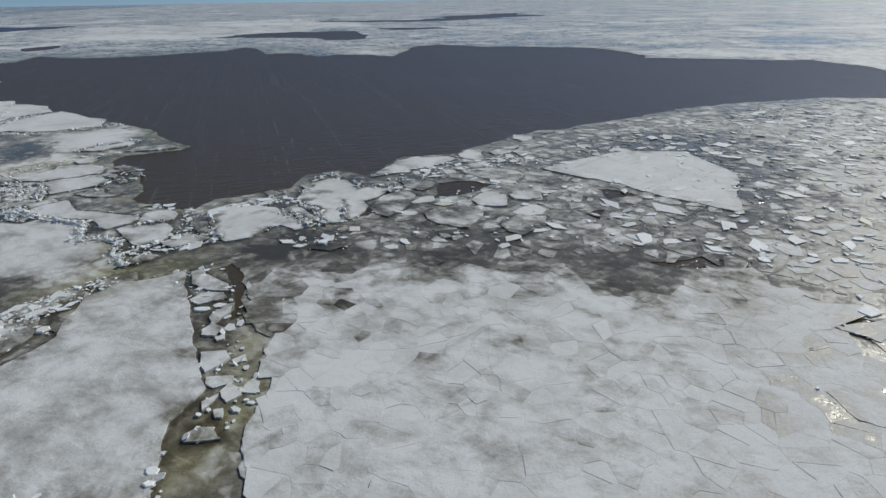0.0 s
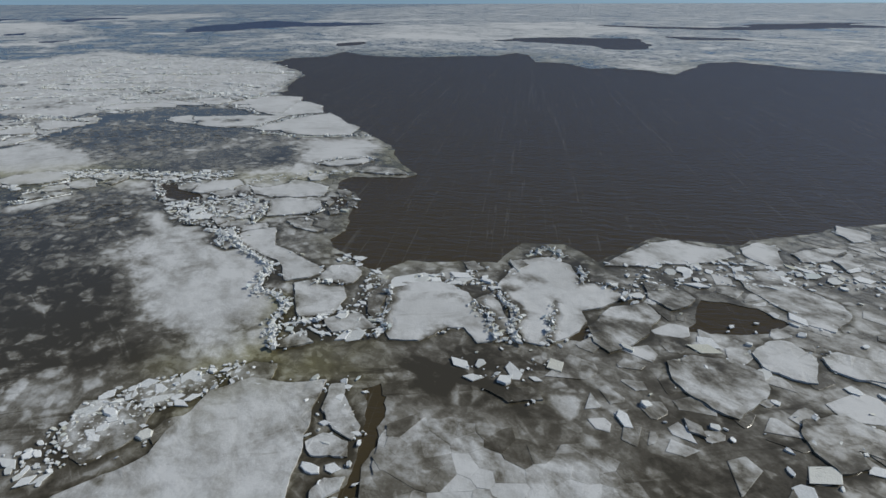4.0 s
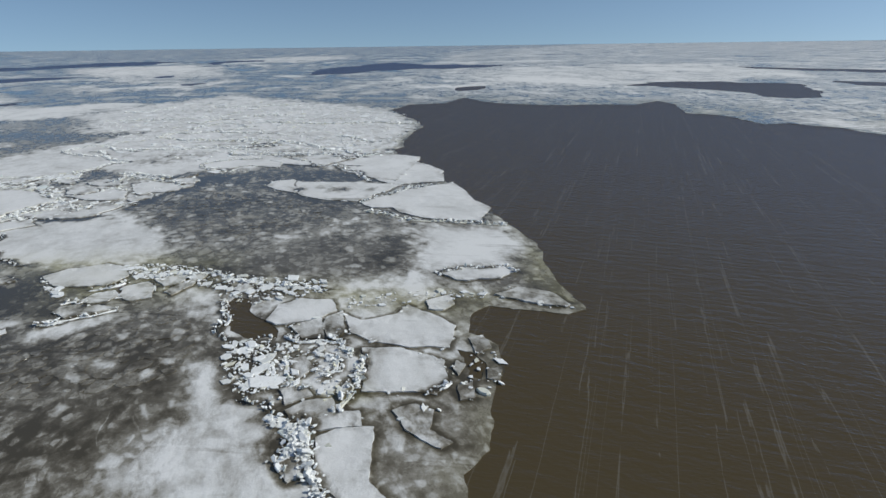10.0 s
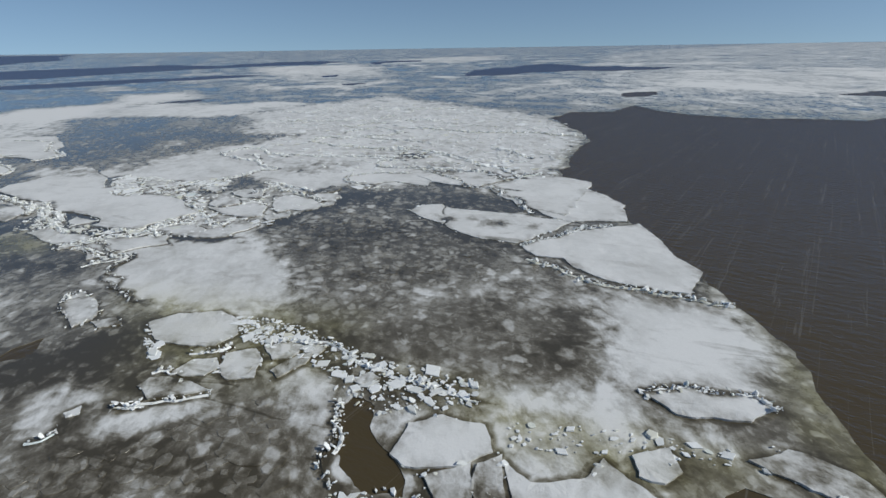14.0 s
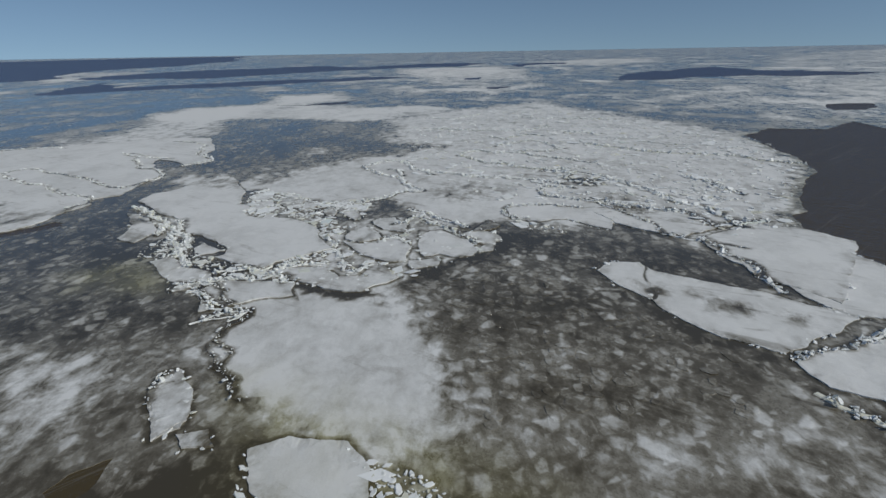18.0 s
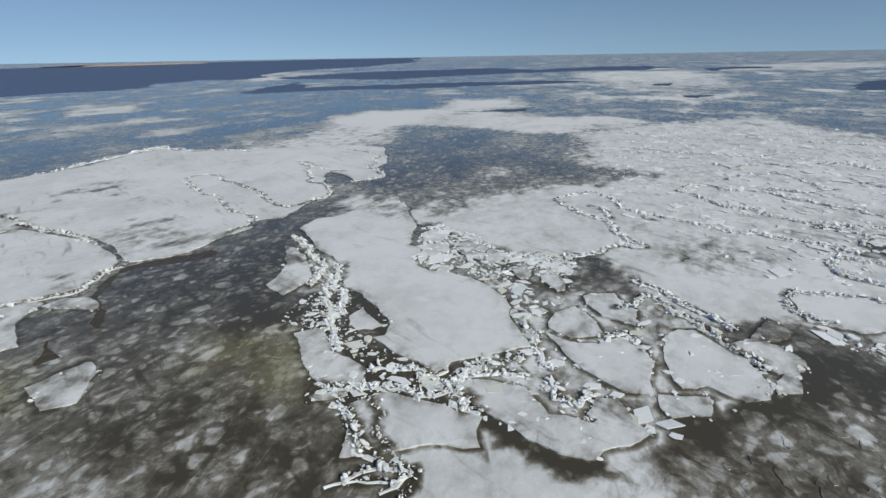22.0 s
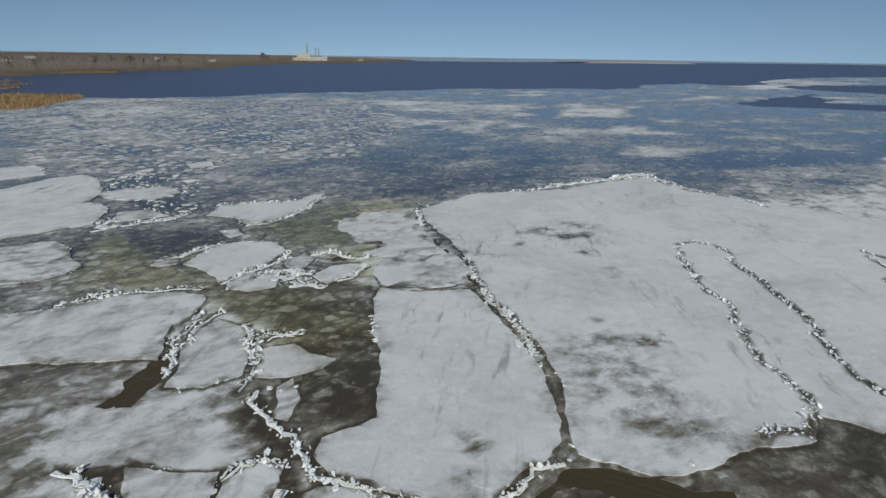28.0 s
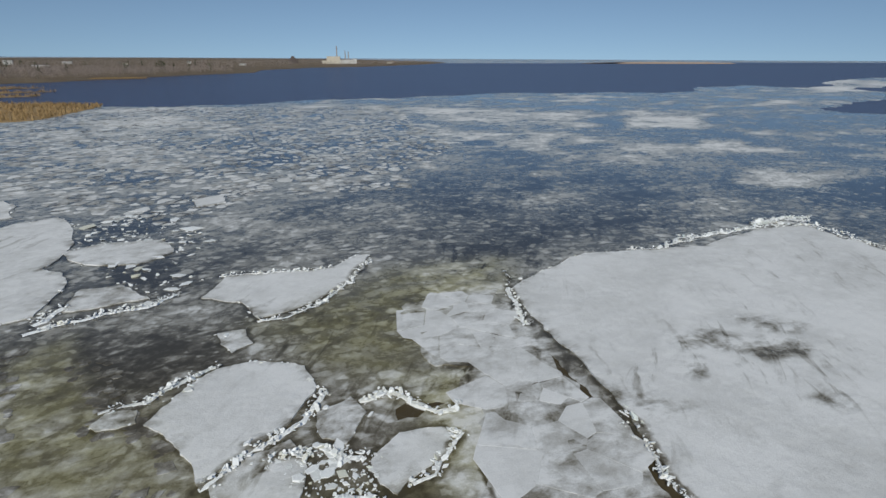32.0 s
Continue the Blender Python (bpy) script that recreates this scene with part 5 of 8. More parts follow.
ridge([(-171.2, 80.2), (-173.5, 83.5), (-174.9, 88.1), (-169.8, 89.8), (-163.2, 89.6), (-157.3, 90.7)], 0.5, 0.5, 8, 520)
ridge([(-170.1, 79.8), (-164.5, 80.6), (-159.4, 82.6), (-156.2, 84), (-150.9, 83.2), (-148.4, 83.7), (-145.6, 84.4)], 0.5, 0.5, 8, 527)
ridge([(-145.6, 84.4), (-147, 82), (-145.6, 79.1), (-143.9, 76.2), (-143.3, 73.1)], 0.5, 0.5, 8, 534)
ridge([(-159.5, 92.6), (-156.2, 94.6), (-153, 97.2), (-150.7, 98.4), (-149.2, 101.7), (-145.7, 104.9), (-143.7, 107.4), (-140.8, 108.1), (-139.7, 109.4)], 0.5, 0.5, 8, 541)
ridge([(-173.5, 103.5), (-177.4, 107.8), (-177.8, 110.9), (-173.5, 112.2), (-171.6, 116.4), (-166.1, 120), (-160.3, 122.4), (-153.4, 125.7)], 0.5, 0.5, 8, 548)
ridge([(-173.5, 103.5), (-168.3, 105), (-162.7, 105.7), (-160.5, 109.1), (-155.5, 110.3), (-152.2, 113.2), (-150.3, 116.9), (-146.5, 116.6), (-142.4, 112.5)], 0.5, 0.5, 8, 555)
ridge([(-180.7, 117.7), (-184.2, 122.3), (-185.7, 130.7), (-177.7, 130.8), (-170.7, 130.9), (-169.5, 124.6), (-172.3, 120.1)], 0.5, 0.5, 8, 562)
ridge([(-135.8, 102.5), (-133.3, 102.5), (-131.6, 103.6), (-130.7, 104.7)], 0.5, 0.5, 8, 569)
ridge([(-136.6, 103.2), (-139, 106.6), (-136.8, 109), (-135.9, 109.4)], 0.5, 0.5, 8, 576)
ridge([(-165.7, 84.3), (-159, 85.1)], 0.55, 0.6, 5, 583)
ridge([(-150.9, 113), (-150.1, 118.5), (-148.4, 121.1)], 0.55, 0.6, 5, 590)
ridge([(-196.2, 123.3), (-189.5, 125.6), (-194.2, 135.3), (-190.7, 136.8)], 0.55, 0.6, 5, 597)
ridge([(-221.8, 112.8), (-216.3, 118.1), (-211.1, 123), (-205.8, 130.3), (-201.1, 135.8), (-206.4, 149.7)], 0.55, 0.6, 5, 604)
ridge([(-192.4, 146), (-191.4, 151.8), (-185.2, 151.6), (-184.7, 154.7)], 0.55, 0.6, 5, 611)
ridge([(-235, 154.7), (-225.6, 157), (-219.5, 167.4), (-209.9, 178)], 0.55, 0.6, 5, 618)
ridge([(-247.5, 123.4), (-239.7, 130.8), (-247, 145.4)], 0.55, 0.6, 5, 625)
ridge([(-129.5, 92.3), (-130.5, 94.1), (-129.3, 97), (-127.3, 100.4), (-124.3, 103.7)], 0.4, 0.45, 8, 632)
ridge([(-128.6, 91.7), (-125.8, 90.7), (-123.7, 91.6), (-123.1, 92.6)], 0.4, 0.45, 8, 639)
ridge([(-137.5, 103.6), (-133.7, 102.7), (-130.9, 104), (-127.8, 106.7), (-124.9, 109.1), (-121.6, 110)], 0.4, 0.45, 8, 646)
ridge([(-127.1, 109.4), (-123.6, 110.3), (-120.5, 112.1), (-116.7, 114.7)], 0.4, 0.45, 8, 653)
cover([(-125.9, -14.7), (-130.3, -10.3), (-134.6, -5.2), (-133.8, 0.6), (-130.9, 1.4), (-126, -5.1), (-123.8, -9.3)], 0.72, 1.5)
cover([(-125.9, -14.7), (-133.7, -2.1), (-132.8, 1.5), (-134.5, 7.2), (-137.3, 11.9), (-136.9, 14.7), (-134.7, 14.4), (-131.9, 14.7), (-127.7, 18.3), (-118.8, 3.9)], 0.86, 0.8)
cover([(-131.1, 1.8), (-128.3, 4), (-125.9, 6), (-124.1, 6.7), (-124.5, 5.3), (-126.5, 4.7), (-129, 2.6), (-131.5, 1)], 0.05, 0.5)
cover([(-137.3, -4.9), (-135.1, -3.4), (-133.9, -0), (-134.5, 2.2), (-134.5, 4.5), (-135.5, 4.2), (-136.3, 2.1), (-135.8, -0.4), (-137.3, -3.9)], 0.05, 0.5)
cover([(-134.4, 4), (-133.2, 6.7), (-129.9, 10.3), (-127.3, 12.4), (-125.7, 13.5), (-128.3, 10.9), (-130.9, 8.3)], 0.12, 0.5)
cover([(-143.3, -6.8), (-147.3, -7.2), (-152, -5.7), (-146, 1.3), (-141, 4.1), (-138.8, 0.5), (-140.2, -3.4)], 0.2, 1.2)
cover([(-131.8, 14.5), (-134.6, 14.5), (-135.8, 15.6), (-135.2, 18.8), (-134.2, 21.6), (-130.6, 22.5), (-128, 18.2)], 0.3, 1.2)
cover([(-122, 0.6), (-123, 1.3), (-120.9, 6.7), (-119.8, 4.9)], 0.2, 0.8)
hole([(-135.5, -16.9), (-136.1, -17.1), (-132.7, -12.2), (-130.5, -10.8), (-128.3, -11.1), (-127.5, -12.2), (-130.8, -13.3)], 0.12, 0.6, 716)
floe([(-121, -37.3), (-126.5, -35.7), (-130.4, -33.8), (-134.1, -33), (-137.9, -31.1), (-141.5, -28.1), (-142.7, -25.7), (-141.7, -23.7), (-139.6, -21.7), (-137.3, -21.1), (-135.7, -19.3), (-133.7, -15.5), (-121.3, -26.8)], 0.88, seed=723)
floe([(-138.6, -18.3), (-141.1, -18.7), (-142.1, -15.5), (-140.3, -11.7), (-137.5, -7.8), (-134.4, -8.5), (-132.3, -10.9), (-134.9, -14.2)], 0.9, seed=730)
floe([(-139.2, -9.6), (-141.1, -10.4), (-143.6, -9), (-143.9, -5.8), (-144.6, -4), (-142.9, -3.7), (-140.2, -4.6), (-138, -6.9)], 0.93, seed=737)
floe([(-138.5, -4), (-140.3, -4.3), (-138.9, -1.2), (-136.8, 0.3), (-136.2, -0.8)], 0.8, seed=744)
floe([(-126.8, -3.4), (-130.8, 1.6), (-128.9, 3.8), (-126.2, 5.8), (-124.1, 6.4), (-122.1, 7.2), (-120.9, 6.7), (-124, 3.9), (-126.2, 1.9), (-125.8, -0.6)], 0.9, seed=751)
floe([(-130.5, 2.5), (-132.2, 2.4), (-133.7, 3.3), (-133.7, 4.5), (-132.2, 5.8), (-130.4, 7.4), (-128.1, 9.5), (-125.9, 11), (-124.6, 11.7), (-122.6, 10.1), (-124.6, 8.8), (-126.8, 6.4), (-128.8, 4.3)], 0.94, seed=758)
floe([(-132.5, 7.1), (-134.4, 7.4), (-137.2, 12), (-136.9, 14.7), (-134.7, 14.4), (-132, 14.8), (-129.4, 16.7), (-127.6, 17.9), (-125, 13.6), (-127.7, 12), (-129.9, 10.3), (-131.6, 8.8)], 0.93, seed=765)
floe([(-136.1, 14.8), (-137.8, 16.2), (-137.6, 19.1), (-135.7, 20.9), (-134.4, 20.9), (-135.2, 18.8), (-135.3, 16.6)], 0.8, seed=772)
floe([(-137.3, 3.8), (-141.5, 5), (-145.7, 0.8), (-155.2, -11), (-157.8, -12.6), (-159.6, -9.3), (-164.8, -4.8), (-162.5, -0.2), (-159.2, 5.7), (-156.3, 10), (-152.4, 14), (-148.8, 16.7), (-146.5, 16.9), (-143.9, 16.2), (-141.1, 16.5), (-138.8, 14.2), (-137.1, 10.8), (-135.5, 7.4), (-135.9, 4.8)], 0.95, seed=779)
melt([(-140.8, 12.8), (-141.6, 13.4), (-141.5, 14.7), (-140.4, 14.1)], 0.5, 0.7)
melt([(-143.5, 10.2), (-145, 11.6), (-145.1, 13.6), (-143.4, 12.2)], 0.5, 0.7)
melt([(-153.4, 13.2), (-152, 12.1), (-151.4, 12.8)], 0.5, 0.7)
ridge([(-134.9, 6.7), (-136.1, 9.4), (-137.2, 12), (-138.4, 14.6), (-139, 16.3), (-140.3, 17), (-142.7, 17.1), (-145.1, 16.6), (-147, 18)], 0.35, 0.38, 9, 807)
ridge([(-130.5, 2.5), (-132, 2), (-133.6, 2.7), (-133.9, 4.3)], 0.3, 0.38, 9, 814)
ridge([(-132.7, 5.8), (-130.6, 7.8), (-128.7, 9.4), (-127, 10.9), (-125.5, 12.2), (-124.5, 12.8)], 0.9, 0.38, 13, 821)
ridge([(-125.3, 6), (-123.9, 6.8), (-122.8, 7.8), (-121.7, 8.3)], 0.8, 0.38, 12, 828)
ridge([(-130.4, 12.3), (-132.2, 12.3), (-133.6, 12.6)], 0.7, 0.38, 12, 835)
ridge([(-125, -3.8), (-123.9, -0.6), (-122.7, 1.8), (-121.2, 4.3), (-120.3, 5.9)], 1.0, 0.38, 13, 842)
ridge([(-123.5, -6.4), (-124.4, -4.9), (-124.6, -2.5), (-125.1, -0.6)], 0.5, 0.38, 8, 849)
ridge([(-137.3, -4.9), (-135.9, -2.1), (-135.8, 1.3), (-136.3, 2.1), (-135.1, 5.1), (-134.7, 6.9)], 0.35, 0.38, 8, 856)
ridge([(-136.1, -5.8), (-138.4, -7.4), (-140.8, -10.9), (-142.8, -12.9), (-144.5, -10.3)], 0.2, 0.38, 6, 863)
ridge([(-132.7, -12.2), (-135.4, -15.7), (-138.1, -19.1), (-140.8, -22.1)], 0.25, 0.38, 8, 870)
algae([(-144, -9.7), (-146.3, -8.8), (-146.3, -6), (-143.8, -4.7), (-142.7, -7)], 1.5)
algae([(-121, 15), (-122.6, 17), (-121.4, 21.7), (-118.8, 23.6), (-117.6, 17.9)], 2)
cover([(-141.9, -62.2), (-155, -49.6), (-154.6, -42.2), (-142.8, -41.2), (-136.5, -47.3)], 0.22, 2)
cover([(-146.6, -17.8), (-154.2, -12.5), (-153.4, -8.9), (-150.1, -6.5), (-147.8, -1.3), (-144.5, -4.6), (-146.2, -12.2)], 0.27, 2)
cover([(-172.9, -41.4), (-184.1, -34.1), (-177.1, -25.4), (-167.1, -23.3), (-168.4, -28.8)], 0.66, 2)
floe([(-145.2, -36.7), (-147.5, -38.1), (-152.3, -40.3), (-155.2, -39.3), (-158.2, -35.3), (-157.2, -31.9), (-153.2, -29.2), (-148.9, -28.2), (-145.6, -27.3), (-146, -33)], 0.95, seed=912)
floe([(-146.1, -27.2), (-148.9, -28.1), (-152.2, -27.6), (-151.6, -24.3), (-149.6, -22), (-146.8, -22.9), (-145.4, -25.5)], 0.9, seed=919)
floe([(-155, -21.7), (-158.3, -22.5), (-161.2, -20.5), (-160.2, -18.9), (-158.5, -18.3), (-155.9, -18.5), (-154.3, -18.1), (-154.1, -19.6)], 0.93, seed=926)
floe([(-157.5, -56.2), (-162.4, -60.4), (-168.8, -56.3), (-173.4, -53.8), (-178.7, -55.2), (-180.1, -53.9), (-176.7, -50.7), (-170.2, -47.4), (-163, -46.2), (-159.5, -46.7), (-160.2, -52.1)], 0.95, seed=933)
floe([(-142.3, -39.5), (-143.7, -40.4), (-145.5, -39), (-144.9, -37.4), (-142.5, -38.5)], 0.8, seed=940)
floe([(-121.9, -97.3), (-130.8, -100.7), (-139.7, -101.7), (-147.1, -105.6), (-153.6, -105.6), (-154, -99.2), (-151.9, -87.7), (-147.6, -80.5), (-146.3, -79.7), (-148.1, -76), (-146.8, -69.9), (-143, -64.1), (-138.1, -64.6), (-134.7, -65.2), (-128.4, -65.4), (-122, -67.3)], 0.93, seed=947)
floe([(-126.1, -125.3), (-135.9, -126.7), (-143, -125.6), (-148.8, -125.4), (-149.9, -119.2), (-148.1, -110.8), (-141.1, -111.3), (-131.3, -108.6)], 0.93, seed=954)
floe([(-149.9, -84.9), (-154.7, -85.1), (-161.7, -80.9), (-161.1, -74.3), (-156, -72.5), (-150.8, -77.5)], 0.9, seed=961)
floe([(-148.3, -68.5), (-152.2, -66.4), (-153.2, -60.3), (-147.8, -61.8), (-145.4, -63.2)], 0.85, seed=968)
floe([(-124.5, -59.1), (-130.1, -61.1), (-134, -59.9), (-136.5, -58.6), (-137.2, -54.7), (-136, -49.7), (-136.1, -45.1), (-134, -43.9), (-131.8, -43.8), (-124.2, -45.9)], 0.75, seed=975)
floe([(-155.2, -46.7), (-157.7, -45.6), (-156.9, -42.5), (-154.6, -42.2)], 0.85, seed=982)
floe([(-155.3, -28.9), (-158.4, -28.7), (-158.1, -26.2), (-154.8, -24.3), (-153.9, -26)], 0.75, seed=989)
ridge([(-143.2, -40.8), (-146.3, -39.6), (-148.4, -40.5), (-152.5, -40.8)], 0.45, 0.4, 8, 996)
ridge([(-145.5, -27.4), (-148.4, -28.2), (-152.1, -28.5), (-155.5, -29.7), (-157.3, -30.8)], 0.5, 0.4, 9, 1003)
ridge([(-158.5, -27.7), (-160.6, -27.6), (-161.5, -25.7), (-162, -22.4), (-163.7, -21.6)], 0.6, 0.4, 10, 1010)
ridge([(-150.7, -20.9), (-152.9, -18.8), (-153.3, -17.7)], 0.5, 0.4, 9, 1017)
ridge([(-161.2, -20.5), (-161.6, -19.2), (-158.7, -18.5), (-155.6, -18.1)], 0.3, 0.4, 7, 1024)
ridge([(-141.4, -60), (-144, -60.2), (-147.1, -59.5), (-152.4, -58), (-156, -59.3)], 0.6, 0.4, 8, 1031)
ridge([(-142.5, -61.7), (-145.8, -64.4)], 0.9, 0.4, 10, 1038)
ridge([(-159.3, -46.3), (-164.1, -45.2), (-169.9, -47), (-178.7, -51.7)], 0.3, 0.4, 8, 1045)
ridge([(-161.8, -61), (-167.5, -57.5), (-173.4, -53.8)], 0.3, 0.4, 6, 1052)
ridge([(-130.6, -34.8), (-132.8, -34.3), (-135.1, -33.8), (-137.3, -32.3), (-139.5, -30.7), (-143.3, -27.6)], 0.25, 0.4, 6, 1059)
ridge([(-133.9, -15.2), (-137.6, -17.4), (-138.8, -18.7), (-140.5, -19.7), (-142, -20.2)], 0.3, 0.4, 7, 1066)
ridge([(-134.1, -34.8), (-135.7, -34.5), (-136.4, -33.8), (-136.1, -32.8), (-134.5, -33.1), (-134, -34.6)], 0.25, 0.4, 8, 1073)
ridge([(-142.3, -16.1), (-141.5, -13.5), (-140, -10.6), (-139.6, -9.5)], 0.4, 0.4, 9, 1080)
ridge([(-142.1, -11.4), (-143.7, -11.3), (-145.3, -10.1)], 0.2, 0.4, 6, 1087)
ridge([(-166.4, -4.1), (-164.1, -1.5), (-163.4, 1), (-161.5, 4), (-160.7, 5.7), (-158.7, 7.5), (-157.7, 8.8)], 0.45, 0.4, 10, 1094)
ridge([(-185, -33.2), (-180.4, -27.9), (-178.8, -26)], 0.4, 0.4, 9, 1101)
ridge([(-172.4, -12.2), (-169.6, -8.1), (-167.1, -4.8)], 0.2, 0.4, 6, 1108)
ridge([(-208.1, -29.6), (-218.8, -24.4), (-232.5, -19.7), (-240.7, -13), (-236.4, -7.8)], 0.3, 0.4, 6, 1115)
ridge([(-234.6, -20.5), (-242.1, -17.8), (-246.1, -14.7)], 1.1, 0.4, 8, 1122)
ridge([(-236.4, -7.8), (-236.1, -3.1), (-235.7, 1.3), (-235, 7), (-231.9, 11.8)], 0.4, 0.4, 7, 1129)
brash([(-154.7, -98.5), (-167.5, -99.4), (-167.1, -86.9), (-168.2, -74.8), (-159.8, -68.8), (-160, -60.8), (-152.4, -58), (-151.5, -69), (-152.4, -89.7)], 200, 0.9, 1136)
brash([(-150.2, -26.4), (-152.6, -26.1), (-154.5, -24.9), (-155.5, -22), (-153.2, -18.5), (-151.3, -20.1), (-149.6, -23.1)], 150, 0.5, 1143, False)
ridge([(-149.5, -26), (-151.5, -26.3), (-152, -25.1)], 0.5, 0.4, 12, 1150)
ridge([(-153.4, -25.3), (-153.4, -23.3), (-154.8, -22.4)], 0.5, 0.4, 12, 1157)
algae([(-159.3, -42.7), (-166.3, -43), (-172.9, -41.4), (-178, -39.9), (-169.7, -32.6), (-163.4, -29.1), (-159.6, -32.7)], 4)
algae([(-142.7, -25.1), (-146.2, -22.8), (-151.8, -17.3), (-148.6, -15.8), (-143.9, -18.3), (-141.4, -18.8), (-142, -22.3)], 3)
algae([(-143.9, -8.8), (-146.8, -7.5), (-145.7, -4.9), (-143.5, -5.6)], 2)
algae([(-140.5, -55.9), (-144, -38.2), (-145.1, -32.2), (-144.5, -25.8), (-138.4, -33.1), (-133.4, -38), (-136.9, -46.9)], 4)
melt([(-186.3, -12.6), (-190.6, -10.2), (-189.4, -8.9), (-186, -10.9)], 0.5, 0.8)
melt([(-189.6, -8.2), (-194.6, -4.6), (-192.8, -3.9), (-189.2, -6.6)], 0.55, 0.8)
melt([(-174, -16.5), (-174.3, -13.2), (-171.6, -13)], 0.5, 0.8)
melt([(-163, 11.7), (-165.5, 12.8), (-166.2, 14.3), (-163, 13.1)], 0.45, 0.8)
melt([(-167.1, 14.8), (-169.7, 16.3), (-167.7, 17.2), (-165.3, 15.8)], 0.55, 0.8)
melt([(-175.9, -8.7), (-177.4, -8.2), (-175.4, -7.4)], 0.5, 0.8)
melt([(-166.6, 9.5), (-167.5, 9.9), (-166.4, 10.1)], 0.5, 0.8)
melt([(-184.8, -1.9), (-186.9, -0.3), (-184.9, -0.7)], 0.5, 0.8)
melt([(-181.8, 3.9), (-184.2, 4.7), (-181, 6.2), (-179.3, 5.2)], 0.78, 0.8)
cover([(-38.1, 50.5), (-35.1, 50), (-33.6, 48.6), (-33.9, 47.3), (-34.4, 47.2), (-34.8, 48.6)], 0.12, 0.5)
cover([(-32.3, 45.9), (-30.7, 45.8), (-29.1, 45.2), (-28, 44), (-27.8, 43.1), (-28.6, 42.3), (-29, 44.7)], 0.1, 0.5)
cover([(-28.5, 42.8), (-26.4, 44.3), (-25.8, 46.6), (-25.6, 48.6), (-26.6, 50.4), (-27.1, 53.8), (-24.7, 51.9), (-24.8, 49.2), (-22.9, 47.2), (-21, 45.7), (-20.9, 44.8), (-26.6, 40.3)], 0.06, 0.5)
cover([(-41.6, 56.2), (-38.9, 57.7), (-34.5, 56.4), (-32.1, 53.3), (-33.6, 52.1), (-37.6, 53)], 0.5, 1)
algae([(-32.3, 45.9), (-30.1, 46.3), (-27.5, 43.6), (-28, 41.6), (-29.5, 42)], 1)
cover([(-26.8, 54), (-23, 58.7), (-16.7, 61.2), (-15.8, 56.3), (-17, 54.1), (-18.7, 53.7), (-21.1, 54.8), (-25, 52)], 0.36, 1)
floe([(-44.2, 53.6), (-43.8, 54.9), (-42, 56.6), (-38.8, 53.1), (-37.4, 52.9), (-33.4, 51.8), (-31.1, 51.1), (-31.4, 49.2), (-32.8, 47.9), (-35.1, 50), (-37.8, 50.8), (-41.1, 51.3)], 0.95, seed=1297)
floe([(-31.7, 47.8), (-30.7, 49), (-27.5, 49.3), (-26.3, 48), (-25.7, 45.5), (-26.9, 43.9), (-27.8, 43.9)], 0.88, seed=1304)
floe([(-30.6, 49.4), (-31, 52), (-29.1, 53.1), (-27.9, 52.4), (-27.3, 50.2), (-28.1, 49.4)], 0.85, seed=1311)
floe([(-23.4, 46.8), (-24.8, 49.2), (-25.4, 52), (-24.5, 52), (-23.3, 49.1), (-21.8, 46.5), (-22.3, 46.1)], 0.45, seed=1318)
floe([(-25.8, 44.4), (-24.7, 45.8), (-23.9, 46.4), (-22.7, 45.8), (-21.5, 45.3), (-22.4, 44.4), (-24.1, 43.3)], 0.85, seed=1325)
floe([(-26.9, 40.6), (-26.4, 41.7), (-25.4, 42), (-24.5, 41.7), (-26.3, 40)], 0.8, seed=1332)
floe([(-16.7, 60.1), (-15.9, 61.1), (-14.9, 60.3), (-15.5, 58.8)], 0.7, seed=1339)
floe([(-20.5, 58.2), (-19.6, 58.9), (-18.1, 57.8), (-19.2, 56.8)], 0.65, seed=1346)
floe([(-44.2, 50.6), (-44, 51.9), (-42.5, 51.5), (-42.5, 50.2)], 0.75, seed=1353)
ridge([(-46.7, 54.3), (-44.6, 53.3), (-43.7, 52.1), (-41.8, 51.3), (-39.4, 50.5), (-37.3, 49.7), (-35.9, 49.4), (-35.1, 48.3), (-35.1, 47.5), (-34.5, 46.8), (-34.2, 45.8), (-33.5, 45.3), (-32.3, 45.9), (-30.7, 45.1), (-29.6, 44.8), (-29.4, 44.1), (-29.3, 43), (-29.1, 42.3), (-28.3, 41.9), (-27.7, 40.9), (-26.8, 40.1)], 0.5, 0.36, 15, 1360)
ridge([(-48.5, 52.9), (-45.2, 52.8), (-44, 50.7)], 0.8, 0.4, 9, 1367)
ridge([(-30.7, 49.2), (-29.2, 49), (-28.1, 49.4)], 0.3, 0.5, 6, 1374)
ridge([(-28, 42.4), (-26.8, 43.9), (-26, 44.2)], 0.4, 0.6, 5, 1381)
brash([(-28.5, 42.8), (-26.4, 44.3), (-25.8, 46.6), (-25.6, 48.6), (-26.6, 50.4), (-27.1, 53.8), (-24.7, 51.9), (-24.8, 49.2), (-22.9, 47.2), (-21, 45.7), (-20.9, 44.8), (-26.6, 40.3)], 170, 0.6, 1388, False)
brash([(-31.1, 55), (-29.4, 54.5), (-28.7, 53.3), (-31.2, 53.1)], 25, 0.5, 1395, False)
floe([(-24.2, 51.3), (-23.2, 52.4), (-20.6, 53.9), (-18.8, 53.5), (-16.8, 52.4), (-14.9, 50.5), (-13, 48), (-14.1, 46.9), (-15.8, 48.3), (-16.9, 47.7), (-17.3, 46.6), (-18, 45.3), (-19.9, 44.5), (-21, 45.6), (-22.6, 48.4)], 0.95, seed=1402)
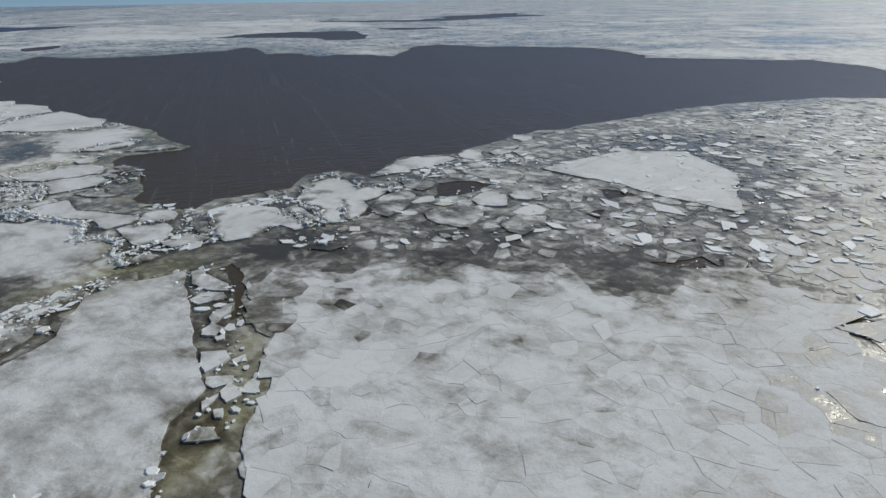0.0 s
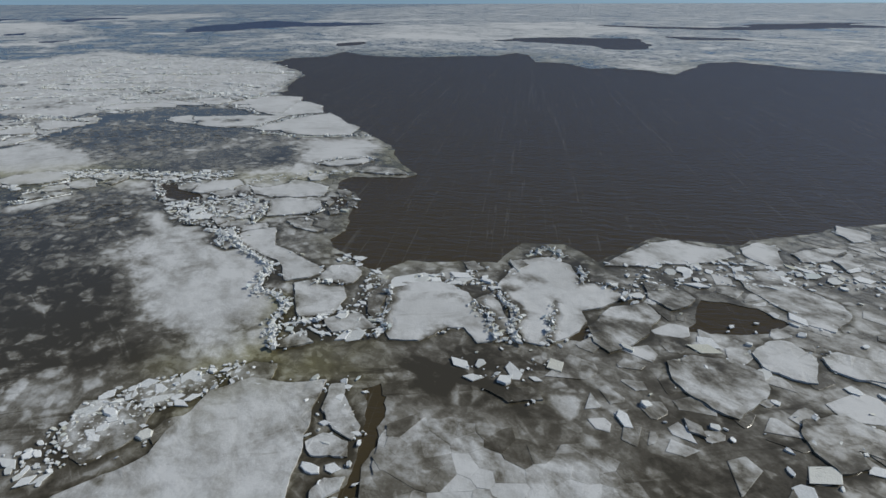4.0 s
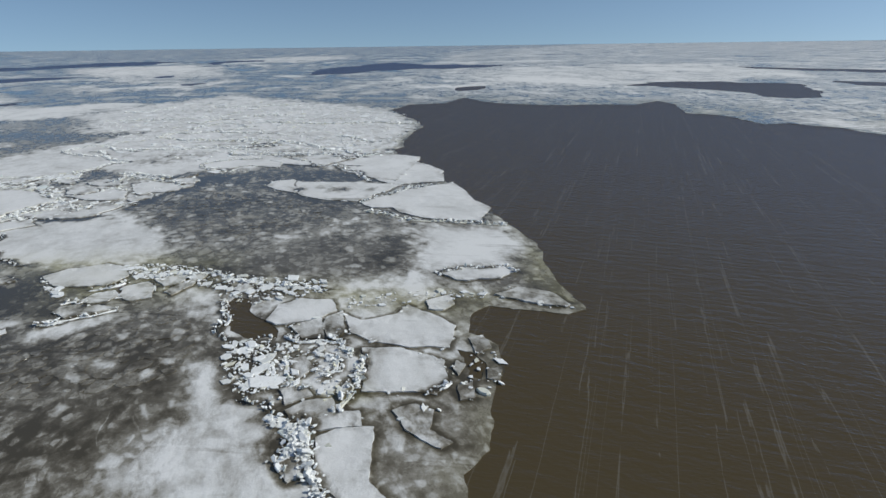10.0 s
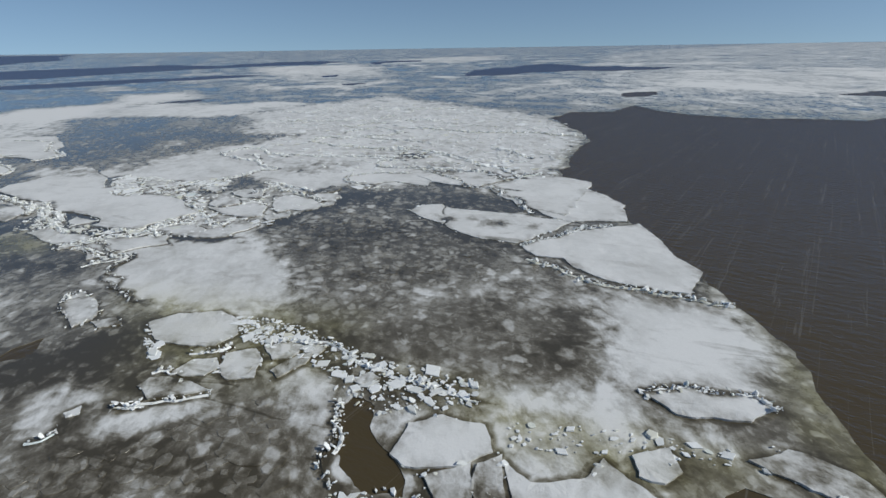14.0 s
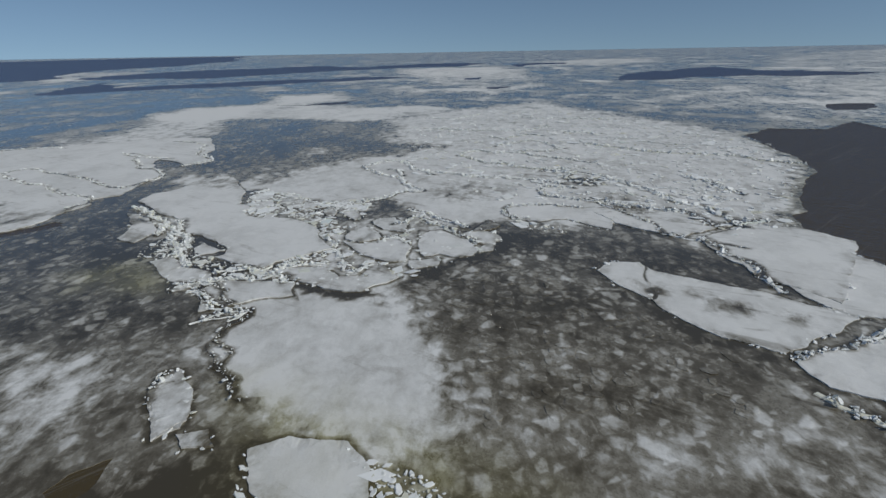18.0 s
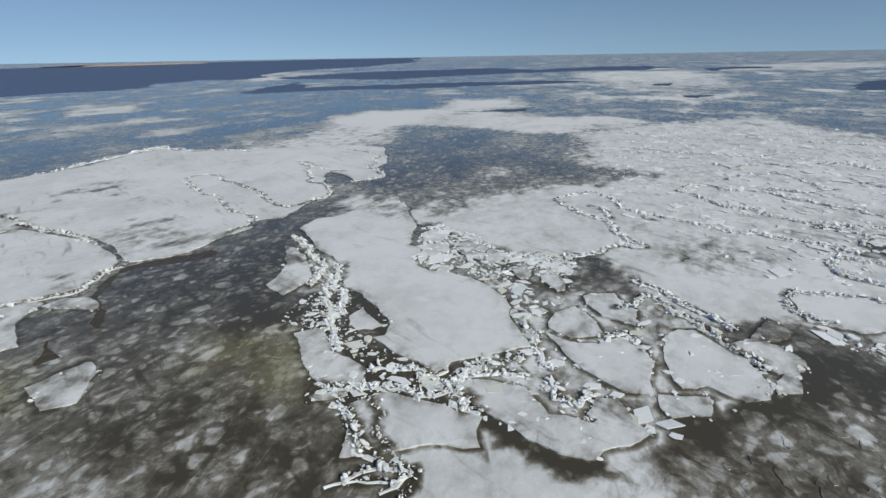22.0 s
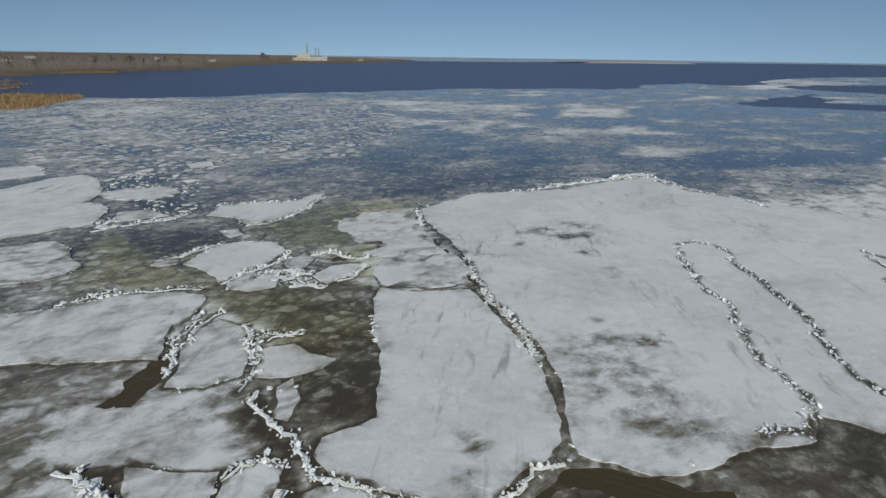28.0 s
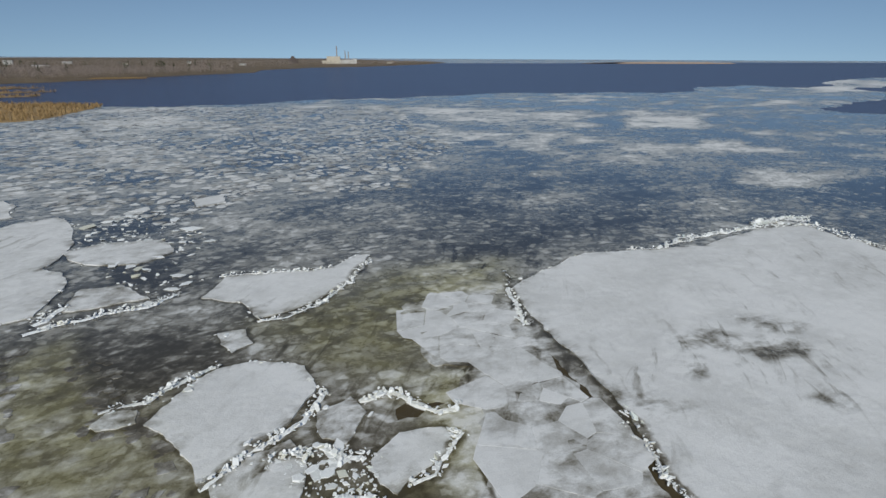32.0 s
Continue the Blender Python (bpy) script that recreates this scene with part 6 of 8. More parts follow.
floe([(-16, 55.5), (-16.1, 58.4), (-15.5, 61.3), (-13.8, 62.8), (-11.4, 62), (-9.7, 59.2), (-7.4, 59.8), (-5.5, 59.2), (-6.5, 57.2), (-8.6, 54.6), (-7.8, 53.2), (-8.7, 50.3), (-9.9, 48.7), (-11.1, 48.6), (-12.4, 50), (-14, 52.8)], 0.95, seed=1409)
floe([(-16.7, 52.5), (-15.9, 53.9), (-14.3, 52.2), (-12.5, 49.5), (-12.8, 48), (-14.9, 50.5)], 0.88, seed=1416)
floe([(-7.6, 52.5), (-6.7, 56.1), (-4.4, 58.2), (-3, 56.6), (-3.4, 53.8), (-4.2, 51.8), (-5.5, 50), (-6.8, 50.8)], 0.72, seed=1423)
floe([(-1.9, 50.8), (-0.6, 52.1), (2.2, 52.8), (3.8, 52.3), (4.2, 50.7), (3.4, 48.6), (2.5, 46.8), (1.1, 47.1), (-0.2, 47.8), (-1.4, 49)], 0.75, seed=1430)
floe([(3.2, 54.4), (4.4, 56.6), (5.7, 57), (7.1, 55.7), (6.9, 52.6), (5.7, 52.4), (3.8, 53)], 0.95, seed=1437)
floe([(7.4, 55.9), (8.4, 57.1), (11.1, 56.7), (10.7, 54.6), (9.2, 54.2), (7.8, 54.7)], 0.9, seed=1444)
floe([(1.9, 67.6), (5.1, 69.2), (7.1, 66.7), (9.6, 64.9), (10.1, 63.3), (8.7, 60), (7, 60.3), (4.8, 62.5), (2.8, 64.5)], 0.72, seed=1451)
floe([(-8.7, 63.4), (-7.7, 66.6), (-5.7, 70.6), (-3.3, 72.6), (0.9, 72.4), (1.9, 70.8), (0, 68.5), (-3.7, 66.4), (-6.8, 64.4)], 0.88, seed=1458)
floe([(2.3, 73.2), (3.8, 75.5), (5.8, 74.9), (6, 70.9), (5.1, 69.8), (3.3, 70.9)], 0.88, seed=1465)
floe([(11.4, 84.3), (14.3, 83.2), (14, 81.4), (12.4, 79.8), (11.1, 81.6)], 0.9, seed=1472)
floe([(6.7, 74), (9.2, 76.7), (11.5, 77.2), (10.3, 74.4), (7.5, 72.3)], 0.8, seed=1479)
floe([(5.7, 48.4), (6.9, 49), (7.9, 48.8), (8.2, 47.1), (8.6, 45.9), (7.2, 44.8), (6.1, 45.9), (5.6, 47.1)], 0.6, seed=1486)
floe([(-5, 61.7), (-2.3, 61.9), (-0.8, 60.6), (-2.3, 57.9), (-4.1, 58.9)], 0.6, seed=1493)
floe([(9.9, 74.2), (11.5, 76.4), (12.5, 74.2), (10.9, 72.2)], 0.85, seed=1500)
floe([(-0.4, 45.5), (0.6, 45.2), (0.9, 44.4), (0, 44.5)], 0.8, seed=1507)
hole([(-1.4, 55.2), (-0.6, 57.8), (-0.4, 60.8), (1.6, 61.3), (3.6, 61.4), (5.9, 60.2), (3.6, 57.3), (0.6, 55.8)], 0.12, 0.6, 1514)
hole([(-8.5, 50.3), (-7.6, 52.9), (-7.3, 50.6)], 0.12, 0.6, 1521)
melt([(-24.2, 51.3), (-23.1, 52.2), (-22.6, 51), (-23.2, 50.2)], 0.5, 0.6)
melt([(-19.2, 53.3), (-17.2, 52.2), (-18.4, 51.6), (-19.9, 52.4)], 0.5, 0.6)
melt([(-18.4, 45.9), (-17.1, 48), (-16.4, 47.5), (-17.4, 45.8)], 0.4, 0.6)
melt([(-15.7, 57.3), (-14.6, 58.5), (-12.7, 57.7), (-14.1, 55.9)], 0.6, 0.8)
ridge([(-16.8, 52.4), (-15.3, 51.2), (-13.3, 48.7), (-12.6, 47.9)], 0.6, 0.42, 10, 1556)
ridge([(-15.3, 54.7), (-13.8, 52.9), (-12.6, 49.9), (-11.6, 48.4)], 0.5, 0.42, 10, 1563)
ridge([(-10.9, 54.9), (-10.4, 51.9), (-9.8, 49.7)], 0.3, 0.42, 8, 1570)
ridge([(-10.7, 62.4), (-9.7, 59.2)], 0.3, 0.42, 7, 1577)
ridge([(-15.8, 62.2), (-14.4, 64.7), (-12.4, 63.5)], 0.4, 0.42, 8, 1584)
ridge([(-8.3, 59.4), (-5.5, 59.2), (-6.1, 57.8)], 0.4, 0.42, 7, 1591)
ridge([(-24.2, 51.3), (-22.6, 48.4), (-21, 45.6), (-21, 44.4)], 0.3, 0.42, 7, 1598)
brash([(-24.6, 52.8), (-19.3, 56.8), (-15.8, 56.2), (-15.7, 54.5), (-18.6, 54.1), (-24.1, 52.1)], 80, 0.8, 1605, False)
brash([(-14.5, 46.5), (-9.8, 48.5), (-7.8, 47.1), (-10.3, 43.2), (-15.1, 43.3)], 30, 0.5, 1612, False)
floe([(-31.5, 28.1), (-32.9, 30.5), (-31.6, 31.4), (-29.3, 31.7), (-28.3, 31.7), (-27.4, 29.7), (-27.7, 28.6), (-28.3, 27.4), (-29.9, 27.5)], 0.66, seed=1619)
floe([(-31.5, 31.8), (-30.3, 33.6), (-29.3, 35.4), (-27.8, 35.8), (-26.9, 35.3), (-27.3, 33.7), (-27.8, 32.5), (-29.6, 31.9)], 0.64, seed=1626)
floe([(-27, 30.4), (-27.1, 31.6), (-26.3, 32.5), (-25.9, 31.4), (-26.1, 30.1)], 0.6, seed=1633)
floe([(-27.3, 36.4), (-26.6, 38.1), (-25, 38.6), (-24.3, 37.3), (-25.6, 35.7)], 0.62, seed=1640)
brash([(-32.9, 25.9), (-30.9, 28.4), (-32.9, 28.9), (-31.8, 31.6), (-29.6, 35.2), (-27.8, 36.8), (-26.3, 35), (-25.8, 31), (-26.4, 28), (-30.4, 24.7)], 30, 0.3, 1647, False)
crack([(-31.6, 31.4), (-29.1, 31.6), (-27.6, 32.4)], 1654)
floe([(-20.5, 38.6), (-19.8, 39.1), (-18.3, 37.5), (-16.7, 36.4), (-16.5, 35.3), (-18, 35.5), (-19.6, 36.5)], 0.9, seed=1661)
floe([(-18.7, 34), (-18.2, 35), (-16.6, 35.1), (-16, 34.2), (-17.8, 33.4)], 0.9, seed=1668)
floe([(-16.3, 31.5), (-16.2, 32.5), (-15.3, 33.1), (-15.1, 32.3), (-15.7, 30.7)], 0.9, seed=1675)
floe([(-16.2, 30), (-15.8, 30.8), (-14.7, 30.2), (-15.1, 29.3), (-16, 29.4)], 0.9, seed=1682)
floe([(-15.3, 27.5), (-13.7, 27.6), (-13.2, 26.9), (-13.6, 26.2), (-14.2, 25.5), (-14.8, 26.3)], 0.9, seed=1689)
floe([(-13.1, 26.7), (-12.4, 27.3), (-12.1, 26.6), (-12.7, 26.4)], 0.9, seed=1696)
floe([(-14, 25.1), (-12.4, 25.2), (-12.2, 24.6), (-13.2, 24.1), (-13.8, 24.5)], 0.9, seed=1703)
floe([(-11.5, 24.3), (-11.1, 25), (-10.7, 24.6), (-10.6, 23.6), (-11.4, 23.7)], 0.9, seed=1710)
floe([(-12.7, 23.8), (-12.5, 24.6), (-11.6, 24.1), (-11.4, 23.5), (-12, 22.9)], 0.9, seed=1717)
floe([(-13.4, 23), (-12.7, 23.6), (-12.8, 23), (-13.1, 22.3)], 0.9, seed=1724)
floe([(-12.5, 22.3), (-12, 22.4), (-11.8, 21.7), (-12.2, 21.7)], 0.9, seed=1731)
floe([(-13.2, 20.6), (-12.7, 21), (-12, 21), (-11.3, 20.2), (-13.1, 20)], 0.9, seed=1738)
floe([(-15, 29.1), (-14.5, 29.5), (-14.3, 28.9), (-14.7, 28.7)], 0.9, seed=1745)
brash([(-21.1, 39.9), (-18.8, 40.1), (-15.4, 35.4), (-13.7, 30.3), (-12, 27.3), (-10.4, 24.8), (-10.5, 20.5), (-12.8, 20.3), (-13.6, 23.7), (-14.6, 27)], 60, 0.55, 1752, False)
cover([(-9.3, 59.5), (1.8, 74.4), (16.2, 86.7), (9.5, 47.7), (5, 45.9), (-0.8, 46.4), (-7.8, 47.1)], 0.5, 3)
cover([(-18.1, 42.5), (-14.1, 46.5), (-9.4, 47.3), (-5.4, 46.3), (-5.6, 44.2), (-6.9, 43.8), (-9.7, 41.7), (-15.7, 39.9)], 0.1, 1.2)
cover([(-6.2, 46.6), (-4, 46.4), (0.2, 46.3), (3.4, 44.6), (2.3, 42.7), (-1.9, 43.2), (-5.6, 44.2)], 0.36, 1.5)
melt([(-18.1, 42.5), (-14.1, 46.5), (-9.4, 47.3), (-5.4, 46.3), (-5.6, 44.2), (-6.9, 43.8), (-9.7, 41.7), (-15.7, 39.9)], 0.2, 1.2)
melt([(-6.2, 46.6), (-4, 46.4), (0.2, 46.3), (3.4, 44.6), (2.3, 42.7), (-1.9, 43.2), (-5.6, 44.2)], 0.55, 1.5)
melt([(-15.6, 37.7), (-14.8, 38.4), (-13.9, 37.6), (-14.6, 36.7)], 0.35, 0.7)
melt([(-12.9, 37.6), (-11.7, 38.7), (-10.9, 37.9), (-12, 36.7)], 0.4, 0.8)
melt([(-10.7, 42.4), (-9.1, 43.9), (-8, 42.7), (-7.8, 39.3), (-9, 38.2), (-10.1, 40)], 0.22, 1.2)
melt([(-6.3, 41.5), (-4.4, 41.7), (-4.5, 41), (-5.8, 41)], 0.05, 0.5)
melt([(-2.9, 40.1), (-0.7, 40.4), (-1.3, 38.9), (-2.6, 38.6)], 0.5, 1)
melt([(-0.5, 43.5), (1.2, 43.5), (0.8, 41.9)], 0.45, 1)
melt([(-4.7, 43.3), (-2.6, 43.4), (-2.6, 41.5), (-4.3, 41.1)], 0.55, 1.2)
melt([(-13.9, 35.7), (-13.3, 36.5), (-12.2, 34.9), (-12.8, 34.2)], 0.6, 0.8)
melt([(-9.5, 22.6), (-8.9, 24.2), (-7.1, 26), (-4.9, 27.6), (-1.2, 28.9), (0.1, 28.8), (-2.8, 26.4), (-6, 24.1), (-8.2, 22.1)], 1.06, 1.2)
melt([(-8.5, 33.9), (-7.9, 34.7), (-6.8, 33.4), (-7, 32.5), (-7.9, 32.5)], 0.2, 0.5)
melt([(-11.9, 30.5), (-11.3, 31.4), (-10.3, 30.1), (-11.2, 29.4)], 0.3, 0.6)
melt([(-15, 35.4), (-14.7, 36.6), (-10.6, 35.9), (-9.9, 34.8), (-13.3, 34.1)], 0.5, 0.8)
melt([(-12.1, 40.7), (-8.4, 40.6), (-7.5, 38.5), (-9.5, 37.9)], 0.3, 0.8)
melt([(11.2, 37.9), (16.1, 35.7), (14.8, 34), (11.5, 34.6)], 0.35, 1)
melt([(13.5, 34.2), (18.1, 32.3), (18.4, 30.4), (14.2, 30.4)], 0.75, 2)
melt([(-10.4, 25.7), (-12.4, 32.9), (-14.6, 35.5), (-13.3, 30.3), (-11.4, 26.4)], 0.55, 0.8)
cover([(-83.8, 58.6), (-80.3, 60.7), (-76.9, 62.1), (-73.8, 63.6), (-69.9, 66.1), (-67.3, 65.7), (-63.8, 69.3), (-61.8, 68.7), (-63.5, 65.5), (-67, 63.3), (-69.9, 61.6), (-76.5, 59.2), (-80.1, 57.9)], 0.25, 0.5)
cover([(-58.9, 56.3), (-57, 59.2), (-50.5, 55.4), (-52.8, 52.9), (-56.1, 55.1)], -0.1, 0.4)
cover([(-81.6, 42.9), (-80.1, 45.7), (-77.9, 47.7), (-75.9, 48.9), (-77.4, 46.1), (-77.3, 44.6), (-75, 43.4), (-75.5, 42.4)], 0.85, 0.7)
cover([(-74.7, 45.7), (-74.9, 47.6), (-73.6, 51.3), (-72.4, 54.4), (-71.2, 53.5), (-71.7, 48.9), (-72, 47.1)], 0.8, 0.7)
cover([(-64.9, 47.2), (-65.3, 48.8), (-64.1, 49.7), (-62.5, 49.1), (-62.9, 47.9)], 0.7, 0.6)
cover([(-78.1, 45.5), (-77.2, 46.1), (-75.6, 44.8), (-75.2, 44.2)], 0.0, 0.4)
floe([(-77.4, 49.2), (-78, 50.2), (-76, 52.3), (-73.7, 53.4), (-74.2, 51.9), (-75.2, 49.6)], 0.8, seed=1948)
floe([(-77, 44.6), (-77.3, 45.7), (-76.3, 45.5), (-76.4, 44.7)], 0.9, seed=1955)
floe([(-78, 51.7), (-78.8, 53.5), (-77.9, 55.1), (-76.4, 54.8), (-75.9, 53.6), (-77, 52.1)], 0.93, seed=1962)
floe([(-76.4, 54.8), (-78, 56.4), (-77.3, 58.1), (-75.5, 57.9), (-73.8, 56.2), (-74.4, 54.8)], 0.95, seed=1969)
floe([(-76.1, 58.8), (-76.8, 60.2), (-75.5, 61.5), (-74.1, 59.8), (-74.9, 58.6)], 0.85, seed=1976)
floe([(-74.2, 61.2), (-75.2, 62.5), (-73.8, 62.7), (-73.3, 61.6)], 0.8, seed=1983)
floe([(-68.4, 62.4), (-68.5, 64.1), (-67.3, 64.3), (-67.5, 62.7)], 0.8, seed=1990)
brash([(-83.8, 58.6), (-80.3, 60.7), (-76.9, 62.1), (-73.8, 63.6), (-69.9, 66.1), (-67.3, 65.7), (-63.8, 69.3), (-61.8, 68.7), (-63.5, 65.5), (-67, 63.3), (-69.9, 61.6), (-76.5, 59.2), (-80.1, 57.9)], 170, 0.55, 1997, False)
brash([(-59.3, 56.7), (-57.5, 59.6), (-54.7, 59.6), (-50.2, 55.7), (-52.9, 52.8), (-56.6, 55.3)], 120, 0.65, 2004, False)
ridge([(-74.9, 42.4), (-74.6, 43.3), (-74.9, 44)], 0.22, 0.35, 6, 2011)
ridge([(-74.5, 49.3), (-75.4, 47.7), (-74.3, 50.6), (-73.1, 53.3)], 0.22, 0.35, 6, 2018)
ridge([(-62.1, 57.9), (-64.9, 59.2), (-66.5, 60.5)], 0.22, 0.35, 6, 2025)
ridge([(-79.9, 53.4), (-79, 55), (-79.1, 56.5)], 0.22, 0.35, 6, 2032)
ridge([(-78.7, 50.4), (-78.2, 51.6)], 0.22, 0.35, 6, 2039)
cover([(-161, -16.5), (-166.4, -9.8), (-169.6, -8.1), (-167.6, -4.8), (-166, -5), (-158.3, -11.8)], 0.9, 0.5)
crack([(-159.7, -15.6), (-158.1, -12.9), (-159.7, -11), (-163.2, -7.3), (-166.6, -4.4)], 2053)
crack([(-167, -23.4), (-172.5, -26), (-178.8, -28)], 2060)
cover([(-132, -45.2), (-137.8, -46.1), (-143.7, -40.4), (-144.3, -31.5), (-138.1, -32.1), (-130.7, -35.8)], 0.4, 3)
cover([(-144.1, -24.9), (-150.7, -19), (-157.3, -14.4), (-155.8, -12.1), (-148.6, -15.8), (-143.3, -18.9)], 0.42, 2)
cover([(-156.7, -45.2), (-166.3, -43), (-178, -39.9), (-174.2, -31), (-164.2, -24), (-159.6, -32.7), (-155.7, -38.8)], 0.42, 2)
cover([(-180, 54.1), (-188.1, 63.5), (-201.6, 91), (-186.5, 107.9), (-182.3, 85.1), (-173.9, 67.1), (-164.2, 59.2)], 0.42, 4)
cover([(-63.8, 63.3), (-51.9, 74.3), (-45.5, 69.9), (-41.9, 67.7), (-39.1, 61.8), (-38, 57.9), (-43.3, 56.8), (-44.8, 54), (-46.6, 52.6), (-52.1, 55.4), (-53.6, 61), (-58.5, 59.7)], 0.8, 0.6)
cover([(-43, 66.8), (-42.3, 69.8), (-40, 69.1), (-37.5, 64.9), (-37.1, 62.5), (-34.7, 59.1), (-36.7, 57.5), (-40.5, 57.4), (-42.5, 58.3), (-40.7, 62.4)], 0.5, 1)
cover([(-44.3, 53.6), (-42.1, 56.2), (-37.5, 56.8), (-35.1, 56.2), (-33, 54.5), (-33.9, 52.2), (-36.3, 50.3), (-39.2, 53), (-41.8, 53.4)], 0.47, 0.8)
cover([(-44.5, 52.8), (-43.6, 55), (-41.8, 56.4), (-39.6, 53.9), (-36.2, 52.4), (-35.4, 51.1), (-37.3, 49.5), (-41.3, 51.2)], 0.92, 1)
cover([(-59.9, 56.1), (-56.3, 58.8), (-50.9, 55.3), (-51.5, 53), (-54.9, 53.2)], -0.05, 0.4)
cover([(-46.8, 51.3), (-46.4, 52.4), (-43.5, 52.1), (-41.9, 50.8), (-43, 49.9), (-45.2, 50.5)], 0.25, 0.5)
hole([(-66.2, 60.6), (-66.7, 61.9), (-64.7, 62.3), (-60.9, 60.7), (-57.7, 60.4), (-56.7, 59.6), (-58.4, 57.9), (-61.1, 57.8)], 0.12, 0.6, 2137)
hole([(-43.5, 67.4), (-41.9, 67.7), (-40.1, 66.8), (-39.5, 65.2), (-40.5, 65), (-42.3, 66.8)], 0.12, 0.6, 2144)
floe([(-60, 60.7), (-61.7, 63.2), (-61, 65.5), (-58.5, 67.1), (-56.3, 65.9), (-56.6, 63.4), (-57.8, 61.7), (-58.5, 60.9)], 0.95, seed=2151)
floe([(-57.3, 61.4), (-56.4, 64.2), (-53.3, 61.9), (-54.8, 60.7)], 0.9, seed=2158)
floe([(-56.1, 64.5), (-55.8, 66.2), (-53.1, 64), (-52.4, 62.5), (-53.1, 62)], 0.85, seed=2165)
floe([(-55.3, 65.9), (-53.2, 66), (-51.5, 68.8), (-51.9, 70.9), (-48.9, 70.8), (-45.8, 70.4), (-44.7, 68.5), (-44, 67.2), (-46.7, 65.2), (-49.7, 64), (-52.4, 63.9)], 0.95, seed=2172)
floe([(-49.7, 62.8), (-47.4, 64.6), (-43.2, 65.5), (-41.4, 63.7), (-40.9, 61.7), (-43.3, 60.3), (-45.4, 58.7), (-47.3, 61.2)], 0.93, seed=2179)
floe([(-42.2, 58.5), (-41.4, 60), (-40, 60.3), (-39, 58.6), (-37.1, 58.6), (-37.3, 57.7), (-40.2, 57.6)], 0.72, seed=2186)
floe([(-48, 54), (-47.8, 55.4), (-46.5, 56.9), (-45.1, 56.2), (-45.8, 54.8), (-46.7, 53.5)], 0.9, seed=2193)
floe([(-46.3, 54.4), (-45.1, 56.2), (-43.9, 57.1), (-42.6, 56.1), (-44, 54.8), (-45, 53.7)], 0.93, seed=2200)
floe([(-53, 57.9), (-52.6, 59.3), (-50.6, 58.6), (-50.3, 56.7)], 0.8, seed=2207)
floe([(-50.4, 55.2), (-49.3, 56.5), (-47.8, 56.3), (-48.5, 54.4)], 0.8, seed=2214)
floe([(-42.4, 66), (-41.5, 66), (-41.1, 64.5), (-41.9, 64.9)], 0.9, seed=2221)
floe([(-51, 72.4), (-50, 74.8), (-48.4, 73.6), (-48.5, 72), (-49.7, 71.3)], 0.9, seed=2228)
floe([(-46.7, 57.6), (-47.2, 59.2), (-45.9, 59.2), (-45.7, 57.9)], 0.85, seed=2235)
floe([(-43.7, 69.3), (-43, 70.5), (-41.3, 69.3), (-41.7, 67.8)], 0.55, seed=2242)
floe([(-39.9, 66.5), (-39.2, 67.5), (-38.3, 65.7), (-39.2, 65.5)], 0.55, seed=2249)
floe([(-40.4, 63.5), (-39.8, 64.5), (-38.5, 63.1), (-39.2, 62.2)], 0.6, seed=2256)
floe([(-43.7, 50.7), (-43.5, 51.4), (-42.3, 50.7), (-42.7, 50.2)], 0.85, seed=2263)
ridge([(-56.4, 60.1), (-54.4, 60.4), (-53.6, 61.6), (-52, 62.2)], 0.35, 0.34, 9, 2270)
ridge([(-53.7, 58.4), (-50.7, 56.5), (-49, 56.3)], 0.35, 0.34, 9, 2277)
ridge([(-52.4, 60.1), (-49.8, 60.3), (-48.9, 58.4)], 0.35, 0.34, 9, 2284)
ridge([(-54, 63.3), (-51.8, 62.4), (-49.6, 61.7)], 0.3, 0.34, 8, 2291)
ridge([(-49, 62.1), (-46.8, 59.5), (-45.6, 57.6), (-45.1, 56.2)], 0.35, 0.34, 9, 2298)
ridge([(-46.6, 52.6), (-44.7, 52.5), (-45.4, 53.5), (-45.2, 54.1)], 0.45, 0.34, 11, 2305)
ridge([(-44.5, 52.8), (-42.5, 51.5), (-41.3, 51.2)], 0.45, 0.34, 12, 2312)
ridge([(-65.9, 60), (-62.8, 57.8), (-59.9, 56.7)], 0.15, 0.34, 5, 2319)
ridge([(-51.8, 52.7), (-49.5, 53.6), (-47.2, 52.9)], 0.15, 0.34, 5, 2326)
ridge([(-77.6, 60.1), (-74.8, 63.3), (-70, 64), (-64.3, 66.5), (-60.8, 68.2)], 0.3, 0.34, 8, 2333)
ridge([(-41.6, 61.2), (-41, 63.5)], 0.2, 0.34, 6, 2340)
brash([(-59.5, 56.4), (-56.8, 59.1), (-50.7, 55.4), (-51.5, 53), (-54.7, 53.3)], 120, 0.55, 2347, False)
brash([(-55.9, 59.1), (-51.2, 62.8), (-45.9, 59.2), (-46.1, 57.2), (-49.7, 55.3)], 150, 0.45, 2354, False)
brash([(-72.5, 64.1), (-62.6, 69.7), (-59.8, 68.1), (-63.8, 63.3), (-67.8, 61.9)], 90, 0.45, 2361, False)
brash([(-42.5, 68.4), (-40.6, 69.9), (-38.1, 65.4), (-38.7, 61.3)], 25, 0.5, 2368, False)
brash([(-58.3, 68.4), (-54.7, 72.1), (-48.1, 78.1), (-46.9, 76.4), (-52.8, 70.2), (-55.9, 67)], 80, 0.4, 2375, False)
algae([(-47.8, 56.3), (-46.2, 59.5), (-44.4, 59), (-45.6, 56.7)], 1)
cover([(-101.9, 69.1), (-96.5, 68.6), (-92.2, 68), (-87.8, 67), (-83.8, 66.2), (-82.4, 70), (-90, 78), (-100.9, 77.5)], 0.3, 2.5)
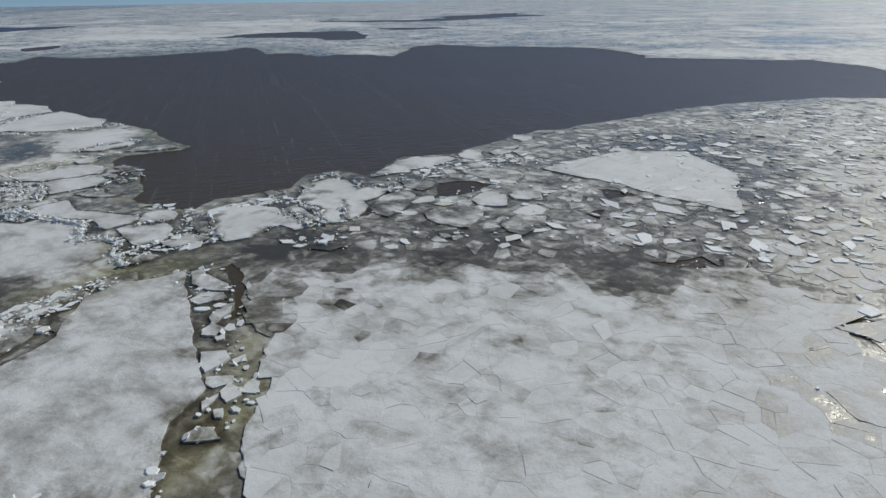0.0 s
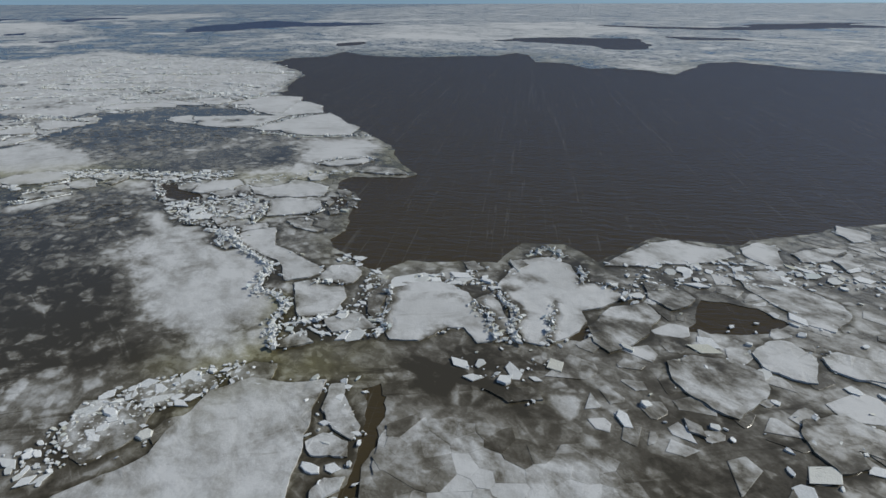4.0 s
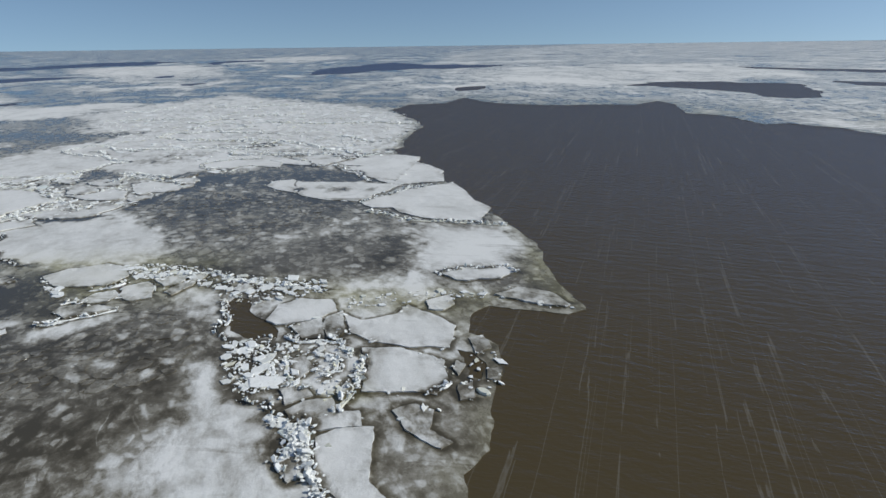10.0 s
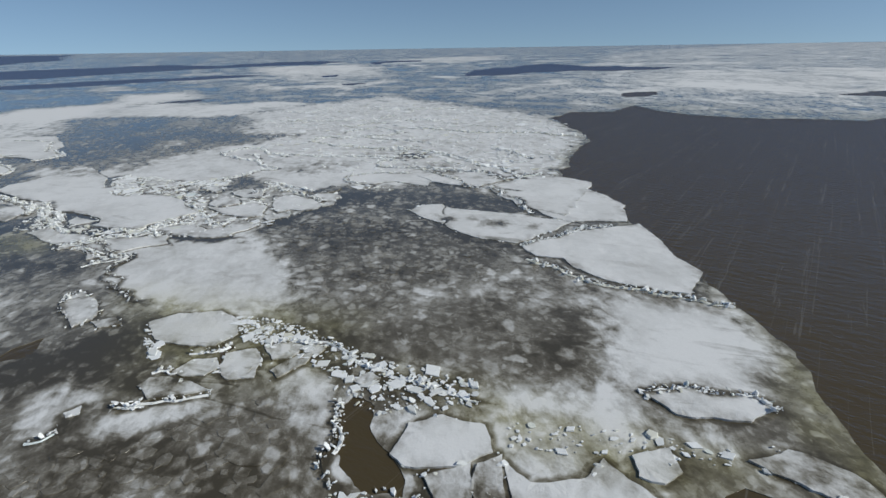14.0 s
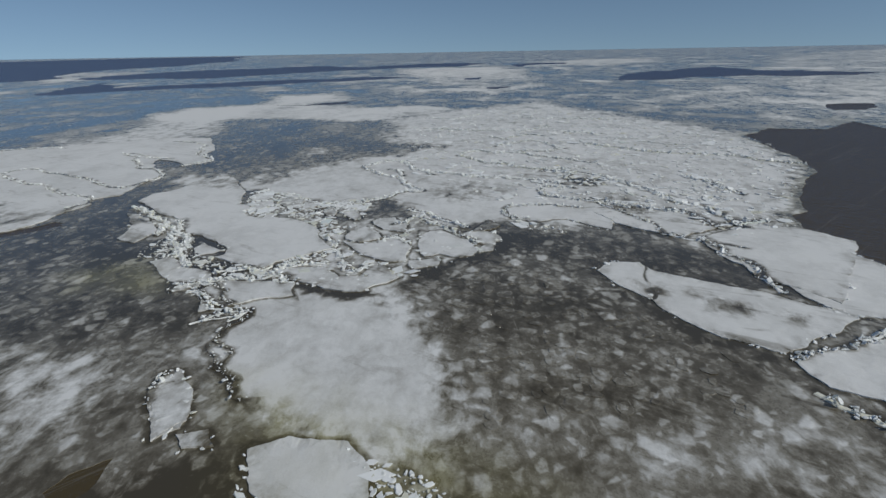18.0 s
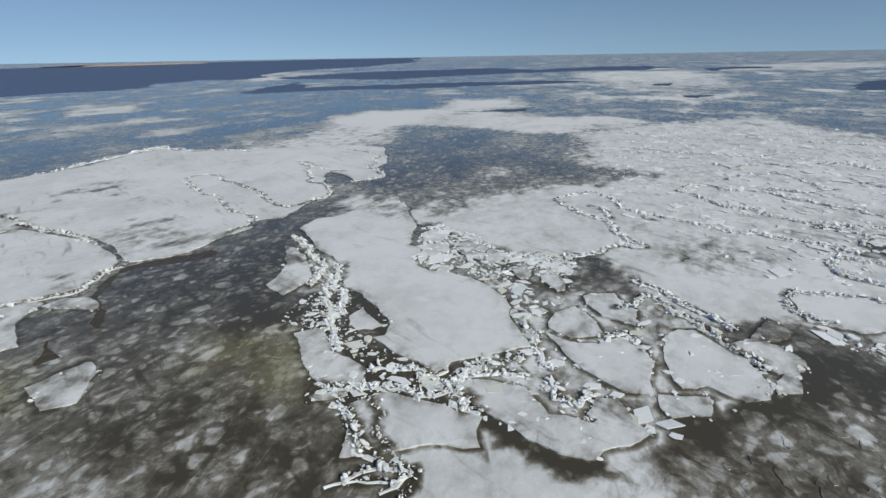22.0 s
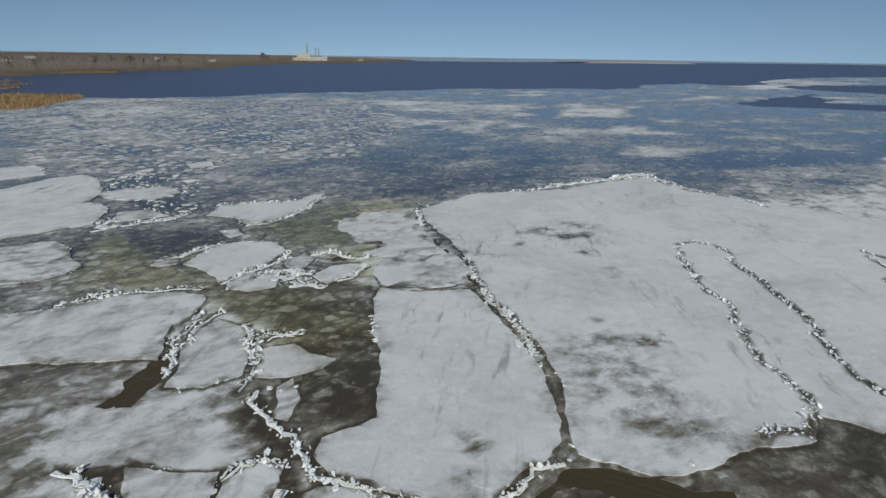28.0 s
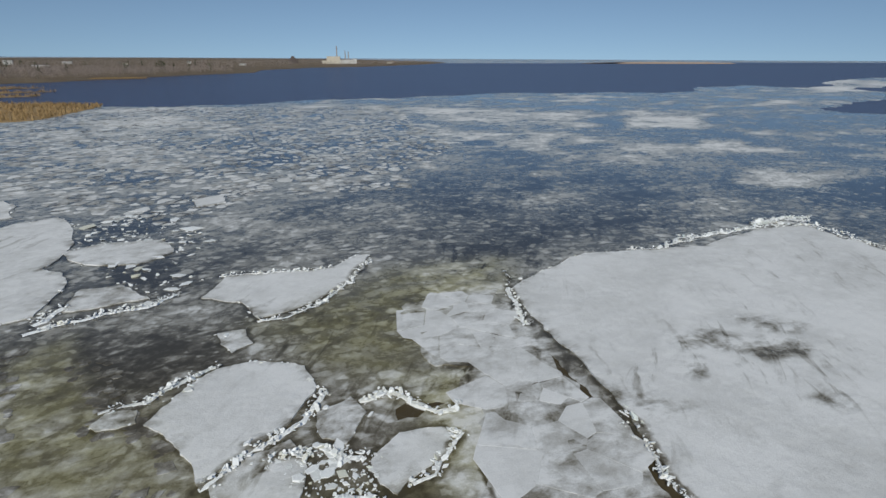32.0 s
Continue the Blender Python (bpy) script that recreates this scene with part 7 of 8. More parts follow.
cover([(-139.1, -55.5), (-144.4, -56), (-143.9, -45.7), (-143.5, -37.9), (-145, -27.9), (-136.4, -35.1)], 0.5, 2)
algae([(-139.1, -55.5), (-144.4, -56), (-143.9, -45.7), (-143.5, -37.9), (-145, -27.9), (-136.4, -35.1)], 2)
melt([(-182.1, -12.5), (-184.1, -9.3), (-181.5, -9.3)], 0.6, 0.8)
melt([(-196.3, -11.2), (-199.3, -5.5), (-196.3, -5.8), (-194.4, -9.5)], 0.62, 0.8)
melt([(-185.9, -1.4), (-187.3, 1.1), (-184.8, 0.7)], 0.6, 0.8)
cover([(-324.5, 28.7), (-338, 66.9), (-319.2, 104.7), (-280.4, 116.4), (-288.8, 136.8), (-251.9, 106.7), (-265.8, 87.3), (-283, 63.2), (-280.7, 34.6)], 0.9, 4)
cover([(-365, 89.8), (-387.8, 126.2), (-343.3, 116.1), (-337, 88.1)], 0.88, 5)
cover([(-335.2, -211.5), (-348.3, -185), (-399.3, -151.1), (-332, -122.3), (-303.5, -161.4)], 0.72, 8)
cover([(-371, -113), (-389.9, -86.1), (-360, -72.7), (-347, -96.3)], 0.75, 6)
cover([(-556.9, 147.5), (-581, 197.1), (-519.6, 178.9), (-488.3, 133.3)], 0.82, 12)
cover([(-772.7, 290.5), (-773.1, 440.4), (-560.9, 319.8), (-539.8, 244.2), (-597.9, 233.8)], 0.85, 20)
cover([(-482.9, 199.4), (-518.7, 295.8), (-462.9, 264.1), (-434.6, 199.2)], 0.8, 10)
cover([(-247.6, 109.4), (-271.6, 155.4), (-199.7, 114.5), (-208.4, 112.7), (-224.9, 109.4)], 0.92, 6)
cover([(-282.3, -155.9), (-294.4, -116), (-270.8, -90.4), (-261.8, -111.8), (-260.1, -132.6)], 0.62, 6)
cover([(-331.1, -155.7), (-376.6, -141.4), (-339.4, -117.8), (-322.1, -141.6)], 0.78, 6)
cover([(-365, -110.1), (-402.1, -94.1), (-382.4, -80), (-346.5, -87.8)], 0.75, 4)
cover([(-241.1, -72.3), (-256.4, -65.3), (-253.2, -60), (-239.1, -65.5)], 0.62, 3)
cover([(-268.2, -117.9), (-286.1, -107.3), (-275.4, -99), (-264.4, -109.1)], 0.7, 3)
cover([(-270, -88.2), (-295.1, -72.9), (-284.4, -63.6), (-263.7, -73.7)], 0.55, 4)
cover([(-317.9, -60.3), (-339.7, -49.3), (-320.9, -38.5), (-298.9, -47.6)], 0.55, 4)
cover([(-301.1, 398.3), (-249.6, 641.5), (-75.8, 604), (-61.6, 440.1), (-128.9, 336.7), (-197, 315.2)], 0.85, 15)
cover([(-80.6, 262.2), (-64.5, 293.8), (-30.9, 286), (-18.1, 230.1), (-30.8, 217.6), (-50.3, 230), (-69.9, 234.7)], 0.7, 5)
cover([(-662, 260.4), (-644.9, 393.6), (-440.1, 284.2), (-469.2, 209.2)], 0.8, 20)
hole([(-222.4, -342.6), (-242.9, -306.4), (-270.5, -297.7), (-304.9, -295.6), (-341.9, -289.3), (-376.9, -273.9), (-423.2, -265.3), (-476.4, -255.4), (-549.3, -198.4), (-594.9, -171.7), (-750.1, -176.4), (-747.7, -116.5), (-955.1, -134.5), (-1201.1, -99.7), (-1450, 1.3), (-4300, 300), (-4525, -491), (-3481, -1034.7), (-2274, -1294.6), (-1617, -1500), (-1036, -1160), (-811, -1110), (-655, -1000), (-575, -865), (-460, -805), (-340, -735), (-263, -680), (-204, -660), (-80, -640), (-80, -430)], 0.16, 7, 8456)
hole([(-751.6, -91.6), (-862.5, -54.2), (-949.7, 11), (-996.4, 131.6), (-1052.2, 211.6), (-1025.3, 246), (-898.3, 270.9), (-1026.4, 404.2), (-1002.8, 484), (-916.7, 480), (-833.6, 405.3), (-808.6, 277.6), (-786.4, 197.2), (-730.6, 119.2), (-669.5, 53.4), (-713, -9.3)], 0.2, 7, 501)
hole([(-487.1, -55.4), (-542.2, -38.3), (-558.9, 5.4), (-567.5, 53.1), (-579.9, 95.5), (-570.4, 143), (-583.9, 187.4), (-550.9, 213.3), (-529.1, 172.8), (-523.5, 120.6), (-503.4, 70), (-503.2, 10.7), (-490.4, -28.4)], 0.2, 7, 502)
hole([(-817.2, 469.5), (-887, 561.8), (-852.8, 600.4), (-792.4, 502.5), (-730.9, 435.3)], 0.2, 7, 503)
hole([(-504.1, 256.6), (-506.8, 271.8), (-472.9, 252.4), (-476.4, 243.4)], 0.2, 7, 504)
hole([(-385.3, 216.7), (-384.7, 233.3), (-373.8, 225.3), (-364.9, 213.8)], 0.2, 7, 505)
hole([(-403.5, 332), (-450.2, 388.7), (-477.8, 426.4), (-396.7, 351.2), (-401.5, 337.7)], 0.2, 7, 506)
hole([(-331.3, 75.6), (-329.5, 104), (-339.6, 119.7), (-320.3, 109.7), (-320.2, 89.5)], 0.2, 7, 507)
hole([(-391.2, 329.2), (-499, 454.2), (-538.4, 581.3), (-416.8, 561.8), (-346.9, 568.4), (-339.1, 513.8), (-386, 432.8), (-381.7, 370.7)], 0.2, 7, 508)
hole([(-134.8, 343), (-129.5, 379.4), (-100.8, 400.6), (-86.3, 394), (-59, 400.6), (-49.6, 307.7), (-61.8, 309.8), (-67.6, 322.9), (-86.3, 333.4), (-104.5, 340.5)], 0.2, 7, 509)
hole([(-209.1, 285.3), (-202.7, 302.7), (-188.6, 276.9), (-193.1, 266.4)], 0.2, 7, 510)
hole([(-137.9, 612.2), (-78.2, 590.4), (-75.5, 562.9), (-120.5, 584.4)], 0.2, 7, 511)
hole([(-133.2, 603.5), (-28, 589.2), (113.7, 773.8), (123.1, 672.8), (44, 596.5), (-25.4, 541.1), (-81, 561.1)], 0.2, 7, 512)
hole([(-46, 433.9), (-1.5, 433.5), (8.8, 410.6), (-27.9, 398.7)], 0.2, 7, 513)
hole([(-489.4, -58), (-565.6, -58), (-663.1, -43.4), (-516, -26.9), (-482.3, -43.8)], 0.2, 7, 514)
cover([(-360.6, 24.3), (-381.5, 46.5), (-395.3, 79.6), (-353.3, 75.9), (-337.6, 47.2), (-322.3, 18.3), (-289.8, -10.4), (-270.1, -23.2), (-256.3, -16.2), (-279.2, 2.4), (-300.7, 21.2)], -0.05, 4)
cover([(-331.3, -116.8), (-357, -108.2), (-347.1, -97.7), (-315.4, -106.4)], 0, 4)
cover([(-410.7, -86.6), (-430.3, -69.6), (-425, -51.4), (-386.6, -57.2), (-376.1, -71.7)], 0, 3)
cover([(-273.6, -19.1), (-291.9, -14.9), (-308.9, -3.7), (-274.6, 0.1), (-262.7, -9.3), (-262, -15.2)], -0.1, 4)
cover([(-267.2, -117), (-276.5, -112.2), (-269.9, -104.1), (-262.1, -109.6)], 0, 1.5)
cover([(-378.7, 83), (-399.6, 108.3), (-368, 120.9), (-343.7, 112.4), (-329.4, 90.9), (-345.6, 82.4)], 0.95, 2)
cover([(-747.8, 258.9), (-787.3, 345.8), (-671.9, 387.9), (-539.3, 308.3), (-528.4, 239.1), (-564.2, 228.1)], 0.92, 5)
cover([(-561.5, 136.4), (-559, 190.8), (-525.2, 178.8), (-517.3, 133.2)], 0.85, 4)
cover([(-439.7, 156.6), (-402.9, 187.4), (-377.4, 196.3), (-387.6, 148.2)], 0.8, 4)
cover([(-401.7, 221.9), (-383.5, 263.1), (-361.7, 248.2), (-346.1, 198.9), (-380.9, 184.8)], 0.85, 4)
cover([(-320, 28.2), (-337.5, 36.8), (-326.1, 52.4), (-309.7, 72.1), (-297.9, 104.4), (-279.9, 115.1), (-259.8, 110.8), (-253.1, 95.7), (-275, 82.6), (-299.6, 52.3), (-289.4, 31.1)], 0.93, 2)
cover([(-295.7, 105), (-294.2, 138), (-273.4, 144.7), (-253.8, 126), (-259.4, 112.7)], 0.9, 3)
cover([(-365.8, -111.9), (-398, -119.6), (-396, -86.1), (-379.6, -73.4), (-357.5, -77.5), (-346.4, -94.8)], 0.88, 3)
cover([(-781.2, -158.3), (-1057, -165.5), (-987.2, -53.2), (-815.7, -47.9), (-681, -94)], 0.8, 8)
cover([(-472.2, -47.7), (-478.7, -14.4), (-450.9, -13.5), (-453.8, -39.5)], 0.82, 3)
cover([(-719, 449.4), (-728.8, 658.9), (-1008.3, 917.9), (-973.4, 616)], 0.85, 15)
cover([(-118.6, 33), (-118.6, 39.6), (-114.5, 45.4), (-109.9, 46.8), (-107.2, 45.9), (-108.2, 35.3), (-114.9, 30.2)], 0.15, 2.5)

# ---- water and thin ice ----
bm = bmesh.new()
bmesh.ops.create_circle(bm, cap_ends=True, segments=64, radius=7000)
me = bpy.data.meshes.new("water")
bm.to_mesh(me)
bm.free()
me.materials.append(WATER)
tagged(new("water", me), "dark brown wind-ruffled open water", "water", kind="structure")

rim = np.array([(6500 * math.cos(a), 6500 * math.sin(a)) for a in np.arange(0, math.tau, math.tau / 48)])
rings = [np.c_[np.cos(a), np.sin(a)] * rad + np.array((-80, 30)) for rad in 250 * 1.1 ** np.arange(33) for a in [np.arange(0, math.tau, math.tau / 200) + rad]]
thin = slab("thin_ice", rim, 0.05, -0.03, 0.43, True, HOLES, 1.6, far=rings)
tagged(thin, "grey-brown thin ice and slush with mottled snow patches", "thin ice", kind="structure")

# ---- floes ----
for n, (outline, snow, label) in enumerate(FLOES):
    thick = 0.13 + 0.009 * (n % 9)
    ob = slab("ice_floe", outline, thick, -0.05, snow, spacing=1.3)
    tagged(ob, label or ("snow-covered white ice floe with broken edges" if snow > 0.82 else "grey wet ice floe with thin snow, low in the slush"), "ice floe", "ice floes")
    # crumbs of broken ice along the edge
    r = np.random.default_rng(n)
    crumbs = []
    piles = r.integers(len(outline), size=5)
    for k in range(min(int(len(outline) * 0.2), 60)):
        start = int(piles[k % 5] + r.normal() * len(outline) * 0.025) % len(outline)
        x, y = outline[start] + r.normal(0, 0.25, 2)
        crumbs.append((BLOCKS[int(r.integers(len(BLOCKS)))], pose_piece(x, y, thick * r.uniform(0.5, 1.0), r.uniform(0.12, 0.4), 12, r)))
    put_pieces(ob, crumbs, 6)

# ---- shattered sheets ----
def worn_at(place, snow):
    """The snow left on a plate after melting."""
    for poly, value, fade in PATCHES:
        m = float(soft_mask(np.array([place]), poly, fade)[0])
        snow = snow * (1 - m) + value * m
    return snow


def build_plates(points, size, gap, seed, skip, label, between=0.8):
    poly = ragged(points, 0.2, 0.8, True, seed)
    ob = tagged(slab("shattered_ice_sheet", poly, 0.13, -0.05, between, spacing=2.0), label, "ice sheet")
    r = np.random.default_rng(seed)
    items = []
    for c, ring in cells(poly, size, gap, seed, closed=True):
        if r.random() < skip:
            continue
        thick = 0.03
        me = piece_mesh("ice_plate", ring - c, thick, ICE, 0.012, cover=float(np.clip(worn_at(c, 0.88) + r.normal() * 0.045, 0.2, 1.0)))
        items.append((me, pose(c[0], c[1], 0.118 + r.uniform(0, 0.006), r.normal() * 0.3, r.normal() * 0.3, 0)))
    put_pieces(ob, items, 300, ICE)


build_plates(SE_PLATES, 1.0, 0.013, 5, 0.0, "large white ice sheet shattered into tight plates", 0.88)
build_plates(SW_PLATES, 2.4, 0.05, 9, 0.05, "pale ice sheet cracked into tight plates with grey gaps", 0.74)


def build_field(points, size, seed, skip, most, mean=0.66):
    """Floes of many sizes, loose in slush."""
    poly = np.array(points, float)
    r = np.random.default_rng(seed)
    items = []
    found = list(cells(poly, size, 0.12, seed))
    centres = np.array([c for c, ring in found])
    taken = np.zeros(len(found), bool)
    for s in [f[0] for f in FLOES] + HOLES:
        taken |= inside(centres, s)
    for (c, ring), full in zip(found, taken):
        if full or r.random() < skip:
            continue
        ring = c + (ring - c) * r.uniform(0.45, 1.0)
        thick = r.uniform(0.02, 0.04)
        me = piece_mesh("ice_floe", ring - c, thick, ICE, 0.05, cover=float(np.clip(r.normal(mean, 0.12), 0.35, 1.0)))
        items.append((me, pose(c[0], c[1], 0.055 + r.uniform(0, 0.012), r.normal() * 0.25, r.normal() * 0.25, 0)))
    for me, m in items[:most]:
        ob = tagged(new("ice_floe", me), "small angular ice floe loose in brown slush", "ice floe", "small floes of the loose field")
        ob.matrix_basis = m
    if len(items) > most:
        ob = join_pieces("small_ice_floes", items[most:], None, ICE)
        tagged(ob, "many small pale ice floes packed loosely in slush", "ice floes")


build_field(EAST_FIELD, 1.6, 3, 0.15, 110, 0.62)
build_field(FAR_W_FIELD, 2.1, 4, 0.2, 0, 0.74)

for k, points in enumerate(PANS_AT):
    build_pans(points, 200, 0.95, 60 + k)
for args in LINES:
    build_ridge(*args)
for args in BRASH:
    build_brash(*args)

# ---- far shore, reeds and woods ----
def outline_mesh(name, points, heights, material, label, category, kind="structure"):
    """A low body of land: an outline raised into a flat mound with a sloping rim."""
    bm = bmesh.new()
    ring = np.array(points, float)
    centre = ring.mean(0)
    loops = []
    for k, h in heights:
        loops.append([bm.verts.new((*(p + (centre - p) * k), h)) for p in ring])
    for a, b in zip(loops, loops[1:]):
        for i in range(len(a)):
            j = (i + 1) % len(a)
            bm.faces.new((a[i], a[j], b[j], b[i]))
    bm.faces.new(loops[-1])
    bmesh.ops.recalc_face_normals(bm, faces=bm.faces)
    me = bpy.data.meshes.new(name)
    bm.to_mesh(me)
    bm.free()
    me.materials.append(material)
    return tagged(new(name, me), label, category, kind=kind)


SHORE = ragged([(900, -500), (300, -560), (20, -590), (-123, -612), (-215, -640), (-262, -658), (-360, -724), (-450, -780), (-560, -830), (-640, -960), (-842, -1096), (-1036, -1136), (-1400, -1330), (-1790, -1600), (-2000, -1900), (-2600, -3600), (-1500, -4700), (600, -4700), (2500, -3000), (2000, -900)], 0.05, 60, True, 21)
outline_mesh("shore_land", SHORE, ((0.0, -0.3), (0.002, 0.6), (0.05, 1.2), (0.3, 1.6)), EARTH, "low brown wooded far shore in late winter", "land")
ISLE = ragged([(-2115, -1185), (-2300, -1140), (-2600, -990), (-2889, -838), (-2950, -900), (-2650, -1080), (-2300, -1230)], 0.05, 60, True, 22)
outline_mesh("low_island", ISLE, ((0.0, -0.3), (0.1, 3.0), (0.4, 5.0)), SAND, "long low bare island near the horizon", "land")
SPIT = ragged([(200, -430), (-125, -440), (-183, -389), (-208, -357), (-222, -341), (-206, -312), (-192, -292), (-180, -279), (-158, -279), (-127, -276), (200, -250)], 0.06, 6, True, 23)
outline_mesh("reed_spit", SPIT, ((0.0, -0.2), (0.01, 0.25), (0.1, 0.5)), REED, "flat spit of golden dry reeds", "reed bed")


BEDS = []
for x, y, long, wide, k in ((-150, -560, 85, 5, 1), (-140, -500, 90, 6, 2), (-150, -452, 62, 5, 3), (-330, -700, 30, 3, 4)):
    a = np.arange(14) * math.tau / 14
    bed = ragged(np.c_[x + np.cos(a) * long, y + np.sin(a) * wide - np.cos(a) * long * 0.1], 0.10, 4, True, k)
    BEDS.append(bed)
    outline_mesh("reed_bed", bed, ((0.0, -0.2), (0.05, 0.3), (0.3, 0.5)), REED, "narrow bed of dry reeds in open water", "reed bed")


def scatter(poly, count, seed):
    r = np.random.default_rng(seed)
    lo, hi = poly.min(0), poly.max(0)
    pts = r.uniform(lo, hi, (count * 8, 2))
    return pts[inside(pts, poly)][:count], r


def reeds():
    """Dry reed tufts: splayed blades in small bunches."""
    pts, r = scatter(SPIT, 9000, 31)
    pts = np.concatenate([pts[pts[:, 0] < -20]] + [scatter(bed, 350, 32)[0] for bed in BEDS])
    coords, faces = [], []
    for x, y in pts:
        for k in range(4):
            a, h, w = r.uniform(0, math.tau), r.uniform(1.2, 2.2), r.uniform(0.15, 0.4)
            dx, dy = math.cos(a) * w, math.sin(a) * w
            ox, oy, lx, ly = *r.normal(0, 0.5, 2), *r.normal(0, 0.35, 2)
            s = len(coords)
            coords += [(x + ox - dx, y + oy - dy, 0.2), (x + ox + dx, y + oy + dy, 0.2), (x + ox - dy * 0.3, y + oy + dx * 0.3, 0.2), (x + ox + lx, y + oy + ly, 0.3 + h)]
            faces += [(s, s + 1, s + 3), (s + 1, s + 2, s + 3), (s + 2, s, s + 3)]
    me = bpy.data.meshes.new("reeds")
    me.from_pydata(coords, [], faces)
    me.materials.append(REED)
    tagged(new("reeds", me), "dense stand of golden dry reeds", "reeds", kind="stuff")


reeds()


def woods(name, pts, r, low, high, material, label, pieces, lean=1.0):
    """Far woods: each tree a thin tapered trunk under an uneven crown of many small ragged clumps."""
    coords, faces = [], []
    for x, y in pts:
        h = r.uniform(low, high)
        z0 = 1.5
        s = len(coords)
        t = 0.012 * h
        coords += [(x - t, y - t, z0), (x + t, y - t, z0), (x, y + t, z0), (x, y, z0 + h * 0.9)]
        faces += [(s, s + 1, s + 3), (s + 1, s + 2, s + 3), (s + 2, s, s + 3)]
        for k in range(pieces):
            u = r.uniform(0.25, 1.0)
            spread = h * 0.22 * lean * (1.15 - u) ** 0.5
            c = np.array((x, y, z0 + h * u)) + r.normal(0, 1, 3) * (spread, spread, h * 0.04)
            q = r.normal(0, 1, (4, 3)) * h * (0.032, 0.032, 0.07)
            s = len(coords)
            coords += [tuple(c + v) for v in q]
            faces += [(s, s + 1, s + 2), (s, s + 1, s + 3), (s + 1, s + 2, s + 3), (s, s + 2, s + 3)]
    me = bpy.data.meshes.new(name)
    me.from_pydata(coords, [], faces)
    me.materials.append(material)
    tagged(new(name, me), label, "woods", kind="stuff")


FOREST = np.array([(500, -590), (20, -612), (-123, -632), (-215, -660), (-262, -678), (-360, -745), (-450, -800), (-540, -850), (-560, -1000), (-300, -1100), (500, -1000)], float)
pts, r = scatter(FOREST, 4200, 41)
woods("bare_woods", pts, r, 5, 10, TWIG, "brown leafless birch and alder woods along the shore", 24)
BACK = np.array([(800, -1000), (-300, -1100), (-560, -1000), (-640, -985), (-842, -1120), (-1036, -1160), (-1400, -1370), (-1780, -1640), (-1800, -2200), (800, -2200)], float)
pts, r = scatter(BACK, 4200, 42)
woods("bare_far_woods", pts, r, 5, 11, TWIG, "distant brown leafless woods behind the shore", 12, 1.6)
pts, r = scatter(FOREST, 140, 43)
woods("pines", pts[pts[:, 1] < -690], r, 12, 18, PINE, "scattered dark pines among the bare woods", 18, 0.7)


# ---- works and houses on the far shore ----
def box(bm, x0, x1, y0, y1, z0, z1):
    v = [bm.verts.new(p) for p in ((x0, y0, z0), (x1, y0, z0), (x1, y1, z0), (x0, y1, z0), (x0, y0, z1), (x1, y0, z1), (x1, y1, z1), (x0, y1, z1))]
    for f in ((0, 3, 2, 1), (4, 5, 6, 7), (0, 1, 5, 4), (1, 2, 6, 5), (2, 3, 7, 6), (3, 0, 4, 7)):
        bm.faces.new([v[i] for i in f])


def part(name, bm, material, parent, label=""):
    me = bpy.data.meshes.new(name)
    bm.to_mesh(me)
    bm.free()
    me.materials.append(material)
    ob = new(name, me)
    ob.parent = parent
    return tagged(ob, label)


def thing(name, label, category, m, group=""):
    ob = tagged(new(name), label, category, group)
    ob.matrix_basis = m
    return ob


def stack(bm, x, y, z0, z1, r0, r1, sides=14):
    rings = []
    for k in range(5):
        u = k / 4
        rad = r0 + (r1 - r0) * u
        rings.append([bm.verts.new((x + rad * math.cos(a), y + rad * math.sin(a), z0 + (z1 - z0) * u)) for a in np.arange(sides) * math.tau / sides])
    for a, b in zip(rings, rings[1:]):
        for i in range(sides):
            bm.faces.new((a[i], a[(i + 1) % sides], b[(i + 1) % sides], b[i]))
    bm.faces.new(rings[-1])


def works():
    """A heating plant: stepped halls, bands of windows and three chimneys."""
    m = pose(-1195, -1500, 1.2, 0, 0, 143)
    ob = thing("power_plant", "pale yellow power plant with tall chimneys on the shore", "power plant", m)
    for name, dims, mat in (("boiler_hall", (-42, 0, -14, 14, 0, 21), CONCRETE), ("turbine_hall", (0, 40, -12, 12, 0, 11), WHITE_WALL), ("annex", (-56, -42, -10, 10, 0, 8), CONCRETE), ("fuel_store", (40, 52, -10, 10, 0, 14), WHITE_WALL)):
        bm = bmesh.new()
        box(bm, *dims)
        box(bm, dims[0] - 0.5, dims[1] + 0.5, dims[2] - 0.5, dims[3] + 0.5, dims[5], dims[5] + 1.0)
        hall = part(name, bm, mat, ob)
        for z in np.arange(4, dims[5] - 3, 7):
            for x in np.arange(dims[0] + 3, dims[1] - 4, 7):
                bm = bmesh.new()
                box(bm, x, x + 4, dims[3], dims[3] + 0.3, z, z + 2.2)
                part("window", bm, GLASS, hall)
    for x, h, r0 in ((-10, 53, 2.2), (16, 40, 1.7), (26, 38, 1.7)):
        bm = bmesh.new()
        stack(bm, x, 0, 0, h, r0, r0 * 0.7)
        part("chimney", bm, CHIMNEY, ob, "tall concrete chimney")


works()


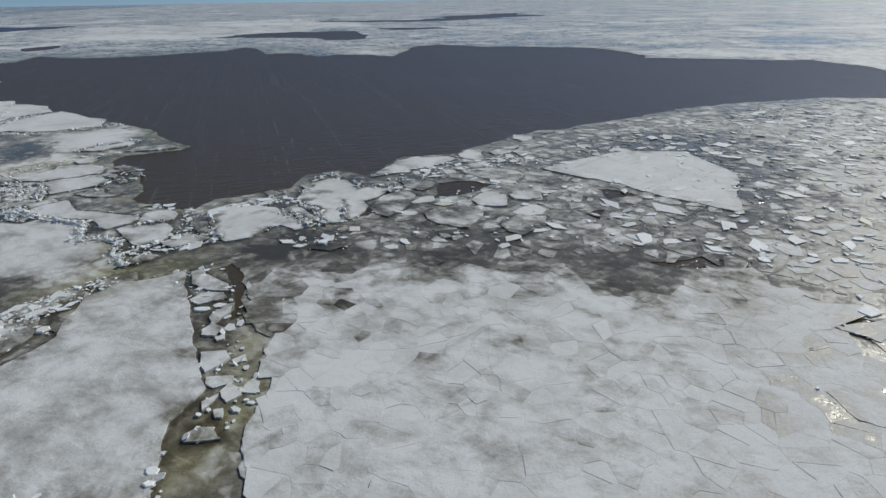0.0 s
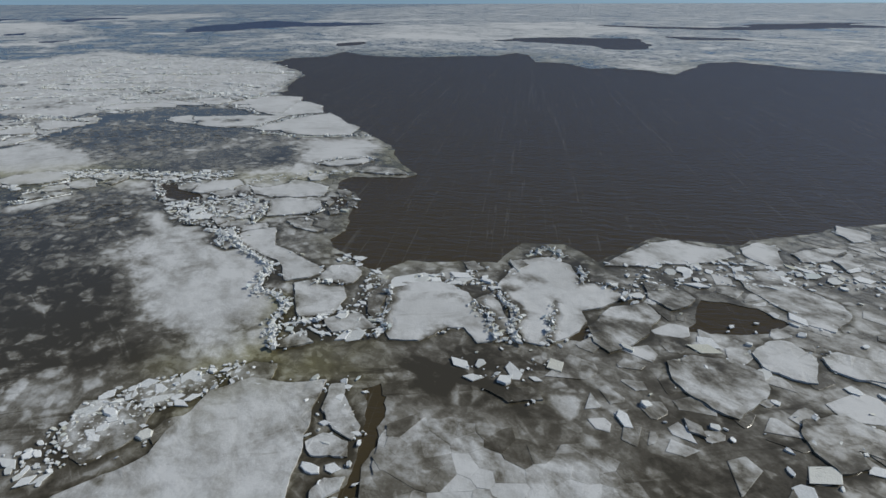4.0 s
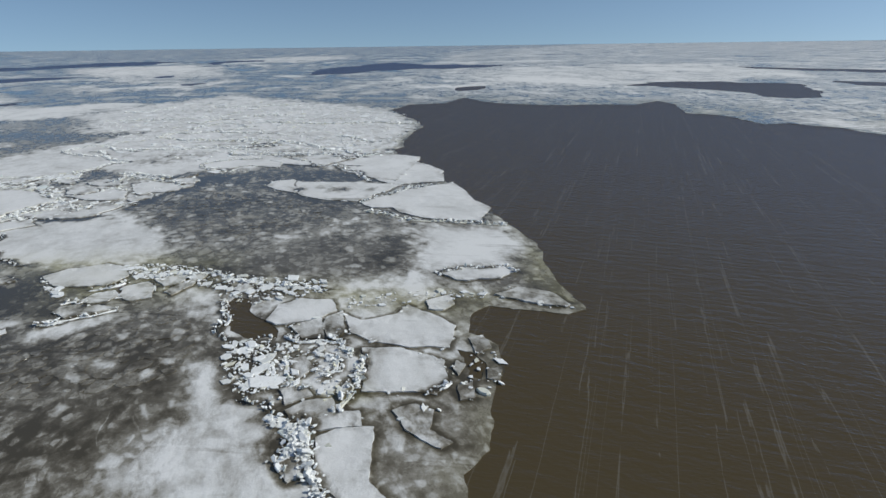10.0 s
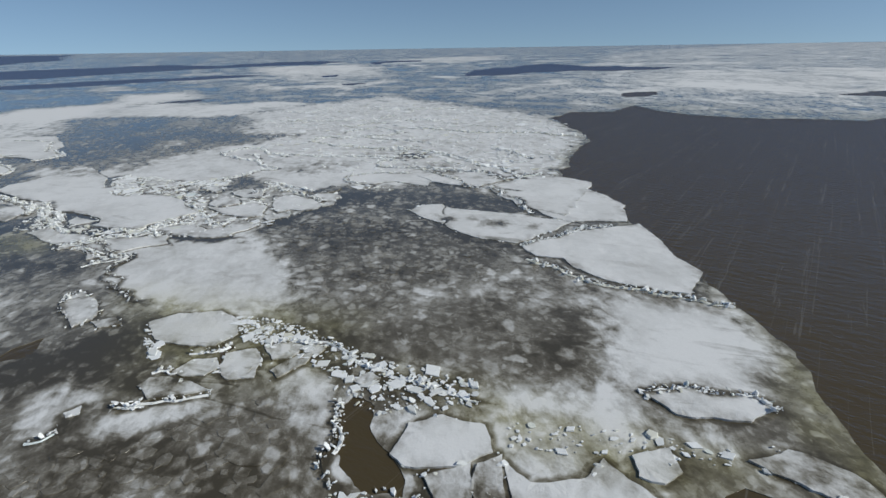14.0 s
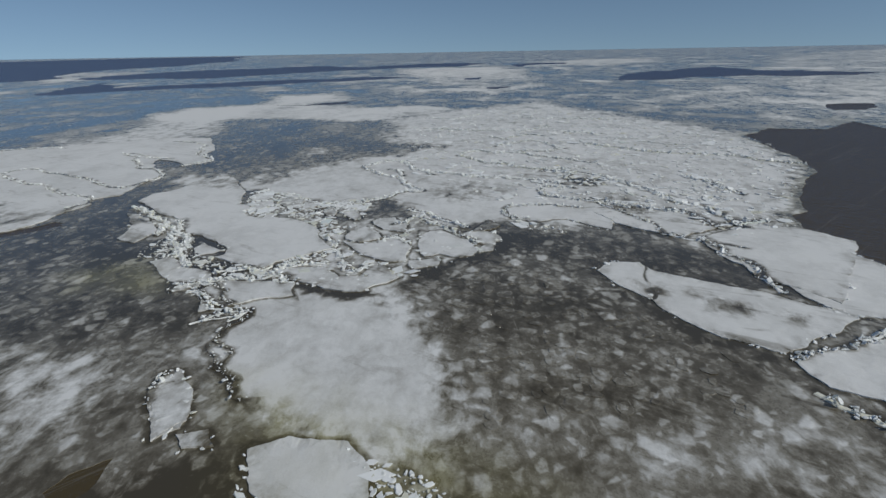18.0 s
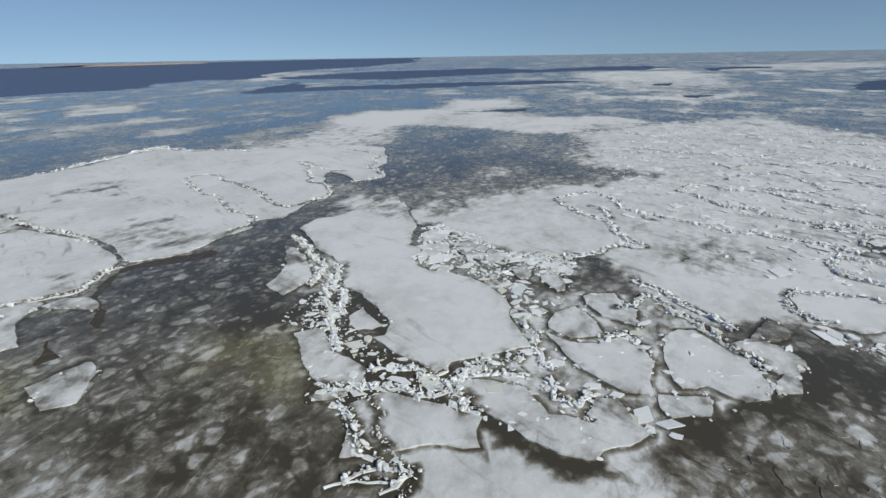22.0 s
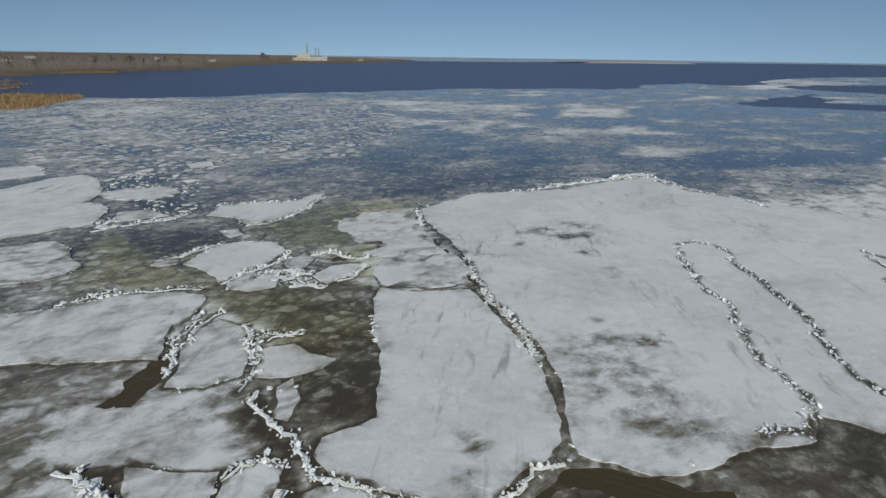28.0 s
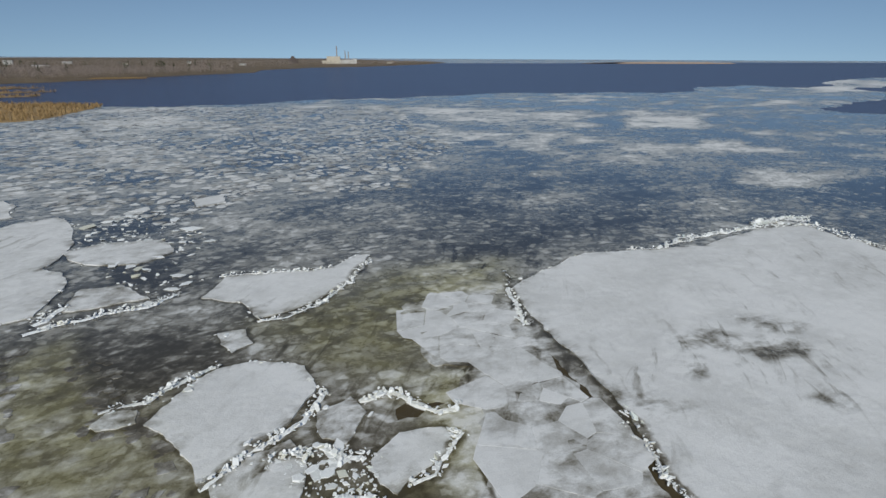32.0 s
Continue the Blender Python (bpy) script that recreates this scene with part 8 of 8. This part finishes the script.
def silos():
    """A cluster of dark silos with a head house."""
    ob = thing("silo_cluster", "dark cluster of silos beside the power plant", "silos", pose(-1062, -1560, 1.2, 0, 0, -30))
    for x, y, h in ((-11, 0, 14), (-5.5, 1, 18), (0, 0, 19), (5.5, 1, 18), (11, 0, 13)):
        bm = bmesh.new()
        stack(bm, x, y, 0, h, 2.7, 2.7)
        part("silo", bm, DARK_WALL, ob)
    bm = bmesh.new()
    box(bm, -3, 6, -2, 2, 17, 22)
    part("head_house", bm, DARK_WALL, ob)


silos()


def house(x, y, wide, deep, high, turn, mat, label):
    ob = thing("apartment_building", label, "building", pose(x, y, 1.3, 0, 0, turn), "buildings on the far shore")
    bm = bmesh.new()
    box(bm, -wide / 2, wide / 2, -deep / 2, deep / 2, 0, high)
    wall = part("wall", bm, mat, ob)
    bm = bmesh.new()
    box(bm, -wide / 2 - 0.6, wide / 2 + 0.6, -deep / 2 - 0.6, deep / 2 + 0.6, high, high + 0.8)
    part("roof", bm, DARK_WALL, ob)
    for z in np.arange(1.5, high - 1.8, 3.2):
        for u in np.arange(-wide / 2 + 2, wide / 2 - 2, 5):
            bm = bmesh.new()
            box(bm, u, u + 2.2, deep / 2, deep / 2 + 0.2, z, z + 1.6)
            part("window", bm, GLASS, wall)


house(-367, -1671, 18.2, 9.6, 10.2, -20, WHITE_WALL, "white block of flats above the bare woods")
house(-330, -1690, 14, 9.6, 9, -20, WHITE_WALL, "white block of flats above the bare woods")
house(-368, -1318, 28, 11.2, 4.8, -25, WHITE_WALL, "long low white building among bare trees")
house(-492, -1698, 21, 9.6, 7.2, -25, WHITE_WALL, "pale block of flats among bare trees")
house(-563, -1481, 11.2, 8, 5.4, -25, CONCRETE, "pale low building among bare trees")
house(-783, -1661, 11.2, 8, 7.2, -25, WHITE_WALL, "small white block among bare trees")
house(-796, -1354, 16.8, 9.6, 4.8, -28, WHITE_WALL, "long low white shed on the shore")
house(-1400, -1500, 18.2, 12.8, 4.8, -35, CONCRETE, "pale low shed beside the power plant")
